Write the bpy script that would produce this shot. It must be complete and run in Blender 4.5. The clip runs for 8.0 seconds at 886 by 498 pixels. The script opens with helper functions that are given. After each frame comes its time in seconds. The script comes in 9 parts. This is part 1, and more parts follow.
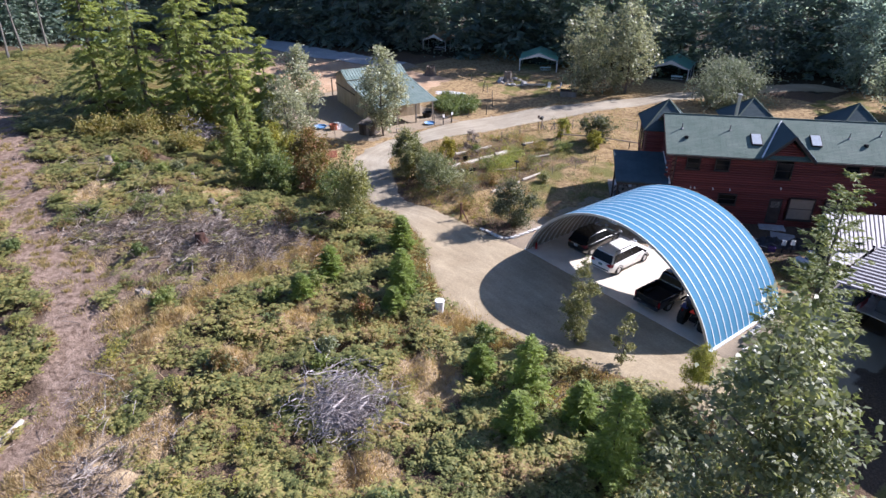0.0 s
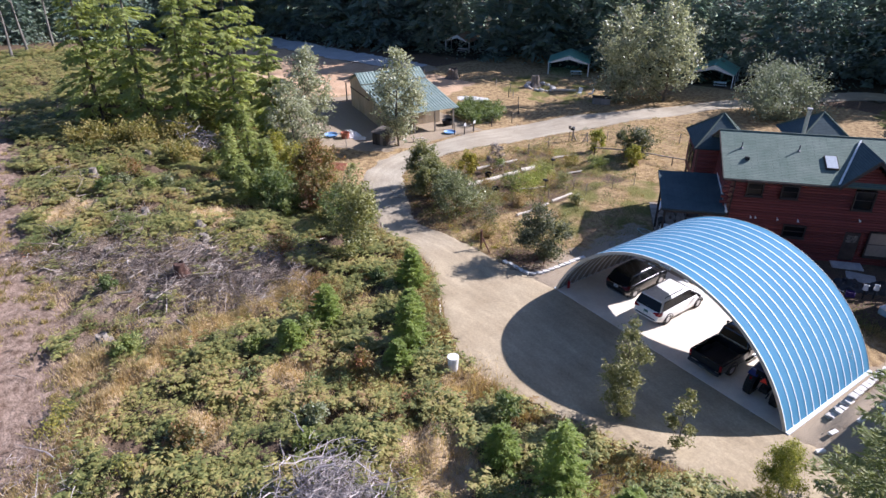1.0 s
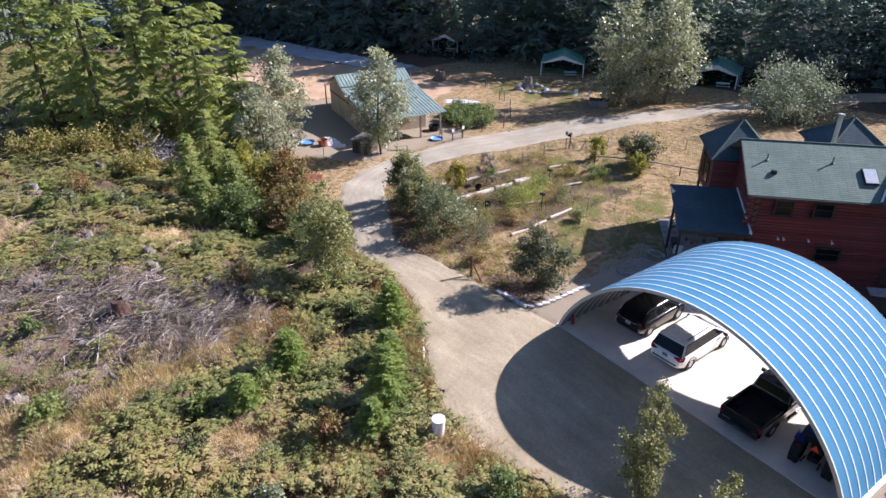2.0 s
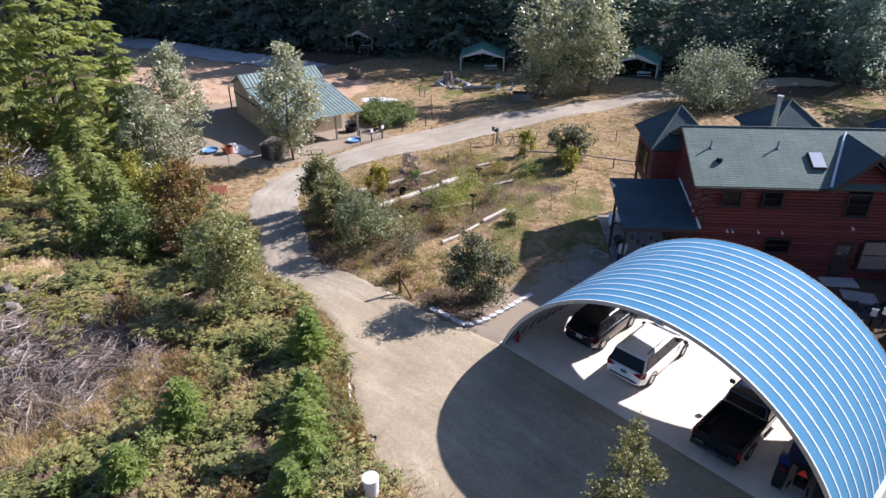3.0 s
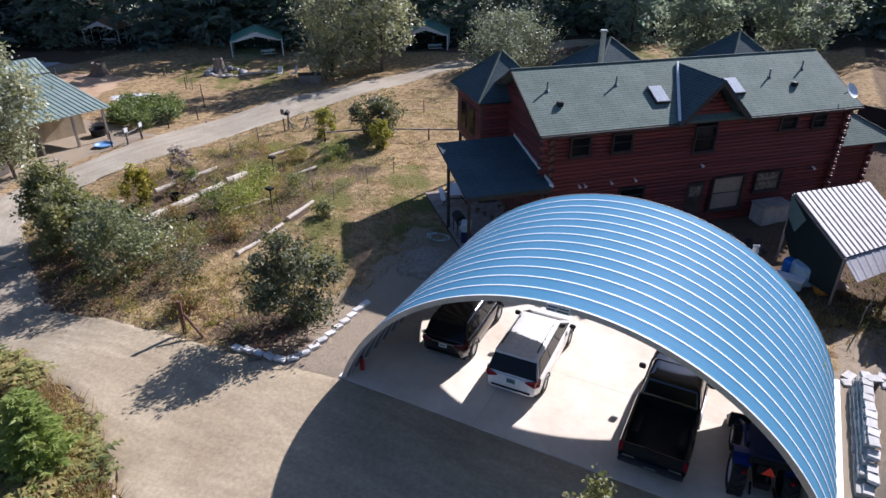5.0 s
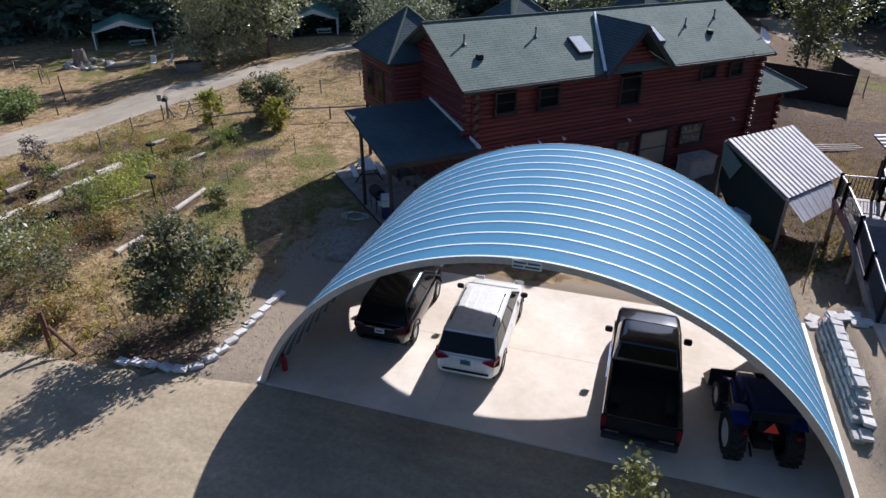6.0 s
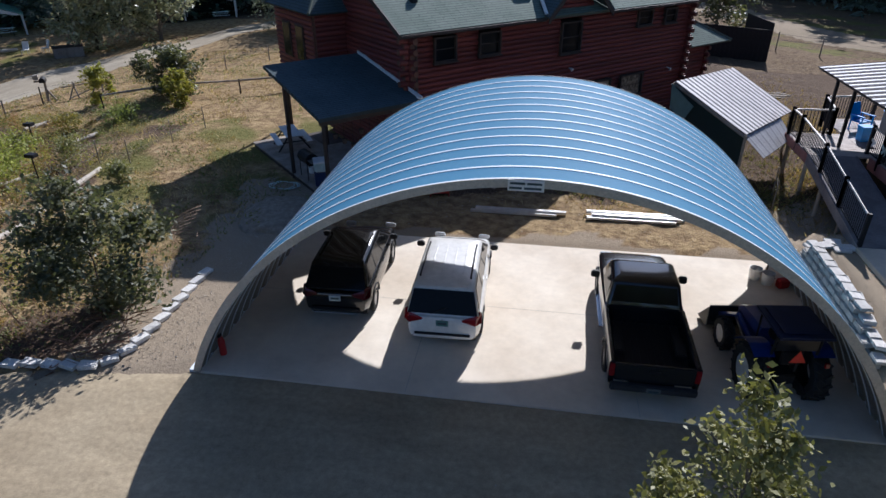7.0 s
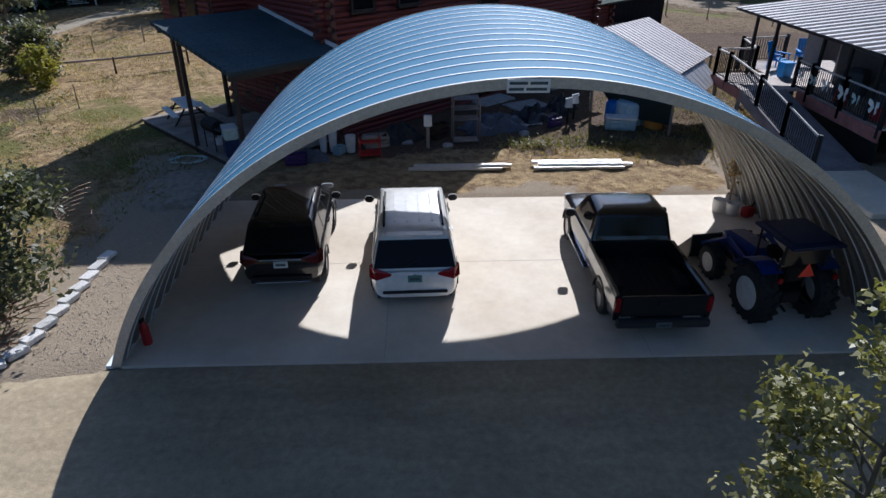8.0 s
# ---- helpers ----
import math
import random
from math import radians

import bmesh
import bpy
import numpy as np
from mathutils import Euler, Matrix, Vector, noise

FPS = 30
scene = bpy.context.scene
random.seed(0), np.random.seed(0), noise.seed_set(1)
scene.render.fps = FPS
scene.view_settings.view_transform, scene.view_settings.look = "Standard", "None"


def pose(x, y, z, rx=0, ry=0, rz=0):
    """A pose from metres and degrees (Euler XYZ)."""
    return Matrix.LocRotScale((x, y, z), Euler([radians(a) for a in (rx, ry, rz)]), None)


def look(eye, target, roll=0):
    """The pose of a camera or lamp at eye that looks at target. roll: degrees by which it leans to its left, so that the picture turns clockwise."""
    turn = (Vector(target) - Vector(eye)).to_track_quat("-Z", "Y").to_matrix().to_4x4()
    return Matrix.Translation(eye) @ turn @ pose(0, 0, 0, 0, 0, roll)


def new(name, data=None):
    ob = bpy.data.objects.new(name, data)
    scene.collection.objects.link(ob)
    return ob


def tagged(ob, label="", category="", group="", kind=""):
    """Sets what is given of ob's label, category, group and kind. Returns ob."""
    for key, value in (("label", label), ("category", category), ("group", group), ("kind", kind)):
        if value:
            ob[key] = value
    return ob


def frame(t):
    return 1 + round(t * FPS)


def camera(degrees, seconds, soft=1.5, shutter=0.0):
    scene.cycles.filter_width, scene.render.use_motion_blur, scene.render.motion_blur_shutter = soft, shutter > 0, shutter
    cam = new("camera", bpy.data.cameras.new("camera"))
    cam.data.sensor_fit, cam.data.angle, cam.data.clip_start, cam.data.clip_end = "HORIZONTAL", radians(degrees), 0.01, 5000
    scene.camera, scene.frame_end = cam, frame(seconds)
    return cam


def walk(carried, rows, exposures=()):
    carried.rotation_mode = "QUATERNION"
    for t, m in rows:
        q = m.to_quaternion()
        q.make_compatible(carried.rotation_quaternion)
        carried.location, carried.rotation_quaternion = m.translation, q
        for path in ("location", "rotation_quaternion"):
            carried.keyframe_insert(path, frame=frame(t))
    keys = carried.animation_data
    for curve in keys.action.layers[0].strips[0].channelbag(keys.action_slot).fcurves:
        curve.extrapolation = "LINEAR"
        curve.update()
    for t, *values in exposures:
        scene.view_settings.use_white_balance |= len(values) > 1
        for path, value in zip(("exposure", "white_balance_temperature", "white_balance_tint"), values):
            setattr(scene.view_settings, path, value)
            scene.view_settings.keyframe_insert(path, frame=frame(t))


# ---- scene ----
cam = camera(69.9, 8.0)
METRES, EYE, TILT, LEAN, TURN = 37.5, 23.65, -28.5, 0.0, 53.2
ROWS = [
    (0.0, 0.0, 0.0, 0.0, -0.0, -0.0, 0.0),
    (0.5, 0.0057, 0.0913, 0.0332, 1.57, -0.05, -0.81),
    (1.0, 0.0082, 0.1845, 0.0669, 1.96, -0.04, -1.01),
    (2.5, 0.0157, 0.4068, 0.1275, -0.85, 0.02, 0.52),
    (3.0, 0.0193, 0.4695, 0.1338, -5.31, -0.09, 2.92),
    (3.5, 0.0242, 0.5311, 0.1368, -10.31, -0.44, 5.58),
    (4.0, 0.0329, 0.5902, 0.1372, -14.56, -0.92, 7.81),
    (4.5, 0.0433, 0.6473, 0.1341, -18.45, -1.49, 9.8),
    (5.0, 0.0528, 0.7021, 0.1261, -22.62, -2.25, 11.87),
    (6.5, 0.0605, 0.8417, 0.0852, -36.57, -5.94, 18.0),
    (7.0, 0.0593, 0.8838, 0.0698, -40.63, -7.3, 19.51),
    (7.5, 0.0575, 0.927, 0.0555, -45.1, -8.89, 20.99),
    (8.0, 0.0553, 0.9634, 0.0477, -51.69, -11.34, 22.98),
]
walk(cam, [(t, pose(22.97, -31.22, EYE, TILT, LEAN, TURN) @ pose(METRES * x, METRES * y, METRES * z, 90 + pitch, roll, yaw)) for t, x, y, z, yaw, pitch, roll in ROWS], [(0.0, 1.05, 5330, 21), (3.0, 0.99, 5350, 22), (5.0, 0.73, 5330, 20), (6.5, 0.4, 5270, 16), (8.0, 0.29, 5170, 13)])

# sun, sky
SUN_AZ, SUN_EL = radians(14.0), radians(34.2)
sun_way = Vector((math.sin(SUN_AZ) * math.cos(SUN_EL), math.cos(SUN_AZ) * math.cos(SUN_EL), math.sin(SUN_EL)))
sun = new("sun", bpy.data.lights.new("sun", "SUN"))
sun.data.energy, sun.data.angle, sun.data.color = 5.0, radians(0.55), (1.0, 0.895, 0.75)
sun.matrix_world = look(sun_way * 200, (0, 0, 0))
world = bpy.data.worlds.new("sky")
scene.world = world
world.use_nodes = True
wn = world.node_tree.nodes
wn.clear()
w_out, w_bg, w_sky = wn.new("ShaderNodeOutputWorld"), wn.new("ShaderNodeBackground"), wn.new("ShaderNodeTexSky")
w_sky.sky_type, w_sky.sun_disc, w_sky.sun_elevation, w_sky.sun_rotation = "NISHITA", False, SUN_EL, SUN_AZ
w_sky.ozone_density = 3.0
w_bg.inputs[1].default_value = 0.059
world.node_tree.links.new(w_sky.outputs[0], w_bg.inputs[0])
world.node_tree.links.new(w_bg.outputs[0], w_out.inputs[0])
scene.view_settings.exposure = 0.0

# ---- materials ----


def ramp(nt, stops):
    r = nt.nodes.new("ShaderNodeValToRGB")
    while len(r.color_ramp.elements) < len(stops):
        r.color_ramp.elements.new(0.5)
    for e, (p, c) in zip(r.color_ramp.elements, stops):
        e.position, e.color = p, (*c, 1)
    return r


def noise_tex(nt, scale, detail=4, rough=0.6, stretch=(1, 1, 1), coords="Object"):
    tc, mp, n = nt.nodes.new("ShaderNodeTexCoord"), nt.nodes.new("ShaderNodeMapping"), nt.nodes.new("ShaderNodeTexNoise")
    mp.inputs["Scale"].default_value = stretch
    n.inputs["Scale"].default_value, n.inputs["Detail"].default_value, n.inputs["Roughness"].default_value = scale, detail, rough
    nt.links.new(tc.outputs[coords], mp.inputs[0])
    nt.links.new(mp.outputs[0], n.inputs["Vector"])
    return n


def mixc(nt, fac, a, b, mode="MIX"):
    m = nt.nodes.new("ShaderNodeMix")
    m.data_type, m.blend_type = "RGBA", mode
    for slot, v in ((0, fac), (6, a), (7, b)):
        if hasattr(v, "links"):
            nt.links.new(v, m.inputs[slot])
        elif slot == 0:
            m.inputs[0].default_value = v
        else:
            m.inputs[slot].default_value = (*v, 1)
    return m.outputs[2]


def surface(name, c1, c2, scale=4.0, fine=40.0, rough=0.8, metal=0.0, bump=0.15, stretch=(1, 1, 1), per_piece=0.0, spec=0.4, coords="Object", bump_dist=0.02, grain=0.25):
    """Two colours mixed at two scales, with a fine relief."""
    m = bpy.data.materials.new(name)
    m.use_nodes = True
    nt = m.node_tree
    b = nt.nodes["Principled BSDF"]
    n1, n2 = noise_tex(nt, scale, 5, 0.6, stretch, coords), noise_tex(nt, fine, 3, 0.7, stretch, coords)
    r1 = ramp(nt, ((0.32, c1), (0.68, c2)))
    nt.links.new(n1.outputs[0], r1.inputs[0])
    r2 = ramp(nt, ((0.25, (1 - grain * 1.1,) * 3), (0.75, (1 + grain * 0.88,) * 3)))
    nt.links.new(n2.outputs[0], r2.inputs[0])
    col = mixc(nt, 0.8, r1.outputs[0], r2.outputs[0], "MULTIPLY")
    if per_piece:
        oi = nt.nodes.new("ShaderNodeObjectInfo")
        r3 = ramp(nt, ((0.0, (1 - per_piece,) * 3), (1.0, (1 + per_piece,) * 3)))
        nt.links.new(oi.outputs["Random"], r3.inputs[0])
        col = mixc(nt, 1.0, col, r3.outputs[0], "MULTIPLY")
    nt.links.new(col, b.inputs["Base Color"])
    b.inputs["Roughness"].default_value, b.inputs["Metallic"].default_value = rough, metal
    b.inputs["Specular IOR Level"].default_value = spec
    if bump:
        bp = nt.nodes.new("ShaderNodeBump")
        bp.inputs["Strength"].default_value, bp.inputs["Distance"].default_value = bump, bump_dist
        nt.links.new(n2.outputs[0], bp.inputs["Height"])
        nt.links.new(bp.outputs[0], b.inputs["Normal"])
    return m


def plain(name, c, rough=0.5, metal=0.0, coat=0.0, spec=0.5):
    m = bpy.data.materials.new(name)
    m.use_nodes = True
    nt = m.node_tree
    b = nt.nodes["Principled BSDF"]
    n = noise_tex(nt, 6, 3)
    r = ramp(nt, ((0.3, tuple(v * 0.88 for v in c)), (0.7, tuple(min(1, v * 1.08) for v in c))))
    nt.links.new(n.outputs[0], r.inputs[0])
    nt.links.new(r.outputs[0], b.inputs["Base Color"])
    b.inputs["Roughness"].default_value, b.inputs["Metallic"].default_value = rough, metal
    b.inputs["Coat Weight"].default_value, b.inputs["Coat Roughness"].default_value = coat, 0.06
    b.inputs["Specular IOR Level"].default_value = spec
    return m


def foliage(name, stops, patch=0.25, through_light=0.35, rough=0.55, jitter=0.42, glow=(1.25, 1.3, 0.6)):
    """Leaf colours that vary leaf by leaf and in larger patches."""
    m = bpy.data.materials.new(name)
    m.use_nodes = True
    nt = m.node_tree
    b, out = nt.nodes["Principled BSDF"], nt.nodes["Material Output"]
    g, n = nt.nodes.new("ShaderNodeNewGeometry"), noise_tex(nt, patch, 4, 0.65)
    mm = nt.nodes.new("ShaderNodeMath")
    mm.operation = "MULTIPLY_ADD"
    nt.links.new(g.outputs["Random Per Island"], mm.inputs[0])
    mm.inputs[1].default_value = jitter
    m2 = nt.nodes.new("ShaderNodeMath")
    m2.operation = "MULTIPLY_ADD"
    nt.links.new(n.outputs[0], m2.inputs[0])
    m2.inputs[1].default_value, m2.inputs[2].default_value = 1.7, -0.35 - jitter / 2
    nt.links.new(m2.outputs[0], mm.inputs[2])
    r = ramp(nt, stops)
    nt.links.new(mm.outputs[0], r.inputs[0])
    nt.links.new(r.outputs[0], b.inputs["Base Color"])
    b.inputs["Roughness"].default_value, b.inputs["Specular IOR Level"].default_value = rough, 0.35
    tr, mx = nt.nodes.new("ShaderNodeBsdfTranslucent"), nt.nodes.new("ShaderNodeMixShader")
    tc = mixc(nt, 1.0, r.outputs[0], glow, "MULTIPLY")
    nt.links.new(tc, tr.inputs[0])
    mx.inputs[0].default_value = through_light
    nt.links.new(b.outputs[0], mx.inputs[1])
    nt.links.new(tr.outputs[0], mx.inputs[2])
    nt.links.new(mx.outputs[0], out.inputs[0])
    return m


M_FERN = foliage("fern", ((0.0, (0.045, 0.06, 0.018)), (0.22, (0.112, 0.13, 0.04)), (0.42, (0.215, 0.222, 0.07)), (0.64, (0.36, 0.315, 0.105)), (0.8, (0.35, 0.255, 0.115)), (1.0, (0.28, 0.16, 0.085))), 0.4, 0.22, 0.55, 0.38, (1.25, 1.25, 0.7))
M_BRAMBLE = foliage("bramble", ((0.0, (0.052, 0.07, 0.027)), (0.4, (0.125, 0.145, 0.048)), (0.7, (0.225, 0.218, 0.07)), (0.9, (0.34, 0.26, 0.11)), (1.0, (0.36, 0.2, 0.11))), 0.2, 0.4)
M_FIR = foliage("fir_needles", ((0.0, (0.17, 0.2, 0.075)), (0.5, (0.36, 0.4, 0.145)), (1.0, (0.58, 0.55, 0.24))), 0.5, 0.55, 0.55, 0.3, (1.2, 1.22, 0.7))
# bluish tone of the distant firs carries the air's haze in the needle colour
M_FARFIR = foliage("hazed_far_fir_needles", ((0.0, (0.12, 0.175, 0.165)), (0.5, (0.24, 0.3, 0.245)), (1.0, (0.43, 0.46, 0.32))), 0.1, 0.55, 0.6, 0.3, (1.0, 1.1, 0.95))
M_SAPLING = foliage("young_fir_needles", ((0.0, (0.15, 0.2, 0.06)), (0.5, (0.33, 0.4, 0.12)), (1.0, (0.52, 0.53, 0.2))), 0.8, 0.55, 0.55, 0.25, (1.2, 1.22, 0.7))
M_ALDER = foliage("alder_leaves", ((0.0, (0.16, 0.175, 0.105)), (0.45, (0.36, 0.37, 0.235)), (0.8, (0.56, 0.55, 0.39)), (1.0, (0.68, 0.63, 0.47))), 0.5, 0.36, 0.4, 0.5, (1.1, 1.12, 0.8))
M_SILVER = foliage("silvery_leaves", ((0.0, (0.08, 0.1, 0.05)), (0.4, (0.2, 0.22, 0.12)), (0.75, (0.34, 0.34, 0.2)), (1.0, (0.58, 0.56, 0.4))), 0.7, 0.35, 0.42)
# yellow of sunlight put into the leaves of a sapling partly shaded by the fir
M_SUNTINT_YOUNG = foliage("sunlit_tint_sapling_leaves", ((0.0, (0.12, 0.14, 0.03)), (0.5, (0.3, 0.3, 0.07)), (1.0, (0.5, 0.44, 0.13))), 0.9, 0.5, 0.65)
M_YOUNG = foliage("young_alder_leaves", ((0.0, (0.09, 0.125, 0.035)), (0.45, (0.21, 0.25, 0.075)), (0.8, (0.36, 0.36, 0.13)), (1.0, (0.45, 0.38, 0.14))), 0.9, 0.4, 0.6)
M_WILLOW = foliage("willow_leaves", ((0.0, (0.1, 0.115, 0.055)), (0.5, (0.26, 0.26, 0.125)), (1.0, (0.46, 0.42, 0.23))), 0.5, 0.38)
M_RED = foliage("autumn_leaves", ((0.0, (0.12, 0.13, 0.05)), (0.35, (0.22, 0.19, 0.07)), (0.7, (0.34, 0.17, 0.09)), (1.0, (0.38, 0.14, 0.09))), 0.45, 0.4)
M_YELLOW = foliage("yellow_leaves", ((0.0, (0.16, 0.18, 0.05)), (0.5, (0.34, 0.32, 0.07)), (1.0, (0.5, 0.4, 0.09))), 0.6, 0.45)
M_GREEN = foliage("green_leaves", ((0.0, (0.08, 0.12, 0.045)), (0.5, (0.17, 0.215, 0.08)), (1.0, (0.31, 0.32, 0.13))), 0.6, 0.4)
# aerial haze is painted in: woodland leaves lifted and shifted to blue
M_WOODS = foliage("hazed_woodland_leaves", ((0.0, (0.16, 0.22, 0.22)), (0.45, (0.33, 0.39, 0.35)), (0.75, (0.48, 0.51, 0.41)), (1.0, (0.62, 0.6, 0.48))), 0.07, 0.68, 0.6, 0.25, (1.0, 1.1, 0.95))
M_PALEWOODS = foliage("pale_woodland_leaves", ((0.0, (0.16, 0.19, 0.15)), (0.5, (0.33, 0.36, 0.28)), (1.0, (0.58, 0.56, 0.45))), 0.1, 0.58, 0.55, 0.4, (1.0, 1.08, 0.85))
M_STRAW = foliage("dry_grass", ((0.0, (0.2, 0.135, 0.07)), (0.5, (0.4, 0.28, 0.14)), (1.0, (0.58, 0.44, 0.25))), 0.6, 0.35, 0.7)
M_RUST = foliage("orange_dry_grass", ((0.0, (0.28, 0.2, 0.11)), (0.5, (0.5, 0.375, 0.215)), (1.0, (0.64, 0.51, 0.32))), 0.6, 0.35, 0.7)
M_YARDGREEN = foliage("dull_yard_weeds", ((0.0, (0.08, 0.09, 0.03)), (0.5, (0.19, 0.19, 0.065)), (1.0, (0.36, 0.3, 0.13))), 0.9, 0.35, 0.6)
M_GOLD_GRASS = foliage("yellowing_grass", ((0.0, (0.16, 0.16, 0.06)), (0.5, (0.34, 0.272, 0.11)), (1.0, (0.55, 0.4, 0.2))), 1.2, 0.35, 0.7)
M_TWIG = foliage("grey_dead_twigs", ((0.0, (0.1, 0.075, 0.055)), (0.5, (0.27, 0.215, 0.175)), (1.0, (0.62, 0.56, 0.5))), 0.8, 0.0, 0.85)
M_BARK = surface("bark", (0.09, 0.07, 0.05), (0.19, 0.16, 0.13), 3, 22, 0.9, stretch=(1, 1, 0.25), bump=0.5)
M_STEEL = surface("galvanised_steel", (0.25, 0.235, 0.205), (0.34, 0.32, 0.285), 0.5, 14, 0.5, 0.6, 0.03)
# blue stands for sky mirrored in bare galvanised panels, put into the base colour
M_STEEL_SKY = surface("sky_tinted_steel", (0.07, 0.205, 0.33), (0.094, 0.238, 0.368), 0.35, 9, 0.7, 0.0, 0.02, grain=0.06, spec=0.08)
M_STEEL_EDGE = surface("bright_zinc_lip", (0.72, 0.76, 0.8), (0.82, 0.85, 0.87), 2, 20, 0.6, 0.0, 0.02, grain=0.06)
M_CONCRETE = surface("concrete", (0.62, 0.52, 0.395), (0.87, 0.785, 0.65), 0.28, 3.5, 0.85, bump=0.03, grain=0.08)
M_LOG = surface("red_stained_log", (0.1, 0.023, 0.02), (0.185, 0.043, 0.034), 2.2, 26, 0.62, stretch=(0.35, 1, 1.6), per_piece=0.25, bump=0.3)
M_LOG_END = surface("log_end_grain", (0.1, 0.045, 0.03), (0.17, 0.085, 0.055), 6, 40, 0.8)
M_GLASS = plain("dark_window_glass", (0.01, 0.011, 0.012), 0.1, 0.0, 0.0, 0.16)
M_WHITE = plain("white_paint", (0.78, 0.77, 0.74), 0.5)
M_BLACK = plain("black_metal", (0.016, 0.016, 0.018), 0.6, 0.0, 0.0, 0.3)
M_RUBBER = plain("tyre_rubber", (0.022, 0.022, 0.022), 0.85)
M_RIM = plain("alloy_rim", (0.5, 0.5, 0.52), 0.3, 0.8)
M_CAR_WHITE = plain("white_car_paint", (0.8, 0.79, 0.76), 0.32, 0.0, 0.7)
M_CAR_BLACK = plain("black_car_paint", (0.006, 0.006, 0.007), 0.25, 0.0, 0.8, 0.3)
M_CAR_GREY = plain("dark_grey_car_paint", (0.02, 0.021, 0.023), 0.22, 0.4, 1.0, 0.4)
M_CHROME = plain("chrome", (0.7, 0.7, 0.7), 0.15, 1.0)
M_REDLAMP = plain("red_lamp_glass", (0.26, 0.008, 0.012), 0.15)
M_ORANGE = plain("orange_reflective_triangle", (1.0, 0.06, 0.03), 0.5)
M_CLEARLAMP = plain("clear_lamp_glass", (0.6, 0.62, 0.65), 0.1)
M_BLUE = plain("blue_tractor_paint", (0.012, 0.035, 0.2), 0.35, 0.0, 0.6)
M_PLATE = plain("number_plate", (0.5, 0.55, 0.55), 0.5)
M_BAR = plain("dark_bar_print", (0.05, 0.08, 0.09), 0.6)
M_BARN = surface("pale_barn_boards", (0.42, 0.33, 0.22), (0.58, 0.48, 0.34), 1.5, 18, 0.85, stretch=(1, 1, 0.15), per_piece=0.12)
M_GREENTIN = surface("green_metal_roofing", (0.23, 0.3, 0.25), (0.34, 0.4, 0.35), 1.0, 12, 0.45, 0.15, 0.03)
M_CANOPY = foliage("green_canvas", ((0.0, (0.42, 0.68, 0.64)), (0.5, (0.48, 0.74, 0.7)), (1.0, (0.55, 0.8, 0.76))), 0.6, 0.8, 0.6, 0.2, (1.1, 1.15, 1.1))
M_GREYWOOD = surface("weathered_wood", (0.24, 0.2, 0.16), (0.4, 0.35, 0.29), 2, 20, 0.88, stretch=(1, 1, 0.3), per_piece=0.15)
M_DARKWOOD = surface("dark_stained_wood", (0.035, 0.025, 0.02), (0.07, 0.05, 0.04), 2, 20, 0.7)
M_TIN = surface("pale_corrugated_tin", (0.5, 0.46, 0.45), (0.64, 0.6, 0.58), 0.8, 16, 0.65, 0.0, 0.04)
M_STONE = surface("pale_stone_block", (0.62, 0.59, 0.54), (0.82, 0.79, 0.73), 3, 25, 0.9, per_piece=0.12)
M_DECKRED = surface("dusty_red_boards", (0.3, 0.12, 0.1), (0.42, 0.19, 0.16), 2, 18, 0.8, per_piece=0.1)
M_TARP = plain("white_tarpaulin", (0.75, 0.74, 0.72), 0.5)
M_BLUEPLASTIC = plain("blue_plastic", (0.02, 0.16, 0.55), 0.4)
M_PALEBLUE = plain("pale_blue_plastic", (0.4, 0.55, 0.62), 0.4)
M_ORANGEPL = plain("orange_plastic", (0.65, 0.28, 0.04), 0.5)
M_REDPAINT = plain("red_paint", (0.4, 0.02, 0.02), 0.4)
M_GREENCLOTH = plain("dark_green_tarpaulin", (0.007, 0.02, 0.018), 0.7)


def shingle_material(name, c1, c2):
    m = surface(name, c1, c2, 0.7, 14, 0.9, bump=0.2)
    nt = m.node_tree
    b = nt.nodes["Principled BSDF"]
    tc, br = nt.nodes.new("ShaderNodeTexCoord"), nt.nodes.new("ShaderNodeTexBrick")
    nt.links.new(tc.outputs["UV"], br.inputs["Vector"])
    for k, v in (("Scale", 1.0), ("Mortar Size", 0.018), ("Brick Width", 0.95), ("Row Height", 0.15), ("Bias", 0.0), ("Mortar Smooth", 0.2)):
        br.inputs[k].default_value = v
    br.inputs["Color1"].default_value, br.inputs["Color2"].default_value, br.inputs["Mortar"].default_value = (0.92, 0.92, 0.92, 1), (1.08, 1.08, 1.08, 1), (0.45, 0.45, 0.45, 1)
    old = b.inputs["Base Color"].links[0].from_socket
    nt.links.new(mixc(nt, 0.85, old, br.outputs[0], "MULTIPLY"), b.inputs["Base Color"])
    bp = nt.nodes.new("ShaderNodeBump")
    bp.inputs["Strength"].default_value, bp.inputs["Distance"].default_value = 0.5, 0.015
    nt.links.new(br.outputs[0], bp.inputs["Height"])
    nt.links.new(bp.outputs[0], b.inputs["Normal"])
    return m


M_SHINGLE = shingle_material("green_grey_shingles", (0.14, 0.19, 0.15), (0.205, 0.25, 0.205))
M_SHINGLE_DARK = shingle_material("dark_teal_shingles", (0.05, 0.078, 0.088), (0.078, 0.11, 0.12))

# ---- mesh helpers ----


def bm_mesh(name, bm, material):
    me = bpy.data.meshes.new(name)
    bm.normal_update()
    bm.to_mesh(me)
    bm.free()
    if material:
        me.materials.append(material)
    return me


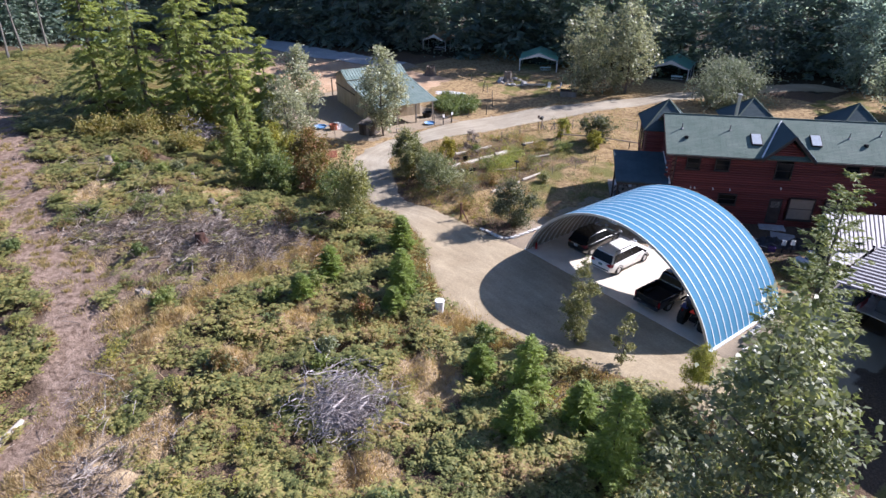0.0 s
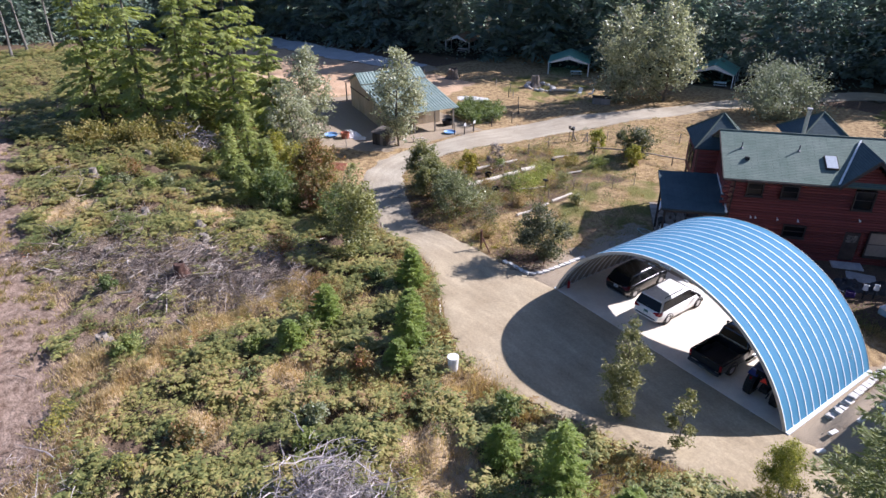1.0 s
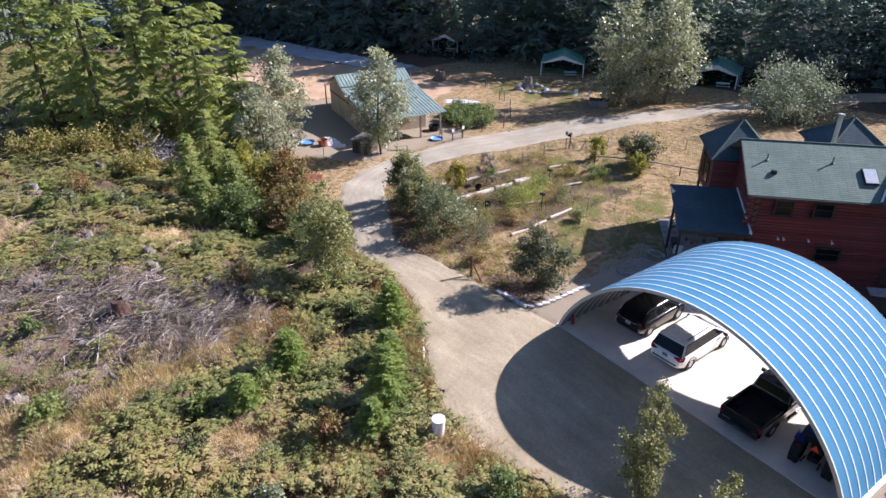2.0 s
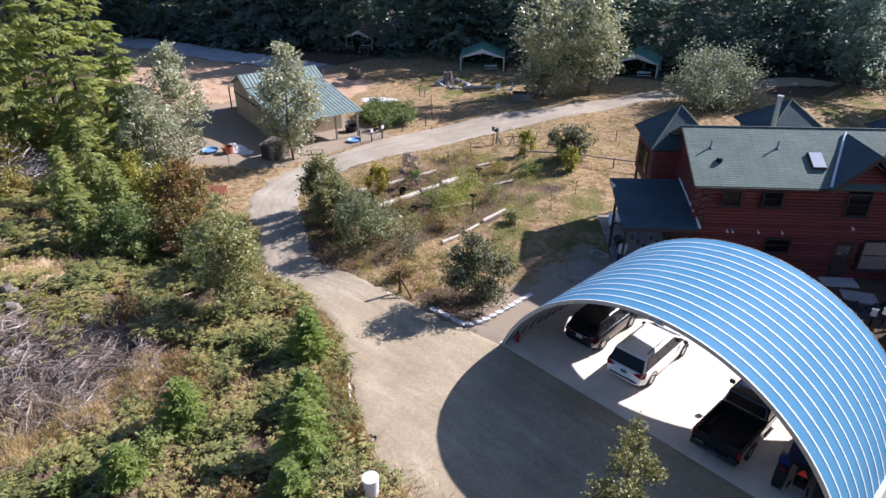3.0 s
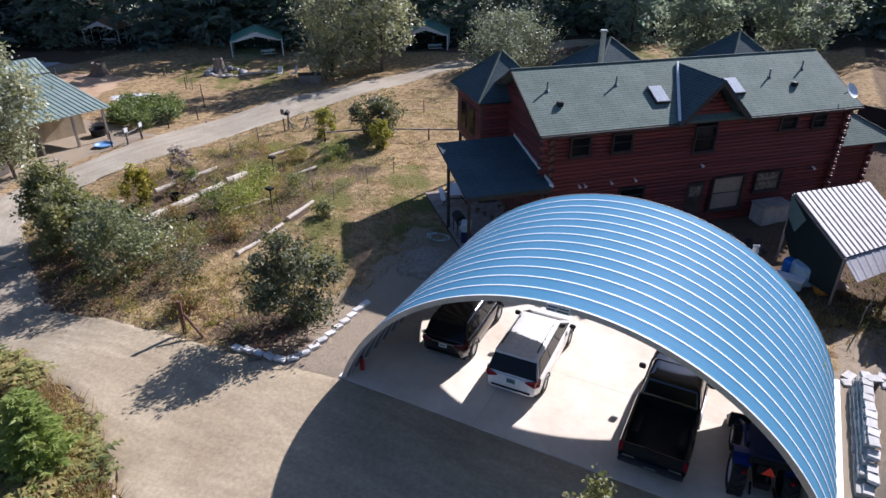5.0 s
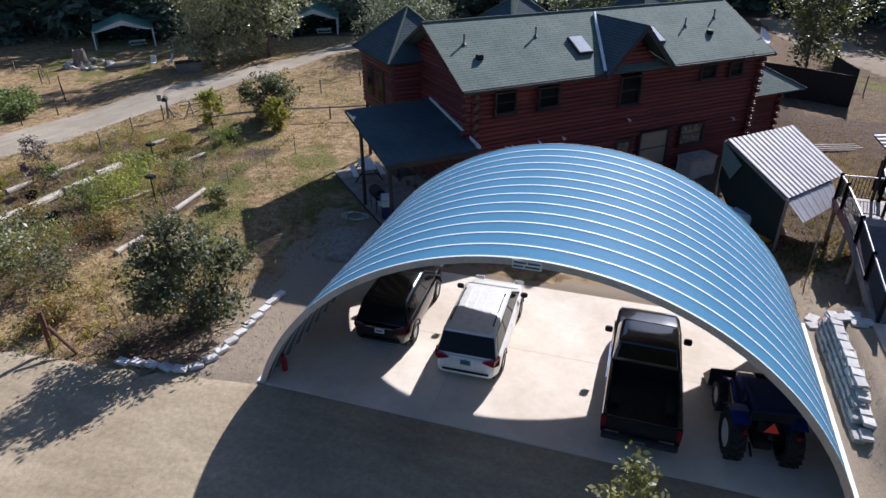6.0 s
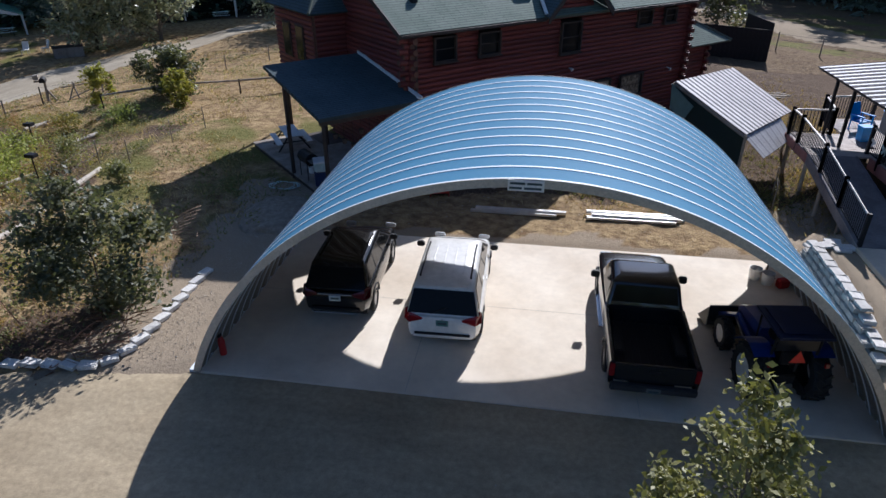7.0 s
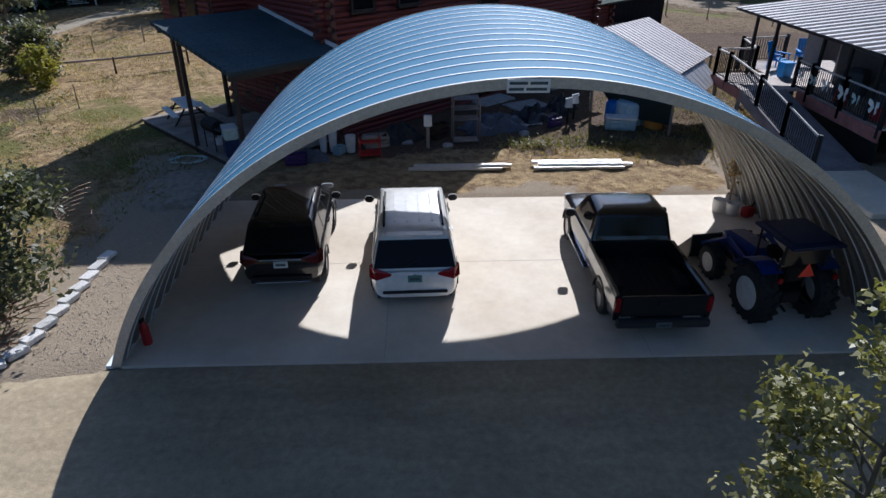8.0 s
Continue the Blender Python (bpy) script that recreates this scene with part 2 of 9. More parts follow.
def part(name, bm, material, parent=None, label="", smooth=False):
    """One mesh object, under a thing or a part; bm is a bmesh or a mesh."""
    me = bm if isinstance(bm, bpy.types.Mesh) else bm_mesh(name, bm, material)
    if smooth:
        me.polygons.foreach_set("use_smooth", [True] * len(me.polygons))
    ob = new(name, me)
    ob.parent = parent
    if label:
        ob["label"] = label
    return ob


def thing(name, m, label, category, group="", kind=""):
    e = new(name)
    e.matrix_basis = m
    return tagged(e, label, category, group, kind)


def box(x0, y0, z0, x1, y1, z1, bevel=0.0, bm=None):
    bm2 = bmesh.new()
    bmesh.ops.create_cube(bm2, size=1)
    for v in bm2.verts:
        v.co = ((x0 + x1) / 2 + v.co.x * (x1 - x0), (y0 + y1) / 2 + v.co.y * (y1 - y0), (z0 + z1) / 2 + v.co.z * (z1 - z0))
    if bevel:
        bmesh.ops.bevel(bm2, geom=bm2.edges[:], offset=bevel, segments=2, affect="EDGES")
    return join(bm, bm2)


def join(bm, other):
    if bm is None:
        return other
    me = bpy.data.meshes.new("tmp")
    other.to_mesh(me)
    other.free()
    bm.from_mesh(me)
    bpy.data.meshes.remove(me)
    return bm


def rod(p, q, r0, r1=None, n=8, bm=None):
    """A tapered round bar from p to q."""
    p, q, r1 = Vector(p), Vector(q), r0 if r1 is None else r1
    own = bmesh.new()
    d = q - p
    rot = d.to_track_quat("Z", "Y").to_matrix()
    rings = []
    for c, r in ((p, r0), (q, r1)):
        rings.append([own.verts.new(c + rot @ Vector((r * math.cos(6.2832 * i / n), r * math.sin(6.2832 * i / n), 0))) for i in range(n)])
    for i in range(n):
        own.faces.new((rings[0][i], rings[0][(i + 1) % n], rings[1][(i + 1) % n], rings[1][i]))
    own.faces.new(rings[0][::-1])
    own.faces.new(rings[1])
    return join(bm, own)


def loft(sections, caps=True, closed=True):
    """A skin over rings of equally many points."""
    bm = bmesh.new()
    rows = [[bm.verts.new(p) for p in s] for s in sections]
    n = len(rows[0])
    for a, b in zip(rows, rows[1:]):
        for i in range(n if closed else n - 1):
            bm.faces.new((a[i], a[(i + 1) % n], b[(i + 1) % n], b[i]))
    if caps and closed:
        bm.faces.new(rows[0][::-1])
        bm.faces.new(rows[-1])
    bmesh.ops.recalc_face_normals(bm, faces=bm.faces[:])
    return bm


def poly(points, thick=0.0, uv=None):
    """A flat plate from its corners; with thickness it goes down along its normal."""
    bm = bmesh.new()
    vs = [bm.verts.new(p) for p in points]
    f = bm.faces.new(vs)
    f.normal_update()
    if uv:
        lay = bm.loops.layers.uv.new("UVMap")
    if thick:
        nrm = f.normal.copy()
        low = [bm.verts.new(v.co - nrm * thick) for v in vs]
        bm.faces.new(low[::-1])
        k = len(vs)
        for i in range(k):
            bm.faces.new((vs[(i + 1) % k], vs[i], low[i], low[(i + 1) % k]))
    if uv:
        o, ux, uy = Vector(uv[0]), Vector(uv[1]).normalized(), Vector(uv[2]).normalized()
        for fc in bm.faces:
            for lp in fc.loops:
                lp[lay].uv = ((lp.vert.co - o).dot(ux), (lp.vert.co - o).dot(uy))
    return bm


def soup(name, verts, k, material):
    """A mesh of loose faces with k corners each, from an array of corners."""
    v = np.asarray(verts, np.float32).reshape(-1, 3)
    n = len(v) // k
    me = bpy.data.meshes.new(name)
    me.vertices.add(n * k)
    me.vertices.foreach_set("co", v[: n * k].ravel())
    me.loops.add(n * k)
    me.loops.foreach_set("vertex_index", np.arange(n * k, dtype=np.int32))
    me.polygons.add(n)
    me.polygons.foreach_set("loop_start", np.arange(0, n * k, k, dtype=np.int32))
    me.update(calc_edges=True)
    me.materials.append(material)
    return me


def unit(a):
    return a / np.maximum(np.linalg.norm(a, axis=-1, keepdims=True), 1e-6)


def leaves(rng, centres, size, aspect=0.55, flat=0.3):
    """Diamond leaves round the centres, randomly turned; flat: how far they lie level."""
    n = len(centres)
    nrm = rng.normal(size=(n, 3))
    nrm[:, 2] = np.abs(nrm[:, 2]) + flat * 3
    nrm = unit(nrm)
    t = unit(np.cross(nrm, rng.normal(size=(n, 3))))
    b = np.cross(nrm, t)
    s = (size * rng.uniform(0.6, 1.35, n))[:, None]
    lift = nrm * s * 0.12
    return np.stack([centres - t * s * 0.5, centres - b * s * aspect * 0.5 + lift, centres + t * s * 0.5, centres + b * s * aspect * 0.5 + lift], 1)


# ---- ground ----


def smooth01(t):
    t = np.clip(t, 0, 1)
    return t * t * (3 - 2 * t)


def track_distance(x, y, line):
    best = np.full(np.shape(x), 1e9)
    for (ax, ay), (bx, by) in zip(line, line[1:]):
        t = np.clip(((x - ax) * (bx - ax) + (y - ay) * (by - ay)) / ((bx - ax) ** 2 + (by - ay) ** 2), 0, 1)
        best = np.minimum(best, np.hypot(x - ax - t * (bx - ax), y - ay - t * (by - ay)))
    return best


DIRT_TRACK = [(-90, -30), (-62, -29.4), (-46, -29.9), (-31, -30.3), (-20, -29.4), (-14, -30.1), (-10, -31.6), (-6.5, -34.4), (-3, -40)]


def ground_z(x, y):
    x, y = np.asarray(x, float), np.asarray(y, float)
    far = -2.0 * smooth01((-x - 14) / 36) * smooth01((y + 16) / 14)
    hill = 1.0 * smooth01((-y - 9) / 12) * smooth01((-x - 6) / 12)
    swell = 0.12 * np.sin(x * 0.23 + 1) * np.sin(y * 0.31) + 0.07 * np.sin(x * 0.61 + y * 0.4)
    quiet = smooth01((np.hypot(np.maximum(np.abs(x) - 9, 0), np.maximum(np.abs(y - 2) - 9, 0)) - 3) / 10)
    bank = 0.78 * smooth01((x - 8.8) / 0.25) * smooth01((y - 0.5) / 3.0) * (1 - smooth01((y - 8.7) / 1.4)) + 0.5 * smooth01((x - 9) / 2) * smooth01((y - 9.5) / 3)
    rough = smooth01((-y - 9.6 - 0.9 * smooth01((-x - 12) / 8) * -5.0) / 2.0) * smooth01((track_distance(x, y, DIRT_TRACK) - 1.6) / 1.5) * (x < 24) * (x > -62)
    hum = 0.32 * (np.sin(1.5 * x + 1.2 * np.sin(0.9 * y)) * np.sin(1.35 * y + np.sin(0.8 * x)) + 0.6 * np.sin(2.9 * x + 1.7 * y) * np.sin(2.3 * y - x))
    return far + hill + bank + swell * quiet - 0.06 + rough * hum


def slash_at(x, y):
    """Below 1 inside the oblong of logging slash on the slope."""
    u, v = 0.76 * (x + 23) + 0.65 * (y + 19.5), -0.65 * (x + 23) + 0.76 * (y + 19.5)
    return (u / 9.5) ** 2 + (v / 3.9) ** 2


def gz(x, y):
    return float(ground_z(x, y))


def inside(x, y, ring):
    r = np.zeros(np.shape(x), bool)
    for (ax, ay), (bx, by) in zip(ring, ring[1:] + ring[:1]):
        hit = ((ay > y) != (by > y)) & (x < (bx - ax) * (y - ay) / (by - ay + 1e-12) + ax)
        r ^= hit
    return r


ROAD_L = [(15, -4.6), (9.4, -5.0), (7.2, -5.6), (3.3, -7.3), (-0.1, -8.7), (-3.3, -9.4), (-6.0, -9.3), (-8.5, -8.4), (-11.3, -7.0), (-14.2, -5.4), (-19.0, -4.6), (-23.8, -4.7), (-27.1, -3.0), (-32.9, -1.1),
          (-37.2, 1.2), (-40.9, 6.6), (-41.6, 13.9), (-41.4, 25.0), (-38.2, 37.0), (-33.1, 50.1), (-27.5, 62), (-20, 72)]
ROAD_R = [(15, 1.5), (9.4, 0.4), (8.2, -0.01), (3.0, -0.01), (-0.1, -0.01), (-4.0, -0.01), (-8.2, -0.01), (-9.8, -0.3), (-10.9, -0.5), (-12.8, -0.7), (-17.1, -1.1), (-22.7, -2.0), (-27.3, 0.4), (-34.0, 3.6),
          (-35.8, 6.0), (-36.6, 9.1), (-36.5, 14.0), (-34.6, 25.5), (-32.3, 37.4), (-28.2, 50.4), (-23, 61), (-15, 71)]
RUST_BAND = [(-17.4, -14.5), (-15.8, -18.5), (-14.8, -22.5), (-12.8, -26.4), (-9.5, -29.2), (-6.5, -32.5), (-4.8, -35)]
THIN = [(-31, -29), (-30, -25), (-18, -17), (-15.5, -18), (-14.2, -25), (-15, -27.5), (-22, -27.8)]
# small openings in the brush: x, y, radius
OPENINGS = [(0.0, -14.9, 2.2), (-3.6, -10.8, 1.8), (-4.9, -28.2, 2.0), (-3.6, -31.9, 2.6), (-8.0, -23.2, 1.5), (-9.7, -18.0, 1.7), (5.2, -10.3, 1.5), (-14.5, -14.0, 1.5), (-31.0, -15.5, 2.2), (-37.0, -25.0, 2.4), (3.5, -21.5, 1.6), (-15.5, -27.0, 1.4)]
MULCH = [(-14.6, -0.3), (-12, -0.2), (-10.3, 0.2), (-10.1, 4.6), (-11.6, 4.4), (-12.6, 2.6), (-14.4, 1.4)]
FAR_ROAD = [(-160, 12), (-114, 20), (-88, 28), (-76, 32.5)]
SIDE_ROAD = [(16, 75), (19, 58), (24, 46), (34, 36), (60, 30)]


def road_ring():
    return ROAD_L + ROAD_R[::-1]


def zones(x, y):
    """How much of each ground cover there is: gravel, green, straw, rust, grey litter, forest floor, sand."""
    wob = 0.5 * np.sin(x * 1.1 + 0.7 * y) + 0.4 * np.sin(1.7 * y - x * 0.6) + 0.3 * np.sin(3.1 * x + 2.3 * y)
    z = {}
    road = inside(x, y, road_ring()).astype(float)
    hut = (np.abs(x) < 11.5 + 0.5 * wob) & (y > -1) & (y < 12.2 + 0.4 * wob) & ((y < 8.6 + 0.5 * wob) | (np.abs(x) > 8.4))
    yard = (x - 2 + wob) ** 2 / 90 + (y - 15) ** 2 / 40 < 1
    barnyard = inside(x + wob * 0.5, y, [(-70, 3), (-54, -2.5), (-42, 6.5), (-42, 20), (-50, 21), (-66, 15)])
    side = np.maximum(1 - track_distance(x, y, SIDE_ROAD) / 3.4, 0) > 0.15
    right = (x > 8) & (x < 15 + wob) & (y > -6) & (y < 12)
    z["gravel"] = np.maximum.reduce([road, hut * 0.85, yard * 0.25 * (y < 12.5), barnyard * 0.9, side * 0.6, right * 0.75, (track_distance(x, y, FAR_ROAD) < 3.2) * 1.0])
    lawn = ((x + 14) ** 2 / 40 + (y - 13) ** 2 / 70 < 1) | ((x + 53) ** 2 / 110 + (y - 41) ** 2 / 40 < 1) | ((x - 24) ** 2 / 60 + (y - 50) ** 2 / 120 < 1) | ((x + 25) ** 2 / 30 + (y - 20) ** 2 / 20 < 1) | ((x + 7) ** 2 / 70 + (y - 62) ** 2 / 90 < 1)
    z["green"] = lawn * (0.42 + 0.42 * np.clip(wob, -1, 1)) + 0.0
    z["straw"] = ((y > -3) & (x < -8) & (x > -75) & (y < 60)) * 0.8 + ((x > 12) & (y > 33) & (y < 70)) * 0.38 + ((x > -15) & (x < 12) & (y > 44) & (y < 76) & ~((x < -8) & (y < 60))) * 0.6
    bedsoil = inside(x + 0.4 * wob, y, [(-30.8, 6.0), (-26.4, 5.6), (-26.5, 14.6), (-29.6, 15.2)]) | inside(x + 0.4 * wob, y, [(-24.5, 5.0), (-18.8, 4.6), (-19.2, 8.0), (-24.2, 8.6)])
    beds = ((x > -32) & (x < -18.5) & (y > 5) & (y < 19)) | ((x > -30) & (x < -19) & (y > -2) & (y < 5))
    z["straw"] = np.maximum(z["straw"], 0.62 * ((np.abs(x) < 9) & (y > 8) & (y < 12.4 + 0.7 * wob)))
    z["straw"] = z["straw"] * np.where(beds, 0.45 + 0.3 * np.clip(wob, -1, 1), 1.0)
    z["straw"] = z["straw"] * np.where(inside(x, y, MULCH), 0.3, 1.0) * np.where(bedsoil, 0.35, 1.0)
    z["rust"] = np.clip(1.3 - track_distance(x, y, RUST_BAND) / (1.0 + 0.3 * wob), 0, 1)
    for ox, oy, orad in OPENINGS:
        z["rust"] = np.maximum(z["rust"], np.clip(1.5 - np.hypot(x - ox, y - oy) / orad, 0, 1))
    z["track"] = np.clip(1.6 - (track_distance(x, y, DIRT_TRACK) + 0.6 * wob) / 2.0, 0, 1)
    z["litter"] = np.maximum(np.clip(1.35 - slash_at(x + 1.2 * wob, y + wob), 0, 0.85), inside(x + 0.6 * wob, y, THIN) * (0.45 + 0.2 * wob))
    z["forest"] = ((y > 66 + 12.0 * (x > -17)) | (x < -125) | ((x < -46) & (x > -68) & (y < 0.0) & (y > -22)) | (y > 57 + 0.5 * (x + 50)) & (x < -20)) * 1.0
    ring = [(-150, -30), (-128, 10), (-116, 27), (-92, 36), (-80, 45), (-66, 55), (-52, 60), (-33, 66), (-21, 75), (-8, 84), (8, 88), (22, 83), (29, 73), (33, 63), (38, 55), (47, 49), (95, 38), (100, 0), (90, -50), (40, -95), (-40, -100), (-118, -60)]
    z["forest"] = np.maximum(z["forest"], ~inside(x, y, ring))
    rough_field = ((x > 18.5) & (y < 12)) | (y < -39.5)
    z["green"] = np.maximum(z["green"], rough_field * (0.5 + 0.3 * np.clip(wob, -1, 1)))
    z["straw"] = np.maximum(z["straw"], rough_field * 0.55)
    z["sand"] = inside(x + wob, y, [(-118, 14), (-72, 4), (-66, 16), (-58, 24), (-62, 34), (-90, 26)]) * 0.9
    return z


def build_ground():
    def axis(lo, hi, fine_lo, fine_hi, step):
        a = list(np.arange(fine_lo, fine_hi, step))
        s, v = step, fine_hi
        while v < hi:
            a.append(v)
            s *= 1.25
            v += s
        a.append(hi)
        s, v, low = step, fine_lo, []
        while v > lo:
            s *= 1.25
            v -= s
            low.append(max(v, lo))
        return np.array(low[::-1] + a)

    xs, ys = axis(-1500, 1500, -66, 26, 0.42), axis(-1500, 1500, -38, 62, 0.42)
    X, Y = np.meshgrid(xs, ys, indexing="ij")
    rng = np.random.default_rng(2)
    Z = ground_z(X, Y)
    zn = zones(X, Y)
    Z = Z + rng.normal(0, 0.025, Z.shape) * (1 - zn["gravel"]) * (np.abs(X) < 90)
    # the bed under the drive, the slab and the house stays below them
    under = zn["gravel"] * inside(X, Y, road_ring())
    Z = Z - 0.12 * under - 0.15 * ((np.abs(X) < 7.8) & (Y > 0.2) & (Y < 7.8))
    n, m = X.shape
    me = bpy.data.meshes.new("ground")
    me.vertices.add(n * m)
    me.vertices.foreach_set("co", np.stack([X, Y, Z], -1).astype(np.float32).ravel())
    idx = np.arange(n * m).reshape(n, m)
    quads = np.stack([idx[:-1, :-1], idx[1:, :-1], idx[1:, 1:], idx[:-1, 1:]], -1).reshape(-1, 4)
    me.loops.add(quads.size)
    me.loops.foreach_set("vertex_index", quads.ravel().astype(np.int32))
    me.polygons.add(len(quads))
    me.polygons.foreach_set("loop_start", np.arange(0, quads.size, 4, dtype=np.int32))
    me.update(calc_edges=True)
    me.polygons.foreach_set("use_smooth", np.ones(len(quads), bool))
    for nm, keys in (("cover_a", ("gravel", "green", "straw")), ("cover_b", ("rust", "track", "litter")), ("cover_c", ("forest", "sand", "sand"))):
        at = me.attributes.new(nm, "FLOAT_COLOR", "POINT")
        c = np.ones((n, m, 4), np.float32)
        for i, k in enumerate(keys):
            c[..., i] = np.clip(zn[k], 0, 1)
        at.data.foreach_set("color", c.ravel())
    mat = bpy.data.materials.new("ground_cover")
    mat.use_nodes = True
    nt = mat.node_tree
    b = nt.nodes["Principled BSDF"]
    b.inputs["Roughness"].default_value, b.inputs["Specular IOR Level"].default_value = 0.95, 0.1
    big, mid, fine, grit = noise_tex(nt, 0.35, 5), noise_tex(nt, 2.2, 5), noise_tex(nt, 11, 5, 0.75), noise_tex(nt, 60, 3, 0.8)

    def two(c1, c2, tex=mid):
        r = ramp(nt, ((0.35, c1), (0.65, c2)))
        nt.links.new(tex.outputs[0], r.inputs[0])
        return r.outputs[0]

    masks = {}
    for nm, keys in (("cover_a", ("gravel", "green", "straw")), ("cover_b", ("rust", "track", "litter")), ("cover_c", ("forest", "sand", "none"))):
        a, sp = nt.nodes.new("ShaderNodeAttribute"), nt.nodes.new("ShaderNodeSeparateColor")
        a.attribute_name = nm
        nt.links.new(a.outputs["Color"], sp.inputs[0])
        for i, k in enumerate(keys):
            ad, mr = nt.nodes.new("ShaderNodeMath"), nt.nodes.new("ShaderNodeMapRange")
            ad.operation = "MULTIPLY_ADD"
            nt.links.new(fine.outputs[0], ad.inputs[0])
            ad.inputs[1].default_value = 0.9
            nt.links.new(sp.outputs[i], ad.inputs[2])
            mr.inputs[1].default_value, mr.inputs[2].default_value = 0.75, 1.05
            nt.links.new(ad.outputs[0], mr.inputs[0])
            masks[k] = mr.outputs[0]
    col = two((0.07, 0.05, 0.034), (0.19, 0.13, 0.085), fine)
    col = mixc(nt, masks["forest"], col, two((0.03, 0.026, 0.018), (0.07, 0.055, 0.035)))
    col = mixc(nt, masks["straw"], col, two((0.2, 0.13, 0.068), (0.46, 0.335, 0.172), mid))
    col = mixc(nt, masks["green"], col, two((0.1, 0.113, 0.03), (0.235, 0.198, 0.07), fine))
    col = mixc(nt, masks["sand"], col, two((0.5, 0.33, 0.2), (0.6, 0.42, 0.27), big))
    col = mixc(nt, masks["litter"], col, two((0.09, 0.065, 0.045), (0.33, 0.26, 0.2), fine))
    col = mixc(nt, masks["rust"], col, two((0.32, 0.235, 0.14), (0.5, 0.38, 0.23)))
    col = mixc(nt, masks["track"], col, two((0.15, 0.1, 0.07), (0.36, 0.265, 0.2), mid))
    col = mixc(nt, masks["gravel"], col, two((0.295, 0.23, 0.16), (0.39, 0.318, 0.224), grit))
    r = ramp(nt, ((0.3, (0.72, 0.72, 0.72)), (0.7, (1.2, 1.2, 1.2))))
    nt.links.new(grit.outputs[0], r.inputs[0])
    col = mixc(nt, 0.9, col, r.outputs[0], "MULTIPLY")
    nt.links.new(col, b.inputs["Base Color"])
    bp = nt.nodes.new("ShaderNodeBump")
    bp.inputs["Strength"].default_value, bp.inputs["Distance"].default_value = 0.6, 0.05
    nt.links.new(fine.outputs[0], bp.inputs["Height"])
    tuft, b2 = noise_tex(nt, 3.4, 4, 0.7), nt.nodes.new("ShaderNodeBump")
    soft_part = nt.nodes.new("ShaderNodeMapRange")
    soft_part.inputs[3].default_value, soft_part.inputs[4].default_value = 0.75, 0.0
    nt.links.new(masks["gravel"], soft_part.inputs[0])
    nt.links.new(soft_part.outputs[0], b2.inputs["Strength"])
    b2.inputs["Distance"].default_value = 0.16
    nt.links.new(tuft.outputs[0], b2.inputs["Height"])
    nt.links.new(bp.outputs[0], b2.inputs["Normal"])
    nt.links.new(b2.outputs[0], b.inputs["Normal"])
    me.materials.append(mat)
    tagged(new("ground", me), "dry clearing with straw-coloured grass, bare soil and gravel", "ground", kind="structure")


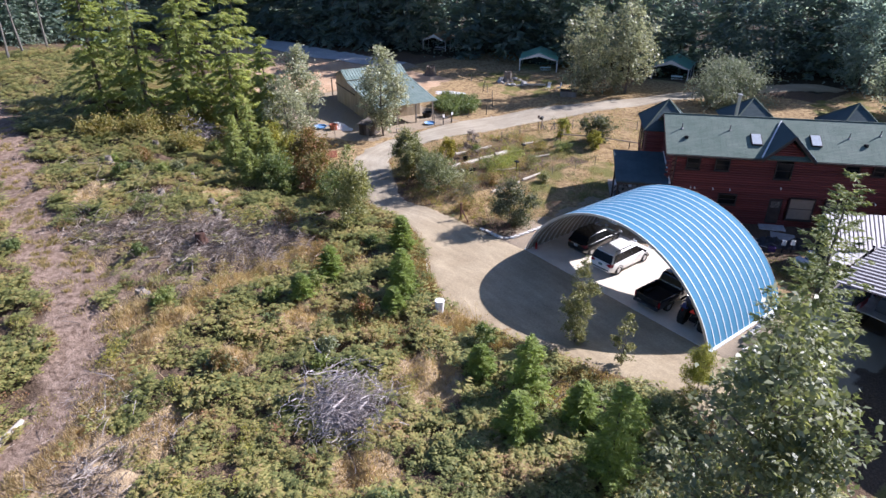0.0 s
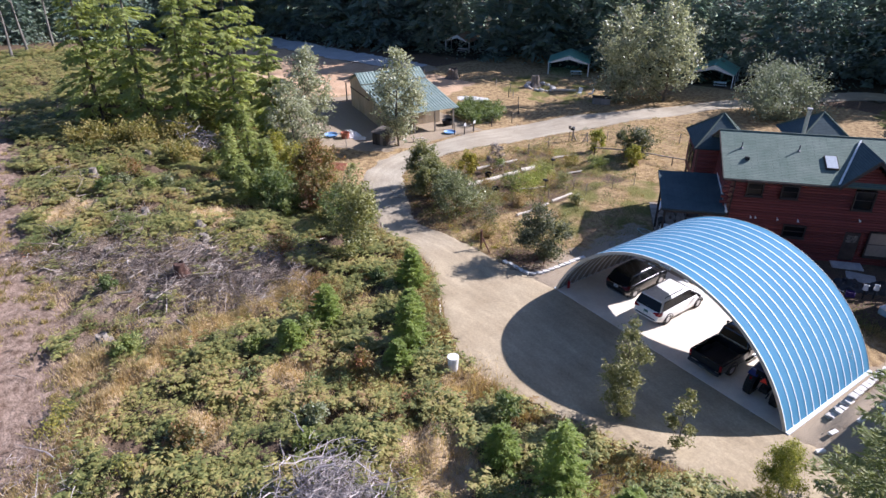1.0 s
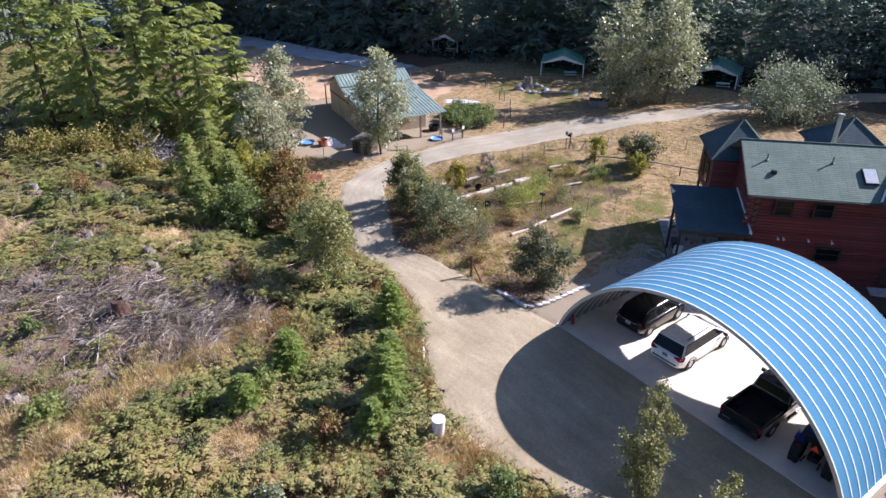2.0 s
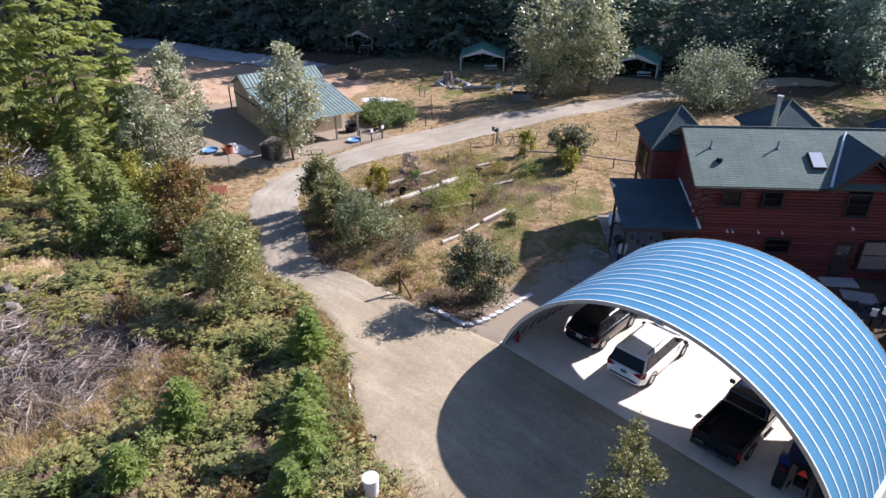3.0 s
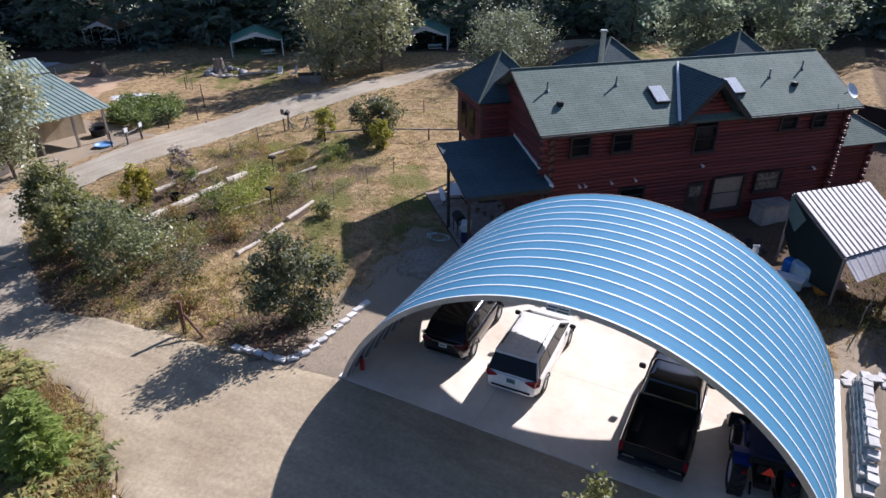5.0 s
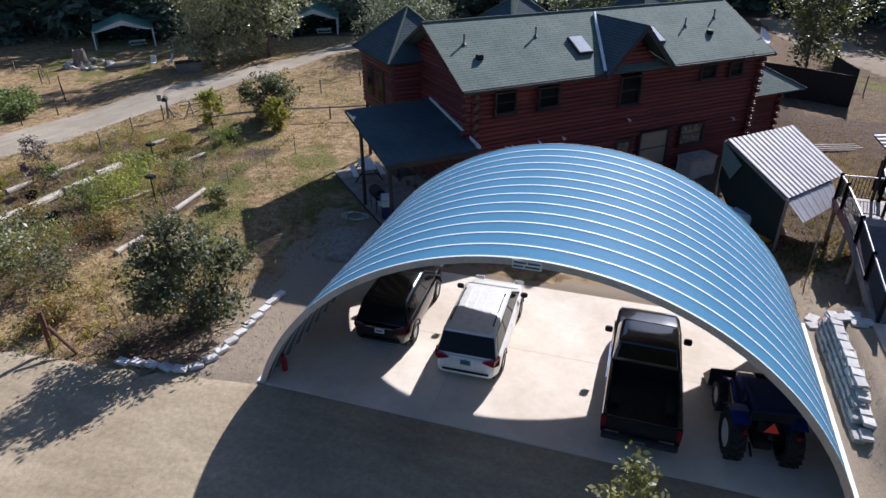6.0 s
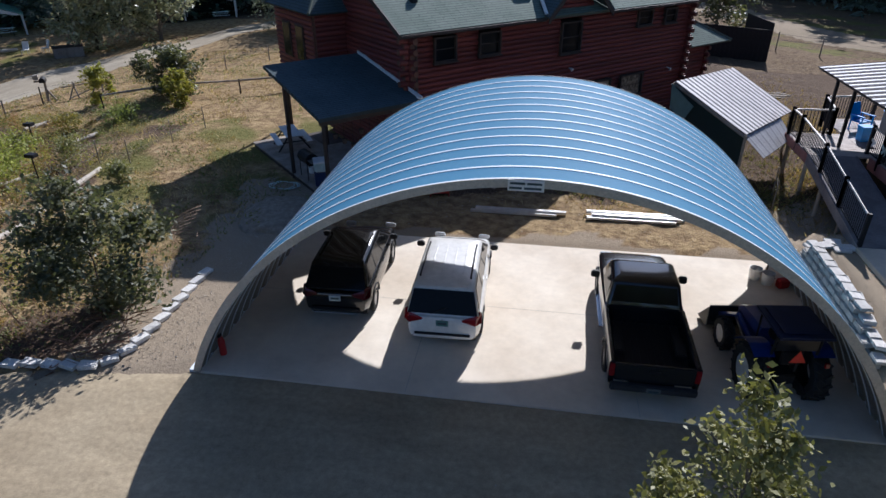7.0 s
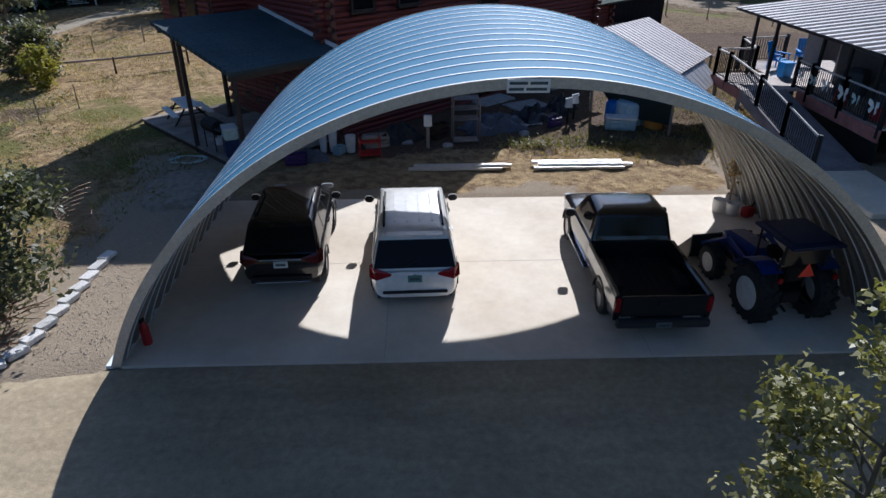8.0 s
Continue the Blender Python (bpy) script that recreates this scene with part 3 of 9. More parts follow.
def build_drive():
    """The gravel drive and the apron before the hut, one strip that follows the ground."""
    def resample(line, k):
        p = np.array(line, float)
        # smooth corner cutting
        for _ in range(2):
            q = np.empty((2 * len(p) - 2, 2))
            q[0::2], q[1::2] = p[:-1] * 0.75 + p[1:] * 0.25, p[:-1] * 0.25 + p[1:] * 0.75
            p = np.vstack([p[:1], q, p[-1:]])
        s = np.linspace(0, len(p) - 1, k)
        return np.stack([np.interp(s, np.arange(len(p)), p[:, i]) for i in (0, 1)], 1)

    k, w = 420, 22
    L, R = resample(ROAD_L, k), resample(ROAD_R, k)
    rng = np.random.default_rng(4)
    jag = np.convolve(rng.normal(0, 0.35, k + 8), np.ones(4) / 4, "same")[4:-4]
    side = unit(L - R)
    L = L + side * (jag[:, None] + 0.1)
    R2 = R - side * (np.roll(jag, 37)[:, None] * 0.6 * (np.abs(R[:, 1:]) > 0.2))
    f = np.linspace(0, 1, w)[None, :, None]
    P = R2[:, None] * (1 - f) + L[:, None] * f
    Z = ground_z(P[..., 0], P[..., 1]) + 0.03
    edge = np.minimum(f[..., 0], 1 - f[..., 0])
    Z = Z - 0.06 * (edge < 0.01)
    ruts = np.zeros_like(Z)
    for c in (0.3, 0.42, 0.58, 0.7):
        ruts -= 0.02 * np.exp(-((f[..., 0] - c) / 0.03) ** 2)
    Z += ruts
    near = (P[..., 1] > -0.4) & (np.abs(P[..., 0]) < 8.3)
    Z = np.where(near, -0.03, Z)
    V = np.concatenate([P, Z[..., None]], -1).reshape(-1, 3)
    idx = np.arange(k * w).reshape(k, w)
    quads = np.stack([idx[:-1, :-1], idx[:-1, 1:], idx[1:, 1:], idx[1:, :-1]], -1).reshape(-1, 4)
    me = bpy.data.meshes.new("driveway")
    me.from_pydata(V.tolist(), [], quads.tolist())
    me.polygons.foreach_set("use_smooth", np.ones(len(quads), bool))
    mid = (L + R) / 2
    run = np.concatenate([[0], np.cumsum(np.hypot(*np.diff(mid, axis=0).T))])
    wide = np.hypot(*(L - R).T)
    UV = np.stack([np.repeat(run[:, None], w, 1), f[..., 0] * wide[:, None]], -1).reshape(-1, 2)
    me.uv_layers.new(name="UVMap").data.foreach_set("uv", UV[quads.ravel()].astype(np.float32).ravel())
    mat = surface("compacted_gravel", (0.345, 0.272, 0.172), (0.46, 0.378, 0.25), 0.25, 7, 0.95, bump=0.35, spec=0.15, bump_dist=0.03)
    nt = mat.node_tree
    b = nt.nodes["Principled BSDF"]
    streak, grit = noise_tex(nt, 1.5, 5, 0.65, (0.16, 1, 1), "UV"), noise_tex(nt, 30, 2, 0.8)
    for tex, lo, hi in ((streak, 0.82, 1.13), (grit, 0.9, 1.08)):
        r = ramp(nt, ((0.3, (lo,) * 3), (0.7, (hi,) * 3)))
        nt.links.new(tex.outputs[0], r.inputs[0])
        old = b.inputs["Base Color"].links[0].from_socket
        nt.links.new(mixc(nt, 1.0, old, r.outputs[0], "MULTIPLY"), b.inputs["Base Color"])
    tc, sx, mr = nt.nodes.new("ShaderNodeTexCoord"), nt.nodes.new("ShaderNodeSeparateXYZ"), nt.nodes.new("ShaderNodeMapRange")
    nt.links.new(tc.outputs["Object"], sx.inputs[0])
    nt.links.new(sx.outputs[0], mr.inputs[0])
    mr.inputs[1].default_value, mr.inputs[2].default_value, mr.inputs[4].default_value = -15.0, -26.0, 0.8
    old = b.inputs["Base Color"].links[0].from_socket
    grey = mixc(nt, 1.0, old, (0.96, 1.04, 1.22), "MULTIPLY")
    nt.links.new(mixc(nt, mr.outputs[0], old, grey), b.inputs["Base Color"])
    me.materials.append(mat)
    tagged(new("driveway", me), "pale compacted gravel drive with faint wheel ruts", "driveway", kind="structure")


def build_far_road():
    p = np.array(FAR_ROAD, float)
    t = np.linspace(0, len(p) - 1, 90)
    c = np.stack([np.interp(t, np.arange(len(p)), p[:, i]) for i in (0, 1)], 1)
    d = unit(np.gradient(c, axis=0))
    side = np.stack([-d[:, 1], d[:, 0]], 1)
    rng = np.random.default_rng(5)
    cols = [c + side * (o + (rng.normal(0, 0.25, len(c))[:, None] if abs(o) > 2 else 0)) for o in (-3.2, -1.5, 0, 1.5, 3.2)]
    V = np.concatenate([np.concatenate([q, (ground_z(q[:, 0], q[:, 1]) + 0.12)[:, None]], 1)[:, None] for q in cols], 1)
    n, m = V.shape[:2]
    idx = np.arange(n * m).reshape(n, m)
    quads = np.stack([idx[:-1, 1:], idx[:-1, :-1], idx[1:, :-1], idx[1:, 1:]], -1).reshape(-1, 4)
    me = bpy.data.meshes.new("far_road")
    me.from_pydata(V.reshape(-1, 3).tolist(), [], quads.tolist())
    me.materials.append(surface("pale_grey_gravel", (0.42, 0.41, 0.4), (0.54, 0.53, 0.51), 0.4, 8, 0.95, bump=0.3, spec=0.15))
    tagged(new("far_road", me), "pale grey gravel road at the wood's edge", "road", kind="structure")


build_ground()
build_drive()
build_far_road()

# ---- the arched steel hut ----
HUT_W, HUT_H, HUT_D, PANELS = 8.02, 5.58, 8.3, 13
HUT_R = (HUT_W ** 2 + HUT_H ** 2) / (2 * HUT_H)


def arch(r_off, n=72):
    """Points of the hut's arc, from the left foot to the right one."""
    cz, r = HUT_H - HUT_R, HUT_R + r_off
    a0 = math.asin(min(1, (-cz) / r)) if cz < 0 else 0
    return [(-r * math.cos(a), cz + r * math.sin(a)) for a in (a0 + (math.pi - 2 * a0) * i / n for i in range(n + 1))]


def build_hut():
    hut = thing("quonset_hut", pose(0, 0, 0), "open-ended arched carport of ribbed galvanised steel", "carport")
    per, deep = HUT_D / PANELS, 0.085
    prof = [(0.0, 0.0), (0.06, 0.0), (0.16, -0.01), (0.5, -0.01), (per, 0.0)]
    outer = {d: arch(d) for d in sorted({p[1] for p in prof})}
    for k in range(PANELS):
        bm = bmesh.new()
        rows = []
        for y, d in prof:
            rows.append([bm.verts.new((x, y, z)) for x, z in outer[d]])
        for a, b in zip(rows, rows[1:]):
            for i in range(len(a) - 1):
                f = bm.faces.new((a[i], a[i + 1], b[i + 1], b[i]))
                f.smooth = True
        for e in bm.edges:
            if len(e.link_faces) == 2 and abs(e.verts[0].co.y - e.verts[1].co.y) < 1e-5:
                e.smooth = False
        if k == 0:
            shared = bm_mesh("panel", bm, M_STEEL_SKY)
            ob = part("panel", shared, None, hut, "ribbed galvanised steel arch panel, the sky's reflection put into its blue colour")
        else:
            bm.free()
            ob = part("panel", shared, None, hut)
        ob.location.y = k * per
        if k == 0:
            bi = bmesh.new()
            rows = [[bi.verts.new((x, y, z)) for x, z in arch(d)] for y, d in ((0.0, -0.05), (0.03, -0.05), (0.1, -0.14), (0.3, -0.15), (0.52, -0.14), (0.6, -0.05), (per, -0.05))]
            for a, b in zip(rows, rows[1:]):
                for i in range(len(a) - 1):
                    bi.faces.new((a[i], b[i], b[i + 1], a[i + 1])).smooth = True
            for e in bi.edges:
                if abs(e.verts[0].co.y - e.verts[1].co.y) < 1e-5:
                    e.smooth = False
            lining = bm_mesh("lining", bi, M_STEEL)
            bs = bmesh.new()
            r = [[bs.verts.new((x, y, z)) for x, z in arch(d)] for y, d in ((0.27, -0.152), (0.27, -0.172), (0.3, -0.172), (0.3, -0.152))]
            for a, b in zip(r, r[1:]):
                for i in range(len(a) - 1):
                    bs.faces.new((a[i], b[i], b[i + 1], a[i + 1]))
            seam = bm_mesh("inner_seam", bs, M_STEEL_EDGE)
        part("lining", lining, None, ob, "bare grey inner steel face" if k == 0 else "")
        part("inner_seam", seam, None, ob)
        # the bright overlap lip of each panel; crest sun glint is put into its colour
        if k == 0:
            bl = bmesh.new()
            o0, o1, o2 = arch(-0.005), arch(-0.002), arch(0.011)
            r = [[bl.verts.new((x, y, z)) for x, z in oo] for y, oo in ((-0.012, o0), (-0.004, o2), (0.058, o2), (0.066, o1))]
            for a, b in zip(r, r[1:]):
                for i in range(len(a) - 1):
                    bl.faces.new((a[i], a[i + 1], b[i + 1], b[i]))
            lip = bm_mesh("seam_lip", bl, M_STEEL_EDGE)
        ob2 = part("seam_lip", lip, None, hut, "seam lip with the sun's glint put into its pale colour" if k == 0 else "")
        ob2.location.y = k * per
    # end ribs
    for y in (-0.02, HUT_D):
        bm = bmesh.new()
        r = [[bm.verts.new((x, yy, z)) for x, z in arch(d)] for yy, d in ((y, 0.014), (y, -0.165), (y + 0.02, -0.165), (y + 0.02, 0.014))]
        r.append(r[0])
        for a, b in zip(r, r[1:]):
            for i in range(len(a) - 1):
                bm.faces.new((a[i], a[i + 1], b[i + 1], b[i]))
        part("end_rib", bm, M_STONE_RIB, hut, "pale grey flanged end rib")
    for s in (-1, 1):
        part("base_plate", box(s * 8.02 - 0.12, 0, -0.05, s * 8.02 + 0.16, HUT_D, 0.03), M_STEEL_EDGE, hut, "pale base channel")
    sign = thing("sign_board", pose(-0.2, -0.03, 5.46), "small white sign with dark lettering on the arch", "sign")
    part("board", box(-0.33, -0.02, -0.11, 0.36, 0.0, 0.11), M_WHITE, sign)
    for x0, x1, z in ((-0.29, 0.0, 0.045), (0.04, 0.32, 0.045), (-0.3, -0.06, -0.05), (-0.02, 0.31, -0.05)):
        part("print_bar", box(x0, -0.025, z - 0.022, x1, -0.021, z + 0.022), M_BAR, sign)


M_STONE_RIB = surface("dull_zinc_rib", (0.5, 0.45, 0.37), (0.6, 0.54, 0.45), 2, 20, 0.7, 0.0, 0.05)
M_SIGN = plain("pale_green_board", (0.55, 0.66, 0.6), 0.6)
build_hut()


def build_slab():
    slab = new("slab", bm_mesh("slab", box(-8.0, 0.0, -0.2, 8.0, 7.95, 0.0, 0.015), M_CONCRETE))
    tagged(slab, "pale concrete parking slab with faint saw joints", "slab", kind="structure")
    for x in (-2.7, 2.7):
        part("joint", box(x - 0.008, 0.02, 0.0005, x + 0.008, 7.93, 0.003), M_JOINT, slab)
    part("joint", box(-7.97, 3.96, 0.0005, 7.97, 3.976, 0.003), M_JOINT, slab)


M_JOINT = plain("dusty_joint", (0.58, 0.53, 0.45), 0.9)
build_slab()

# ---- vehicles (origin under the middle of the rear bumper, driving along +y) ----


def section(y, hw, zb, zt, tuck=0.9):
    d = zt - zb
    half = [(hw * 0.5, zb), (hw * 0.84, zb + 0.015), (hw * 0.95, zb + 0.08), (hw * 0.99, zb + d * 0.3), (hw, zb + d * 0.5), (hw * 0.99, zb + d * 0.72), (hw * (tuck + 0.06), zt - 0.07), (hw * (tuck + 0.01), zt - 0.025), (hw * (tuck - 0.08), zt), (hw * 0.4, zt + 0.012)]
    return [(x, y, z) for x, z in half] + [(-x, y, z) for x, z in half[::-1]]


def body_skin(stations, hw, tuck=0.9, n=34):
    """A skin through the stations (y, width, sill, top), smoothed between them."""
    st = np.array(stations)
    ys = np.linspace(st[0, 0], st[-1, 0], n)
    ys[1], ys[-2] = ys[0] * 0.8 + ys[1] * 0.2, ys[-1] * 0.8 + ys[-2] * 0.2
    cols = [np.interp(ys, st[:, 0], st[:, k]) for k in (1, 2, 3)]
    for k in range(3):
        c = cols[k].copy()
        c[2:-2] = (c[1:-3] + 2 * c[2:-2] + c[3:-1]) / 4
        cols[k] = c
    bm = loft([section(y, hw * a, b, c, tuck) for y, a, b, c in zip(ys, *cols)])
    return soften(bm, 40)


def soften(bm, deg):
    bm.normal_update()
    for f in bm.faces:
        f.smooth = True
    for e in bm.edges:
        e.smooth = len(e.link_faces) == 2 and e.calc_face_angle(0) < radians(deg)
    return bm


Q = 6


def ring(y0, y1, hw0, hw1, z0, z1, r):
    """A rounded oblong; hw0, z0 at the rear end, hw1, z1 at the front."""
    pts = []
    for cx, cy, a in ((1, 1, 0), (-1, 1, 90), (-1, -1, 180), (1, -1, 270)):
        for k in range(Q):
            t = radians(a + 90 * k / (Q - 1))
            yy = (y1 - r if cy > 0 else y0 + r) + r * math.sin(t)
            f = (yy - y0) / (y1 - y0)
            hw = hw0 + (hw1 - hw0) * f
            pts.append((cx * (hw - r) + r * math.cos(t), yy, z0 + (z1 - z0) * f))
    return pts


FRONT, LEFT, REAR, RIGHT = (Q - 1, Q), (2 * Q, 2 * Q - 1), (3 * Q - 1, 3 * Q), (4 * Q - 1, 0)


def wheel(parent, x, y, r, w, rim=None, lugs=0):
    wh = new("wheel")
    wh.parent = parent
    wh.matrix_basis = pose(x, y, r)
    prof = [(-w / 2, r * 0.6), (-w / 2, r * 0.9), (-w * 0.36, r), (w * 0.36, r), (w / 2, r * 0.9), (w / 2, r * 0.6)]
    n = 28
    secs = [[(px, pr * math.cos(6.28319 * i / n), pr * math.sin(6.28319 * i / n)) for i in range(n)] for px, pr in prof]
    bm = loft(secs, caps=False)
    if lugs:
        lug = bm_mesh("lug", box(0, -0.035, -0.04, w * 0.5, 0.035, 0.05), M_RUBBER)
        for i in range(lugs):
            for side in (-1, 1):
                turn = 6.28319 * (i + (0.5 if side > 0 else 0)) / lugs
                ob = part("lug", lug, None, wh)
                ob.matrix_basis = Matrix.Rotation(turn, 4, "X") @ Matrix.Translation((0, 0, r)) @ Matrix.Rotation(side * 0.6 + (0 if side > 0 else math.pi), 4, "Z")
    part("tyre", bm, M_RUBBER, wh)
    s = 1 if x > 0 else -1
    secs = [[(px * s, pr * math.cos(6.28319 * i / n), pr * math.sin(6.28319 * i / n)) for i in range(n)] for px, pr in ((w * 0.42, r * 0.62), (w * 0.3, r * 0.52), (w * 0.34, r * 0.2), (w * 0.4, r * 0.14), (w * 0.4, r * 0.01))]
    part("rim", loft(secs), rim or M_RIM, wh)
    return wh


def side_patch(rb, rt, i0, i1, f0, f1, lo, hi, out):
    """A pane on the flank between two rings of a cabin: between ring points i0 and i1, from f0 to f1 along and lo to hi up."""
    b0, b1, t0, t1 = (Vector(p) for p in (rb[i0], rb[i1], rt[i0], rt[i1]))
    pts = []
    for u, v in ((f0, lo), (f1, lo), (f1, hi), (f0, hi)):
        b, t = b0.lerp(b1, u), t0.lerp(t1, u)
        pts.append(b.lerp(t, v))
    nrm = (pts[1] - pts[0]).cross(pts[3] - pts[0]).normalized()
    mid = sum(pts, Vector()) / 4
    if nrm.dot(mid - Vector((0, (rb[0][1] + rb[2 * Q][1]) / 2, mid.z))) < 0:
        nrm = -nrm
    pts = [p + nrm * out for p in pts]
    bm = bmesh.new()
    vs = [bm.verts.new(p) for p in pts]
    low = [bm.verts.new(p - nrm * out * 2) for p in pts]
    bm.faces.new(vs)
    for i in range(4):
        bm.faces.new((vs[i], vs[(i + 1) % 4], low[(i + 1) % 4], low[i]))
    bmesh.ops.recalc_face_normals(bm, faces=bm.faces[:])
    return bm


def build_wagon(name, m, label, paint, L, W, belt, roof, hood, stations, cab, wheels, wr, rails=True, panes=3, lamp=None, plate=None):
    """A minivan or sport utility: body, cabin, panes, wheels and fittings."""
    car = thing(name, m, label, "car", "vehicles in the hut")
    hw = W / 2
    part("body", body_skin(stations, hw), paint, car)
    y0, y1, ty0, ty1 = cab
    rb = ring(y0, y1, hw * 0.93, hw * 0.9, belt, belt - 0.04, 0.12)
    rm = ring(y0 + (ty0 - y0) * 0.9, y1 + (ty1 - y1) * 0.9, hw * 0.8, hw * 0.78, roof - 0.1, roof - 0.1, 0.12)
    rt = ring(ty0, ty1, hw * 0.74, hw * 0.72, roof - 0.03, roof - 0.04, 0.14)
    rr = ring(ty0 + 0.12, ty1 - 0.15, hw * 0.64, hw * 0.62, roof, roof, 0.14)
    rq = ring(ty0 + 0.35, ty1 - 0.4, hw * 0.45, hw * 0.43, roof + 0.015, roof + 0.015, 0.14)
    part("cabin", soften(loft([rb, rm, rt, rr, rq]), 35), paint, car)
    # panes: 3-4 the front end, 11-12 the rear end, 15-0 and 7-8 the flanks
    part("windscreen", side_patch(rb, rm, *FRONT, -0.04, 1.04, 0.08, 1.0, 0.012), M_GLASS, car, "dark windscreen")
    part("rear_window", side_patch(rb, rm, *REAR, -0.06, 1.06, 0.06, 0.94, 0.012), M_GLASS, car, "dark rear window")
    for i0, i1 in (RIGHT, LEFT):
        part("window_band", side_patch(rb, rm, i0, i1, 0.02, 0.985, 0.06, 0.97, 0.006), M_BLACK, car, "black pillars between the side windows")
        for k in range(panes):
            a = 0.04 + k * 0.93 / panes
            part("side_window", side_patch(rb, rm, i0, i1, a, a + 0.93 / panes - 0.03, 0.1, 0.93, 0.01), M_GLASS, car, "dark side window")
    for s in (-1, 1):
        for wy in wheels:
            wheel(car, s * (hw - 0.12), wy, wr, 0.23)
            n = 16
            arch_pts = [[(s * (hw - off), wy + rad * math.cos(math.pi * i / n), wr + rad * math.sin(math.pi * i / n)) for i in range(n + 1)] for off, rad in ((-0.012, wr + 0.05), (-0.012, wr + 0.09), (0.2, wr + 0.09), (0.2, wr + 0.05))]
            part("wheel_arch", loft(arch_pts, closed=False), M_BLACK, car)
        part("tail_light", loft([[(s * (hw * f), y, z) for f, y, z in sec] for sec in (((0.52, -0.014, belt - 0.1), (0.86, -0.006, belt - 0.21), (1.008, 0.16, belt - 0.2)), ((0.5, -0.006, belt - 0.055), (0.88, 0.02, belt - 0.01), (1.0, 0.3, belt + 0.01)), ((0.7, 0.035, belt + 0.015), (0.86, 0.055, belt + 0.06), (0.93, 0.28, belt + 0.07)))], closed=False), lamp or M_REDLAMP, car, "red tail light")
        part("headlight", box(s * hw * 0.72 - 0.17, L - 0.16, hood - 0.22, s * hw * 0.72 + 0.17, L - 0.06, hood - 0.08, 0.03), M_CLEARLAMP, car)
        mir = part("mirror", box(s * (hw + 0.12) - 0.13, y1 - 0.62, belt + 0.0, s * (hw + 0.12) + 0.1, y1 - 0.48, belt + 0.17, 0.035), M_BLACK, car, "dark wing mirror")
        if rails:
            yy0, yy1 = ty0 + 0.35, ty1 - 0.45
            bm = rod((s * hw * 0.66, yy0, roof + 0.05), (s * hw * 0.66, yy1, roof + 0.05), 0.022, n=6)
            for q in (yy0, (yy0 + yy1) / 2, yy1):
                bm = rod((s * hw * 0.66, q, roof - 0.05), (s * hw * 0.66, q, roof + 0.05), 0.024, n=6, bm=bm)
            part("roof_rail", bm, M_BLACK, car, "dark roof rail")
        for q in (0.45, 0.66):
            part("door_handle", box(s * hw * 0.985 - 0.012, q * L - 0.1, belt - 0.14, s * hw * 0.985 + 0.02, q * L + 0.1, belt - 0.11), paint, car)
    pl = part("number_plate", box(-0.155, -0.03, 0.78, 0.155, -0.004, 0.94), plate or M_PLATE, car, "rear number plate")
    part("print_bar", box(-0.11, -0.034, 0.83, 0.11, -0.0305, 0.89), M_BAR, pl)
    part("bumper_strip", box(-hw * 0.72, -0.045, 0.5, hw * 0.72, 0.03, 0.56, 0.01), M_BLACK, car)
    part("badge", rod((0, -0.02, belt - 0.12), (0, 0.03, belt - 0.12), 0.055, n=12), M_CHROME, car)
    part("floor_pan", box(-hw * 0.85, 0.3, 0.2, hw * 0.85, L - 0.3, 0.3), M_BLACK, car)
    return car


M_GREENPLATE = plain("green_number_plate", (0.1, 0.22, 0.2), 0.5)
M_DARKLAMP = plain("dark_red_lamp_glass", (0.07, 0.006, 0.008), 0.15)
van_st = [(0.0, 0.8, 0.42, 0.95), (0.05, 0.92, 0.34, 1.02), (0.3, 0.985, 0.26, 1.06), (1.2, 1.0, 0.22, 1.06), (2.6, 1.0, 0.2, 1.04), (3.7, 0.99, 0.2, 1.02), (4.3, 0.97, 0.22, 0.98), (4.8, 0.92, 0.25, 0.86), (5.02, 0.78, 0.32, 0.72), (5.1, 0.6, 0.4, 0.6)]
van = build_wagon("minivan", pose(-2.08, 1.74, 0, 0, 0, 1.5), "white minivan with black roof rails, parked tail out", M_CAR_WHITE, 5.1, 1.97, 1.04, 1.76, 0.95, van_st, (0.06, 4.25, 0.42, 3.0), (1.0, 4.05), 0.34, plate=M_GREENPLATE)
suv_st = [(0.0, 0.8, 0.45, 0.9), (0.05, 0.93, 0.38, 1.02), (0.3, 0.985, 0.3, 1.08), (1.2, 1.0, 0.26, 1.06), (2.6, 1.0, 0.24, 1.04), (3.2, 0.99, 0.24, 1.02), (3.9, 0.96, 0.26, 0.97), (4.4, 0.9, 0.28, 0.86), (4.62, 0.76, 0.34, 0.74), (4.7, 0.58, 0.42, 0.62)]
suv = build_wagon("sport_utility_car", pose(-5.1, 2.45, 0, 0, 0, 2.5), "glossy black sport utility car, parked tail out", M_CAR_BLACK, 4.7, 1.86, 1.05, 1.69, 0.98, suv_st, (0.1, 3.75, 0.55, 2.65), (0.9, 3.6), 0.36, True, 3, M_DARKLAMP)


for x in (-0.42, -0.14, 0.14, 0.42):
    part("roof_rib", box(x - 0.018, 0.95, 1.755, x + 0.018, 2.45, 1.792, 0.006), M_CAR_WHITE, van)
part("spoiler", box(-0.62, 0.3, 1.7, 0.62, 0.52, 1.75, 0.02), M_CAR_WHITE, van)
part("wiper", rod((-0.3, 0.0, 1.12), (0.12, 0.09, 1.28), 0.012, n=5), M_BLACK, van)
part("trim_strip", box(-0.46, -0.03, 0.965, 0.46, 0.0, 0.995, 0.006), M_CHROME, suv, "chrome trim strip")
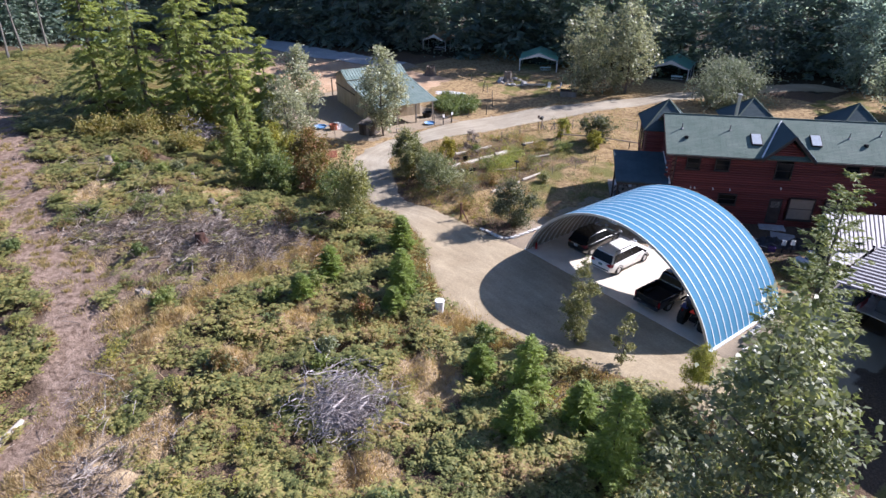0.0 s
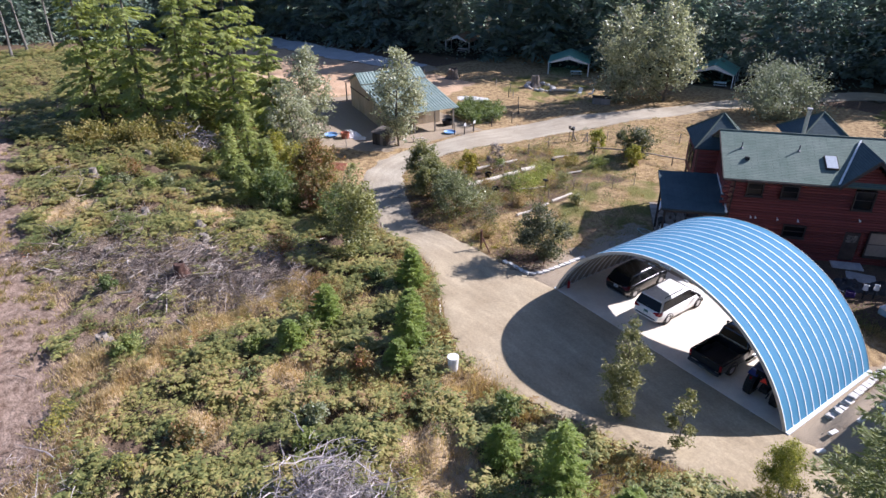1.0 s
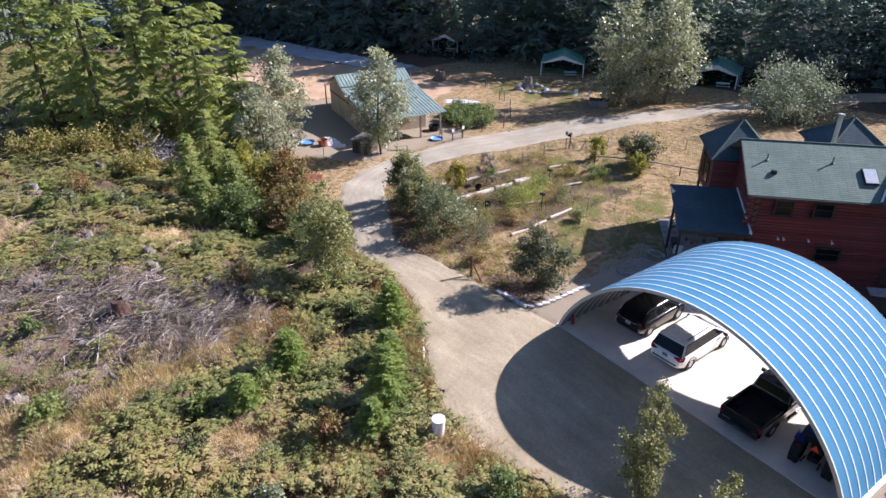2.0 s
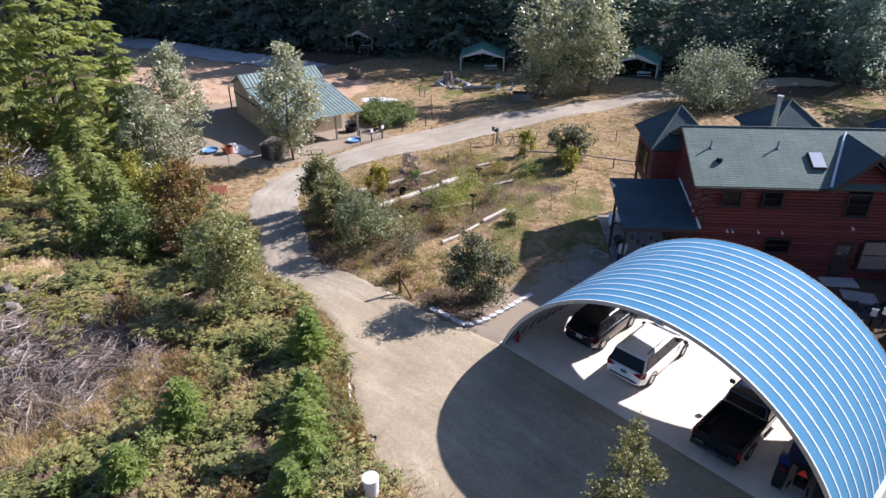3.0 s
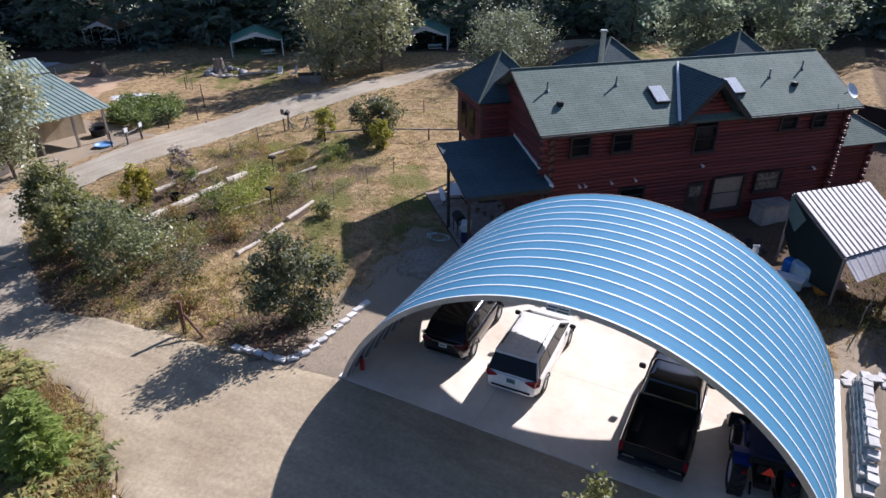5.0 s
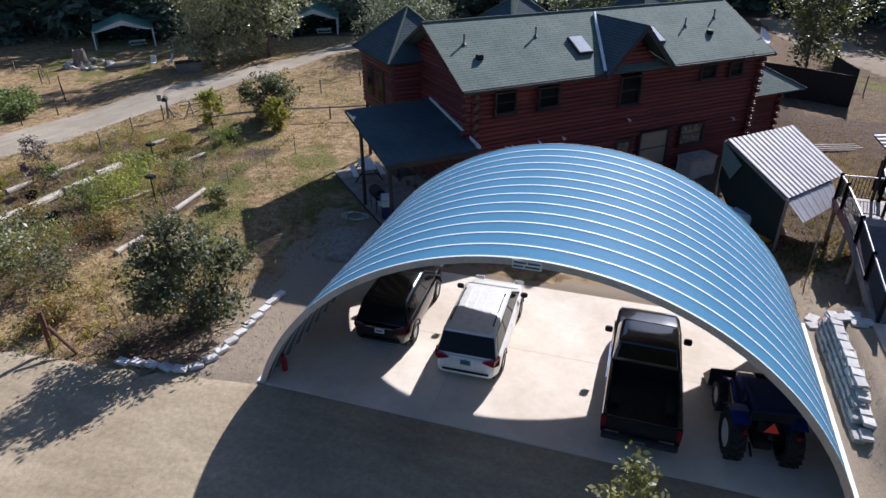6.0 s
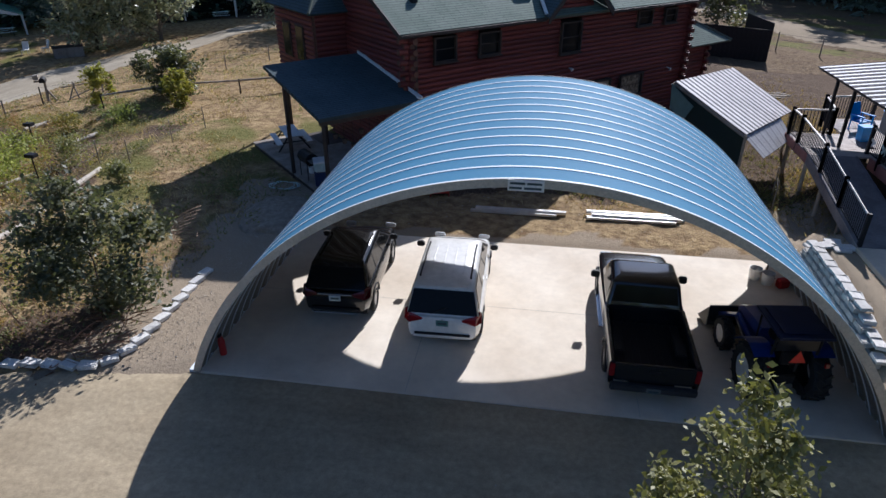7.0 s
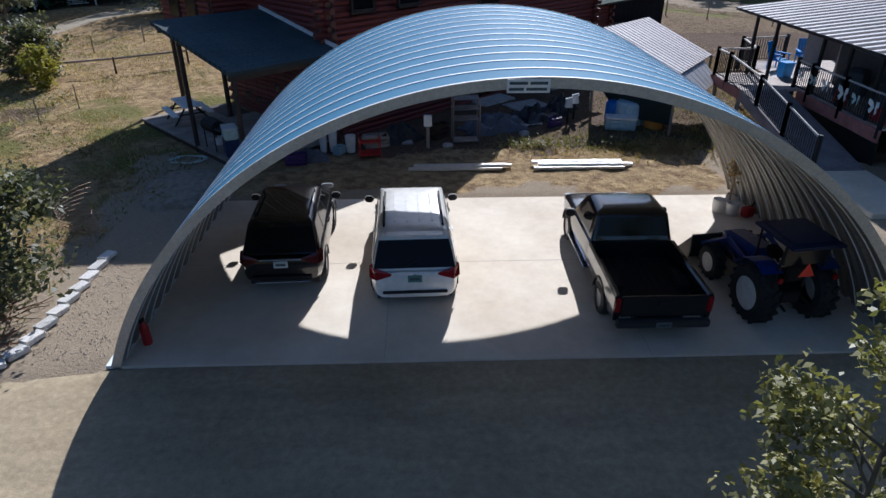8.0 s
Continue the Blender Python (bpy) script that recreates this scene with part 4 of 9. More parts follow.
part("trim_strip", box(-0.62, -0.06, 0.4, 0.62, -0.03, 0.43, 0.006), M_CHROME, suv)


def build_pickup(m):
    car = thing("pickup_truck", m, "dark grey pickup truck with an empty open bed", "pickup truck", "vehicles in the hut")
    hw, L = 1.01, 5.75
    st = [(2.35, 0.98, 0.42, 1.12), (2.5, 1.0, 0.36, 1.14), (3.6, 1.0, 0.34, 1.12), (4.2, 1.0, 0.36, 1.1), (4.9, 0.98, 0.38, 1.06), (5.4, 0.95, 0.4, 1.0), (5.62, 0.9, 0.46, 0.94), (5.7, 0.86, 0.5, 0.85)]
    part("body", body_skin(st, hw, 0.92), M_CAR_GREY, car)
    rb = ring(2.38, 4.3, hw * 0.94, hw * 0.92, 1.12, 1.08, 0.1)
    rm = ring(2.55, 3.75, hw * 0.83, hw * 0.8, 1.68, 1.68, 0.1)
    rt = ring(2.62, 3.66, hw * 0.76, hw * 0.74, 1.75, 1.75, 0.12)
    rr = ring(2.75, 3.55, hw * 0.64, hw * 0.62, 1.78, 1.78, 0.12)
    part("cabin", soften(loft([rb, rm, rt, rr]), 35), M_CAR_GREY, car)
    part("windscreen", side_patch(rb, rm, *FRONT, -0.04, 1.04, 0.08, 0.97, 0.012), M_GLASS, car, "dark windscreen")
    part("rear_window", side_patch(rb, rm, *REAR, 0.0, 1.0, 0.18, 0.94, 0.012), M_GLASS, car, "dark rear window")
    for i0, i1 in (RIGHT, LEFT):
        part("side_window", side_patch(rb, rm, i0, i1, 0.1, 0.78, 0.12, 0.93, 0.01), M_GLASS, car, "dark side window")
    # bed
    part("bed_floor", box(-hw * 0.86, 0.08, 0.62, hw * 0.86, 2.36, 0.68), M_BLACK, car, "worn black bed floor")
    for i in range(9):
        x = -0.7 + i * 0.175
        part("floor_rib", box(x - 0.03, 0.1, 0.681, x + 0.03, 2.3, 0.7), M_BLACK, car)
    for s in (-1, 1):
        secs = []
        for y in (0.06, 0.3, 1.2, 2.1, 2.36):
            secs.append([(s * x, y, z) for x, z in ((hw * 0.86, 0.5), (hw * 0.86, 1.08), (hw * 0.9, 1.12), (hw * 0.97, 1.12), (hw, 1.05), (hw, 0.75), (hw * 0.98, 0.5))])
        part("bed_side", loft(secs), M_CAR_GREY, car)
        for wy in (1.15, 4.65):
            wheel(car, s * (hw - 0.13), wy, 0.38, 0.26)
            n = 16
            pts = [[(s * (hw - off), wy + rad * math.cos(math.pi * i / n), 0.38 + rad * math.sin(math.pi * i / n)) for i in range(n + 1)] for off, rad in ((-0.015, 0.43), (-0.015, 0.48), (0.2, 0.48), (0.2, 0.43))]
            part("wheel_arch", loft(pts, closed=False), M_BLACK, car)
        part("tail_light", box(s * hw * 0.93 - 0.06, 0.0, 0.72, s * hw * 0.93 + 0.06, 0.07, 1.05, 0.015), M_REDLAMP, car, "red tail light")
        part("headlight", box(s * 0.72 - 0.17, 5.62, 0.72, s * 0.72 + 0.17, 5.72, 0.88, 0.02), M_CLEARLAMP, car)
        part("mirror", box(s * (hw + 0.14) - 0.13, 3.68, 1.12, s * (hw + 0.14) + 0.1, 3.8, 1.32, 0.03), M_BLACK, car, "black wing mirror")
        part("running_board", box(s * (hw - 0.02) - 0.07, 2.4, 0.36, s * (hw - 0.02) + 0.07, 4.2, 0.42, 0.01), M_CHROME, car)
        part("wheel_well", box(s * 0.72 - 0.12, 0.8, 0.68, s * 0.72 + 0.12, 1.55, 0.88, 0.03), M_BLACK, car)
    gate = part("tailgate", box(-hw * 0.86, 0.0, 0.62, hw * 0.86, 0.075, 1.1, 0.015), M_CAR_GREY, car)
    part("handle", box(-0.12, -0.02, 0.9, 0.12, 0.0, 0.97), M_BLACK, gate)
    part("front_panel", box(-hw * 0.86, 2.3, 0.6, hw * 0.86, 2.37, 1.12, 0.01), M_CAR_GREY, car)
    part("rear_bumper", box(-hw * 0.95, -0.14, 0.42, hw * 0.95, 0.02, 0.6, 0.03), M_BUMPER, car, "dull dark steel rear bumper")
    pl = part("number_plate", box(-0.155, -0.165, 0.45, 0.155, -0.142, 0.58), M_DIMPLATE, car, "rear number plate")
    part("print_bar", box(-0.11, -0.17, 0.49, 0.11, -0.166, 0.54), M_BAR, pl)
    part("frame", box(-0.5, 0.1, 0.34, 0.5, 5.5, 0.5), M_BLACK, car)
    return car


M_BUMPER = plain("dark_bumper_steel", (0.07, 0.07, 0.075), 0.45, 0.5)
M_DIMPLATE = plain("dusty_number_plate", (0.16, 0.17, 0.17), 0.6)
M_STEELDULL = plain("dull_bumper_steel", (0.2, 0.2, 0.21), 0.4, 0.7)
build_pickup(pose(2.95, 0.48, 0, 0, 0, -0.3))


def build_tractor(m):
    """Origin under the rear axle."""
    tr = thing("tractor", m, "blue compact tractor with a canopy and a front loader", "tractor", "vehicles in the hut")
    for s in (-1, 1):
        wheel(tr, s * 0.68, 0.0, 0.62, 0.4, M_WHITE, 18)
        wheel(tr, s * 0.62, 1.75, 0.4, 0.26, M_WHITE, 14)
        secs = [[(s * x, 0.78 * math.cos(a), 0.62 + 0.78 * math.sin(a)) for x in (0.42, 0.9)] for a in (radians(d) for d in range(30, 121, 15))]
        part("fender", loft(secs, closed=False), M_BLUE, tr, "blue rear fender")
        arm = rod((s * 0.48, 0.75, 0.95), (s * 0.5, 1.5, 1.15), 0.06, n=6)
        arm = rod((s * 0.5, 1.5, 1.15), (s * 0.5, 2.5, 0.5), 0.065, n=6, bm=arm)
        part("loader_arm", arm, M_BLUE, tr, "blue loader arm")
        part("cylinder", rod((s * 0.5, 0.9, 0.75), (s * 0.5, 1.6, 1.0), 0.035, n=8), M_CHROME, tr)
        part("canopy_post", rod((s * 0.5, -0.25, 0.9), (s * 0.5, -0.4, 2.03), 0.035, n=6), M_BLACK, tr)
        part("front_post", rod((s * 0.5, 0.45, 1.0), (s * 0.5, 0.48, 2.03), 0.025, n=6), M_BLACK, tr)
    secs = [[(x, y, z) for x, z in ((0.26 * k, 0.62), (0.28 * k, 1.0), (0.2 * k, 1.0 + h), (-0.2 * k, 1.0 + h), (-0.28 * k, 1.0), (-0.26 * k, 0.62))] for y, k, h in ((0.85, 1, 0.2), (1.4, 1, 0.18), (1.95, 0.95, 0.12), (2.15, 0.8, 0.02))]
    part("bonnet", loft(secs), M_BLUE, tr, "blue bonnet")
    part("chassis", box(-0.22, -0.3, 0.45, 0.22, 2.0, 0.72, 0.03), M_BLACK, tr)
    part("seat", join(box(-0.24, -0.2, 0.95, 0.24, 0.25, 1.05, 0.03), box(-0.24, -0.3, 1.0, 0.24, -0.18, 1.4, 0.03)), M_BLACK, tr, "black seat")
    part("steering_wheel", rod((0, 0.55, 1.25), (0, 0.53, 1.29), 0.19, n=16), M_BLACK, tr)
    part("canopy", join(box(-0.64, -0.72, 1.97, 0.58, 0.62, 2.03, 0.03), box(-0.5, -0.56, 2.02, 0.44, 0.46, 2.06, 0.02)), M_NAVY, tr, "dark navy plastic canopy")
    part("rear_window", box(-0.46, -0.36, 1.45, 0.46, -0.34, 2.05), M_SMOKE, tr)
    tri = bmesh.new()
    t = [(-0.18, -0.52, 1.25), (0.18, -0.52, 1.25), (0.0, -0.52, 1.56)]
    vs = [tri.verts.new(p) for p in t] + [tri.verts.new((x, y + 0.015, z)) for x, y, z in t]
    tri.faces.new(vs[:3])
    tri.faces.new(vs[:2:-1])
    for i in range(3):
        tri.faces.new((vs[i], vs[(i + 1) % 3], vs[3 + (i + 1) % 3], vs[3 + i]))
    bmesh.ops.recalc_face_normals(tri, faces=tri.faces[:])
    part("slow_vehicle_triangle", tri, M_ORANGE, tr, "bright orange-red warning triangle")
    part("bracket", box(-0.03, -0.51, 1.0, 0.03, -0.46, 1.5), M_BLACK, tr)
    secs = [[(x, y, z) for y, z in ((2.45, 0.75), (2.42, 0.3), (2.5, 0.12), (3.1, 0.08), (3.1, 0.1), (2.54, 0.16), (2.47, 0.32), (2.5, 0.76))] for x in (-0.8, 0.8)]
    part("loader_bucket", loft(secs), M_BUCKET, tr, "dull black loader bucket")
    for s in (-1, 1):
        part("bucket_cheek", loft([[(s * 0.8 + dx, y, z) for y, z in ((2.46, 0.74), (2.44, 0.2), (2.55, 0.1), (3.08, 0.09))] for dx in (-0.015, 0.015)]), M_BUCKET, tr)
        part("lower_link", rod((s * 0.3, -0.2, 0.55), (s * 0.34, -0.62, 0.5), 0.03, n=6), M_BLACK, tr)
        part("tail_light", box(s * 0.62 - 0.05, -0.62, 1.18, s * 0.62 + 0.05, -0.56, 1.3, 0.01), M_REDLAMP, tr)
    return tr


M_NAVY = plain("dark_navy_plastic", (0.014, 0.03, 0.1), 0.4)
M_SMOKE = plain("smoked_glass", (0.02, 0.022, 0.026), 0.15, 0.0, 0.0, 0.2)
M_BUCKET = plain("dull_black_steel", (0.03, 0.03, 0.03), 0.55)
build_tractor(pose(5.92, 1.42, 0, 0, 0, 7))

# ---- the log house (a runs along its long wall, b away from the hut) ----
HOUSE = pose(-5.14, 12.95, -0.1, 0, 0, 43.5)
EAVE, PITCH = 5.98, 0.524
house = thing("log_house", HOUSE, "two-storey red log house with a green-grey shingle roof", "house")


def roof_z(b):
    return EAVE + PITCH * min(b, 8.2 - b)


def hip(cx, cy, ha, hb, z0, z1, parent, mat=None):
    """A hipped cap: four shingled slopes with raised hip ridges."""
    top = (cx, cy, z1)
    cs = [(cx - ha, cy - hb, z0), (cx + ha, cy - hb, z0), (cx + ha, cy + hb, z0), (cx - ha, cy + hb, z0)]
    for i in range(4):
        p, q = cs[i], cs[(i + 1) % 4]
        ex = Vector(q) - Vector(p)
        ey = Vector(top) - (Vector(p) + Vector(q)) / 2
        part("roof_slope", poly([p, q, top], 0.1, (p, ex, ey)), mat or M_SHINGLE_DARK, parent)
    for c in cs:
        part("hip_cap", rod(Vector(c) + Vector((0, 0, 0.02)), Vector(top) + Vector((0, 0, 0.02)), 0.07, n=6), M_SHINGLE, parent)


def log_wall(p, q, z0, z1, holes=(), parent=None, r=0.115, ends=0.0, gable=None):
    """Courses of round logs from p to q (plan points), leaving the holes (s0, s1, z0, z1) free. gable: (peak s, peak z)."""
    p, q = Vector((*p, 0)), Vector((*q, 0))
    way = (q - p).normalized()
    full = (q - p).length
    step = 0.205
    n = int(math.ceil((max(z1, gable[1] if gable else z1) - z0) / step))
    for k in range(n):
        zc = z0 + (k + 0.5) * step
        more = ends and ends + (0.14 if k % 2 else -0.08)
        lo, hi = -more, full + more
        if gable and zc > z1:
            f = (zc - z1) / (gable[1] - z1)
            lo, hi = gable[0] * f, full - (full - gable[0]) * f
            if hi - lo < 0.3:
                continue
        elif zc > z1 + 0.05:
            continue
        spans = [(lo, hi)]
        for s0, s1, h0, h1 in holes:
            if h0 - 0.06 < zc < h1 + 0.06:
                spans = [t for a, b in spans for t in ((a, min(b, s0)), (max(a, s1), b)) if t[1] - t[0] > 0.05]
        for a, b in spans:
            ob = part("log", LOG_MESH, None, parent)
            rot = way.to_track_quat("X", "Z").to_matrix().to_4x4()
            ob.matrix_basis = Matrix.Translation(p + way * a + Vector((0, 0, zc))) @ rot @ Matrix.Diagonal((b - a, 1, 1, 1))


def log_mesh(r=0.115, n=10):
    secs = [[(x, r * math.cos(6.28319 * i / n), r * math.sin(6.28319 * i / n)) for i in range(n)] for x in (0, 1)]
    me = bm_mesh("log", loft(secs), M_LOG)
    me.materials.append(M_LOG_END)
    for f in me.polygons:
        if f.loop_total > 4:
            f.material_index = 1
        else:
            f.use_smooth = True
    return me


LOG_MESH = log_mesh()


def window_unit(a0, a1, z0, z1, b=0.42, parent=house, bright=None, cross=True, name="window"):
    """A window in the long wall: frame, panes and sill round a recessed glass."""
    w = new(name)
    w.parent = parent
    t = 0.07
    for f in ((a0, z0, a1, z0 + t), (a0, z1 - t, a1, z1), (a0, z0 + t, a0 + t, z1 - t), (a1 - t, z0 + t, a1, z1 - t)):
        part("frame", box(f[0], b - 0.16, f[1], f[2], b + 0.12, f[3]), M_DARKWOOD, w)
    part("pane", box(a0 + t, b - 0.02, z0 + t, a1 - t, b + 0.0, z1 - t), bright or M_GLASS, w)
    if cross:
        part("bar", box(a0 + t, b - 0.05, (z0 + z1) / 2 - 0.02, a1 - t, b - 0.021, (z0 + z1) / 2 + 0.02), M_DARKWOOD, w)
    part("sill", box(a0 - 0.05, b - 0.22, z0 - 0.05, a1 + 0.05, b + 0.05, z0), M_DARKWOOD, w)
    return w


def build_house():
    a0, a1, b0, b1 = 0.35, 17.6, 0.5, 7.7
    wins = [(1.4, 2.5, 4.65, 5.65), (3.65, 4.8, 4.65, 5.62), (8.3, 9.6, 4.2, 5.6), (13.4, 14.5, 4.95, 5.7), (15.45, 16.4, 4.9, 5.65), (4.4, 5.9, 1.7, 2.65), (8.5, 9.5, 0.35, 2.45), (10.0, 12.0, 0.7, 2.65), (12.7, 14.4, 1.5, 2.65)]
    holes = [(w[0] - a0, w[1] - a0, w[2], w[3]) for w in wins]
    log_wall((a0, b0), (a1, b0), 0.0, 5.85, holes, house, ends=0.35)
    log_wall((a0, b1), (a0, b0), 0.0, 5.9, (), house, ends=0.35, gable=(3.6, 7.9))
    log_wall((a1, b0), (a1, b1), 0.0, 5.9, (), house, ends=0.35, gable=(3.6, 7.9))
    log_wall((a1, b1), (a0, b1), 0.0, 5.85, (), house)
    # cross gable over the long wall
    log_wall((7.25, b0 - 0.06), (10.7, b0 - 0.06), 5.75, 5.8, (), house, gable=(1.725, 7.5))
    part("inner_wall", box(a0 + 0.1, b0 + 0.15, -0.1, a1 - 0.1, b1 - 0.1, 5.6), M_DARKWOOD, house)
    for i, w in enumerate(wins):
        bright = {7: M_CURTAIN, 8: M_STAINED}.get(i)
        if i == 6:
            d = new("door")
            d.parent = house
            part("leaf", box(w[0], 0.36, w[2], w[1], 0.42, w[3]), M_DARKWOOD, d, "dark door leaf")
            part("pane", box(w[0] + 0.15, 0.345, w[3] - 0.75, w[1] - 0.15, 0.36, w[3] - 0.2), M_STAINED, d)
            part("door_handle", rod((w[1] - 0.15, 0.3, 1.35), (w[1] - 0.15, 0.36, 1.35), 0.03), M_CHROME, d)
        else:
            window_unit(*w, bright=bright)
    for a in (2.08, 2.4, 3.85, 5.2, 9.06, 16.4):
        z = {9.06: 3.5, 16.4: 2.6}.get(a, 3.12)
        part("flood_light", join(rod((a, 0.4, z), (a, 0.24, z - 0.02), 0.03), rod((a, 0.27, z - 0.02), (a, 0.16, z - 0.07), 0.05, 0.075, n=10)), M_WHITE, house, "small white floodlight")
    part("downpipe", rod((0.55, 0.3, 0.1), (0.55, 0.3, 5.8), 0.05), M_DARKWOOD, house)
    # main roof: front slope left and right of the cross gable, back slope
    aL, aR, R = -0.35, 18.2, 4.1
    zr = roof_z(R)
    sl = math.hypot(1, PITCH)
    for pts in (((aL, -0.02, EAVE), (aR, -0.02, EAVE), (aR, R, zr), (aL, R, zr)), ((aR, 8.22, EAVE), (aL, 8.22, EAVE), (aL, R, zr), (aR, R, zr))):
        ex, ey = Vector(pts[1]) - Vector(pts[0]), Vector(pts[3]) - Vector(pts[0])
        part("roof_slope", poly(pts, 0.14, (pts[0], ex, ey)), M_SHINGLE, house, "green-grey shingled slope")
    part("ridge_cap", rod((aL, R, zr + 0.0), (aR, R, zr + 0.0), 0.07, n=6), M_SHINGLE, house)
    for a in (aL, aR):
        for y0, y1 in ((-0.02, R), (8.22, R)):
            part("barge_board", loft([[(a - 0.03, y, z - 0.2), (a + 0.03, y, z - 0.2), (a + 0.03, y, z + 0.01), (a - 0.03, y, z + 0.01)] for y, z in ((y0, EAVE), (y1, zr))]), M_DARKWOOD, house)
    part("gutter", box(aL, -0.13, EAVE - 0.16, 6.98, -0.03, EAVE - 0.04, 0.02), M_DARKWOOD, house)
    part("gutter", box(10.98, -0.13, EAVE - 0.16, aR, -0.03, EAVE - 0.04, 0.02), M_DARKWOOD, house)
    # cross gable roof
    g0, g1, gp, gz1 = 6.98, 10.96, 8.97, 7.92
    back = (gz1 - EAVE) / PITCH
    for side, edge in ((1, g0), (-1, g1)):
        pts = [(edge, -0.25, EAVE - 0.04), (gp, -0.25, gz1), (gp, back, gz1 + 0.02), (edge, 0.06, EAVE + 0.05)]
        if side > 0:
            pts = pts[::-1]
        ex = Vector((0, 1, 0))
        ey = Vector((gp - edge, 0, gz1 - EAVE))
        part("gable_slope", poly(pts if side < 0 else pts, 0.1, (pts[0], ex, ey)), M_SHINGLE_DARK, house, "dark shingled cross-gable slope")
        part("valley", rod((edge, -0.05, EAVE + 0.12), (gp, back, gz1 + 0.12), 0.085 if side > 0 else 0.06, n=6), M_FLASH if side > 0 else M_SHINGLE, house, "pale valley flashing" if side > 0 else "")
        part("barge_board", loft([[(x + dx, -0.27, z + dz) for dx, dz in ((0, -0.22), (0, 0.02))] + [(x + dx, -0.2, z + dz) for dx, dz in ((0, 0.02), (0, -0.22))] for x, z in ((edge, EAVE - 0.04), (gp, gz1))]), M_DARKWOOD, house)
    # skylights and vents
    rot = math.atan(PITCH)
    for a, b in ((6.75, 1.75), (11.3, 1.9)):
        sk = new("skylight")
        sk.parent = house
        sk.matrix_basis = Matrix.Translation((a, b, roof_z(b) + 0.02)) @ Matrix.Rotation(rot, 4, "X")
        part("curb", box(-0.42, -0.62, 0.0, 0.42, 0.62, 0.14, 0.02), M_DARKWOOD, sk)
        part("pane", box(-0.36, -0.56, 0.141, 0.36, 0.56, 0.155), M_SKYPANE, sk, "pale skylight pane")
    for a, b, tall in ((1.02, 2.6, 1), (4.82, 2.65, 1), (13.9, 2.4, 1), (16.3, 2.8, 1), (1.3, 1.65, 0), (15.0, 1.7, 0)):
        z = roof_z(b)
        if tall:
            part("vent_pipe", join(rod((a, b, z - 0.05), (a, b, z + 0.45), 0.045), rod((a, b, z), (a, b, z + 0.07), 0.13, 0.06)), M_STEELDULL, house)
        else:
            part("roof_vent", box(a - 0.14, b - 0.16, z - 0.04, a + 0.14, b + 0.14, z + 0.2, 0.03), M_BLACK, house)
    ch = part("flue", rod((6.25, 7.0, 5.8), (6.25, 7.0, 9.15), 0.15, n=12), M_FLUE, house, "tall pale metal flue")
    part("cap", join(rod((6.25, 7.0, 9.2), (6.25, 7.0, 9.3), 0.22, 0.2, n=12), rod((6.25, 7.0, 9.1), (6.25, 7.0, 9.2), 0.1, n=8)), M_FLUE, ch)
    dish = part("satellite_dish", dish_mesh(), M_WHITE, house, "white satellite dish")
    dish.matrix_basis = pose(17.4, 0.3, 6.75, 55, 0, 20)
    part("mast", rod((0, 0, -0.35), (0, 0, 0.0), 0.03), M_STEELDULL, dish)
    # corner tower and rear hips
    for cx, cy, ha, hb, z0, z1 in ((0.55, 7.9, 2.15, 2.55, 6.15, 8.3), (8.2, 9.6, 2.4, 2.8, 6.3, 8.35), (16.6, 8.6, 2.3, 2.6, 6.3, 8.5)):
        tower = new("tower")
        tower.parent = house
        hip(cx, cy, ha, hb, z0, z1, tower)
        wa, wb = ha - 0.4, hb - 0.4
        c = [(cx - wa, cy - wb), (cx + wa, cy - wb), (cx + wa, cy + wb), (cx - wa, cy + wb)]
        if cx < 1:
            for i in (0, 2, 3):
                log_wall(c[i], c[(i + 1) % 4], 3.3, z0 - 0.1, (), tower)
            part("core", box(cx - wa + 0.1, cy - wb + 0.1, 3.25, cx + wa - 0.1, cy + wb - 0.1, z0 - 0.1), M_DARKWOOD, tower)
            for px, py in (c[0], c[3]):
                part("post", rod((px + 0.1, py, -0.1), (px + 0.1, py, 3.3), 0.1, n=10), M_DARKWOOD, tower)
            part("beam", box(cx - wa, cy - wb, 3.1, cx - wa + 0.2, cy + wb, 3.3), M_DARKWOOD, tower)
            for b_0, b_1 in ((cy - 1.2, cy - 0.3), (cy + 0.3, cy + 1.2)):
                w = new("window")
                w.parent = house
                part("frame", box(cx - wa - 0.16, b_0, 3.9, cx - wa, b_1, 5.5, 0.01), M_DARKWOOD, w)
                part("pane", box(cx - wa - 0.175, b_0 + 0.08, 3.98, cx - wa - 0.16, b_1 - 0.08, 5.42), M_GLASS, w)
        else:
            part("core", box(cx - wa, cy - wb, -0.1, cx + wa, cy + wb, z0 - 0.06), M_LOG, tower)
    # low hipped wing at the far end
    log_wall((18.2, 2.1), (22.0, 2.1), 0.0, 3.0, (), house, ends=0.25)
    log_wall((22.0, 2.1), (22.0, 5.8), 0.0, 3.0, (), house, ends=0.25)
    part("inner_wall", box(17.7, 2.2, -0.1, 21.9, 5.7, 2.95), M_DARKWOOD, house)
    wing = new("wing_roof")
    wing.parent = house
    hip(20.9, 3.95, 2.75, 2.45, 3.1, 4.7, wing, M_SHINGLE)


def dish_mesh():
    secs = [[(r * math.cos(6.28319 * i / 20) * 1.1, r * math.sin(6.28319 * i / 20), z) for i in range(20)] for r, z in ((0.02, 0.0), (0.2, 0.02), (0.36, 0.07), (0.42, 0.11), (0.42, 0.09), (0.2, 0.0), (0.02, -0.02))]
    return loft(secs)


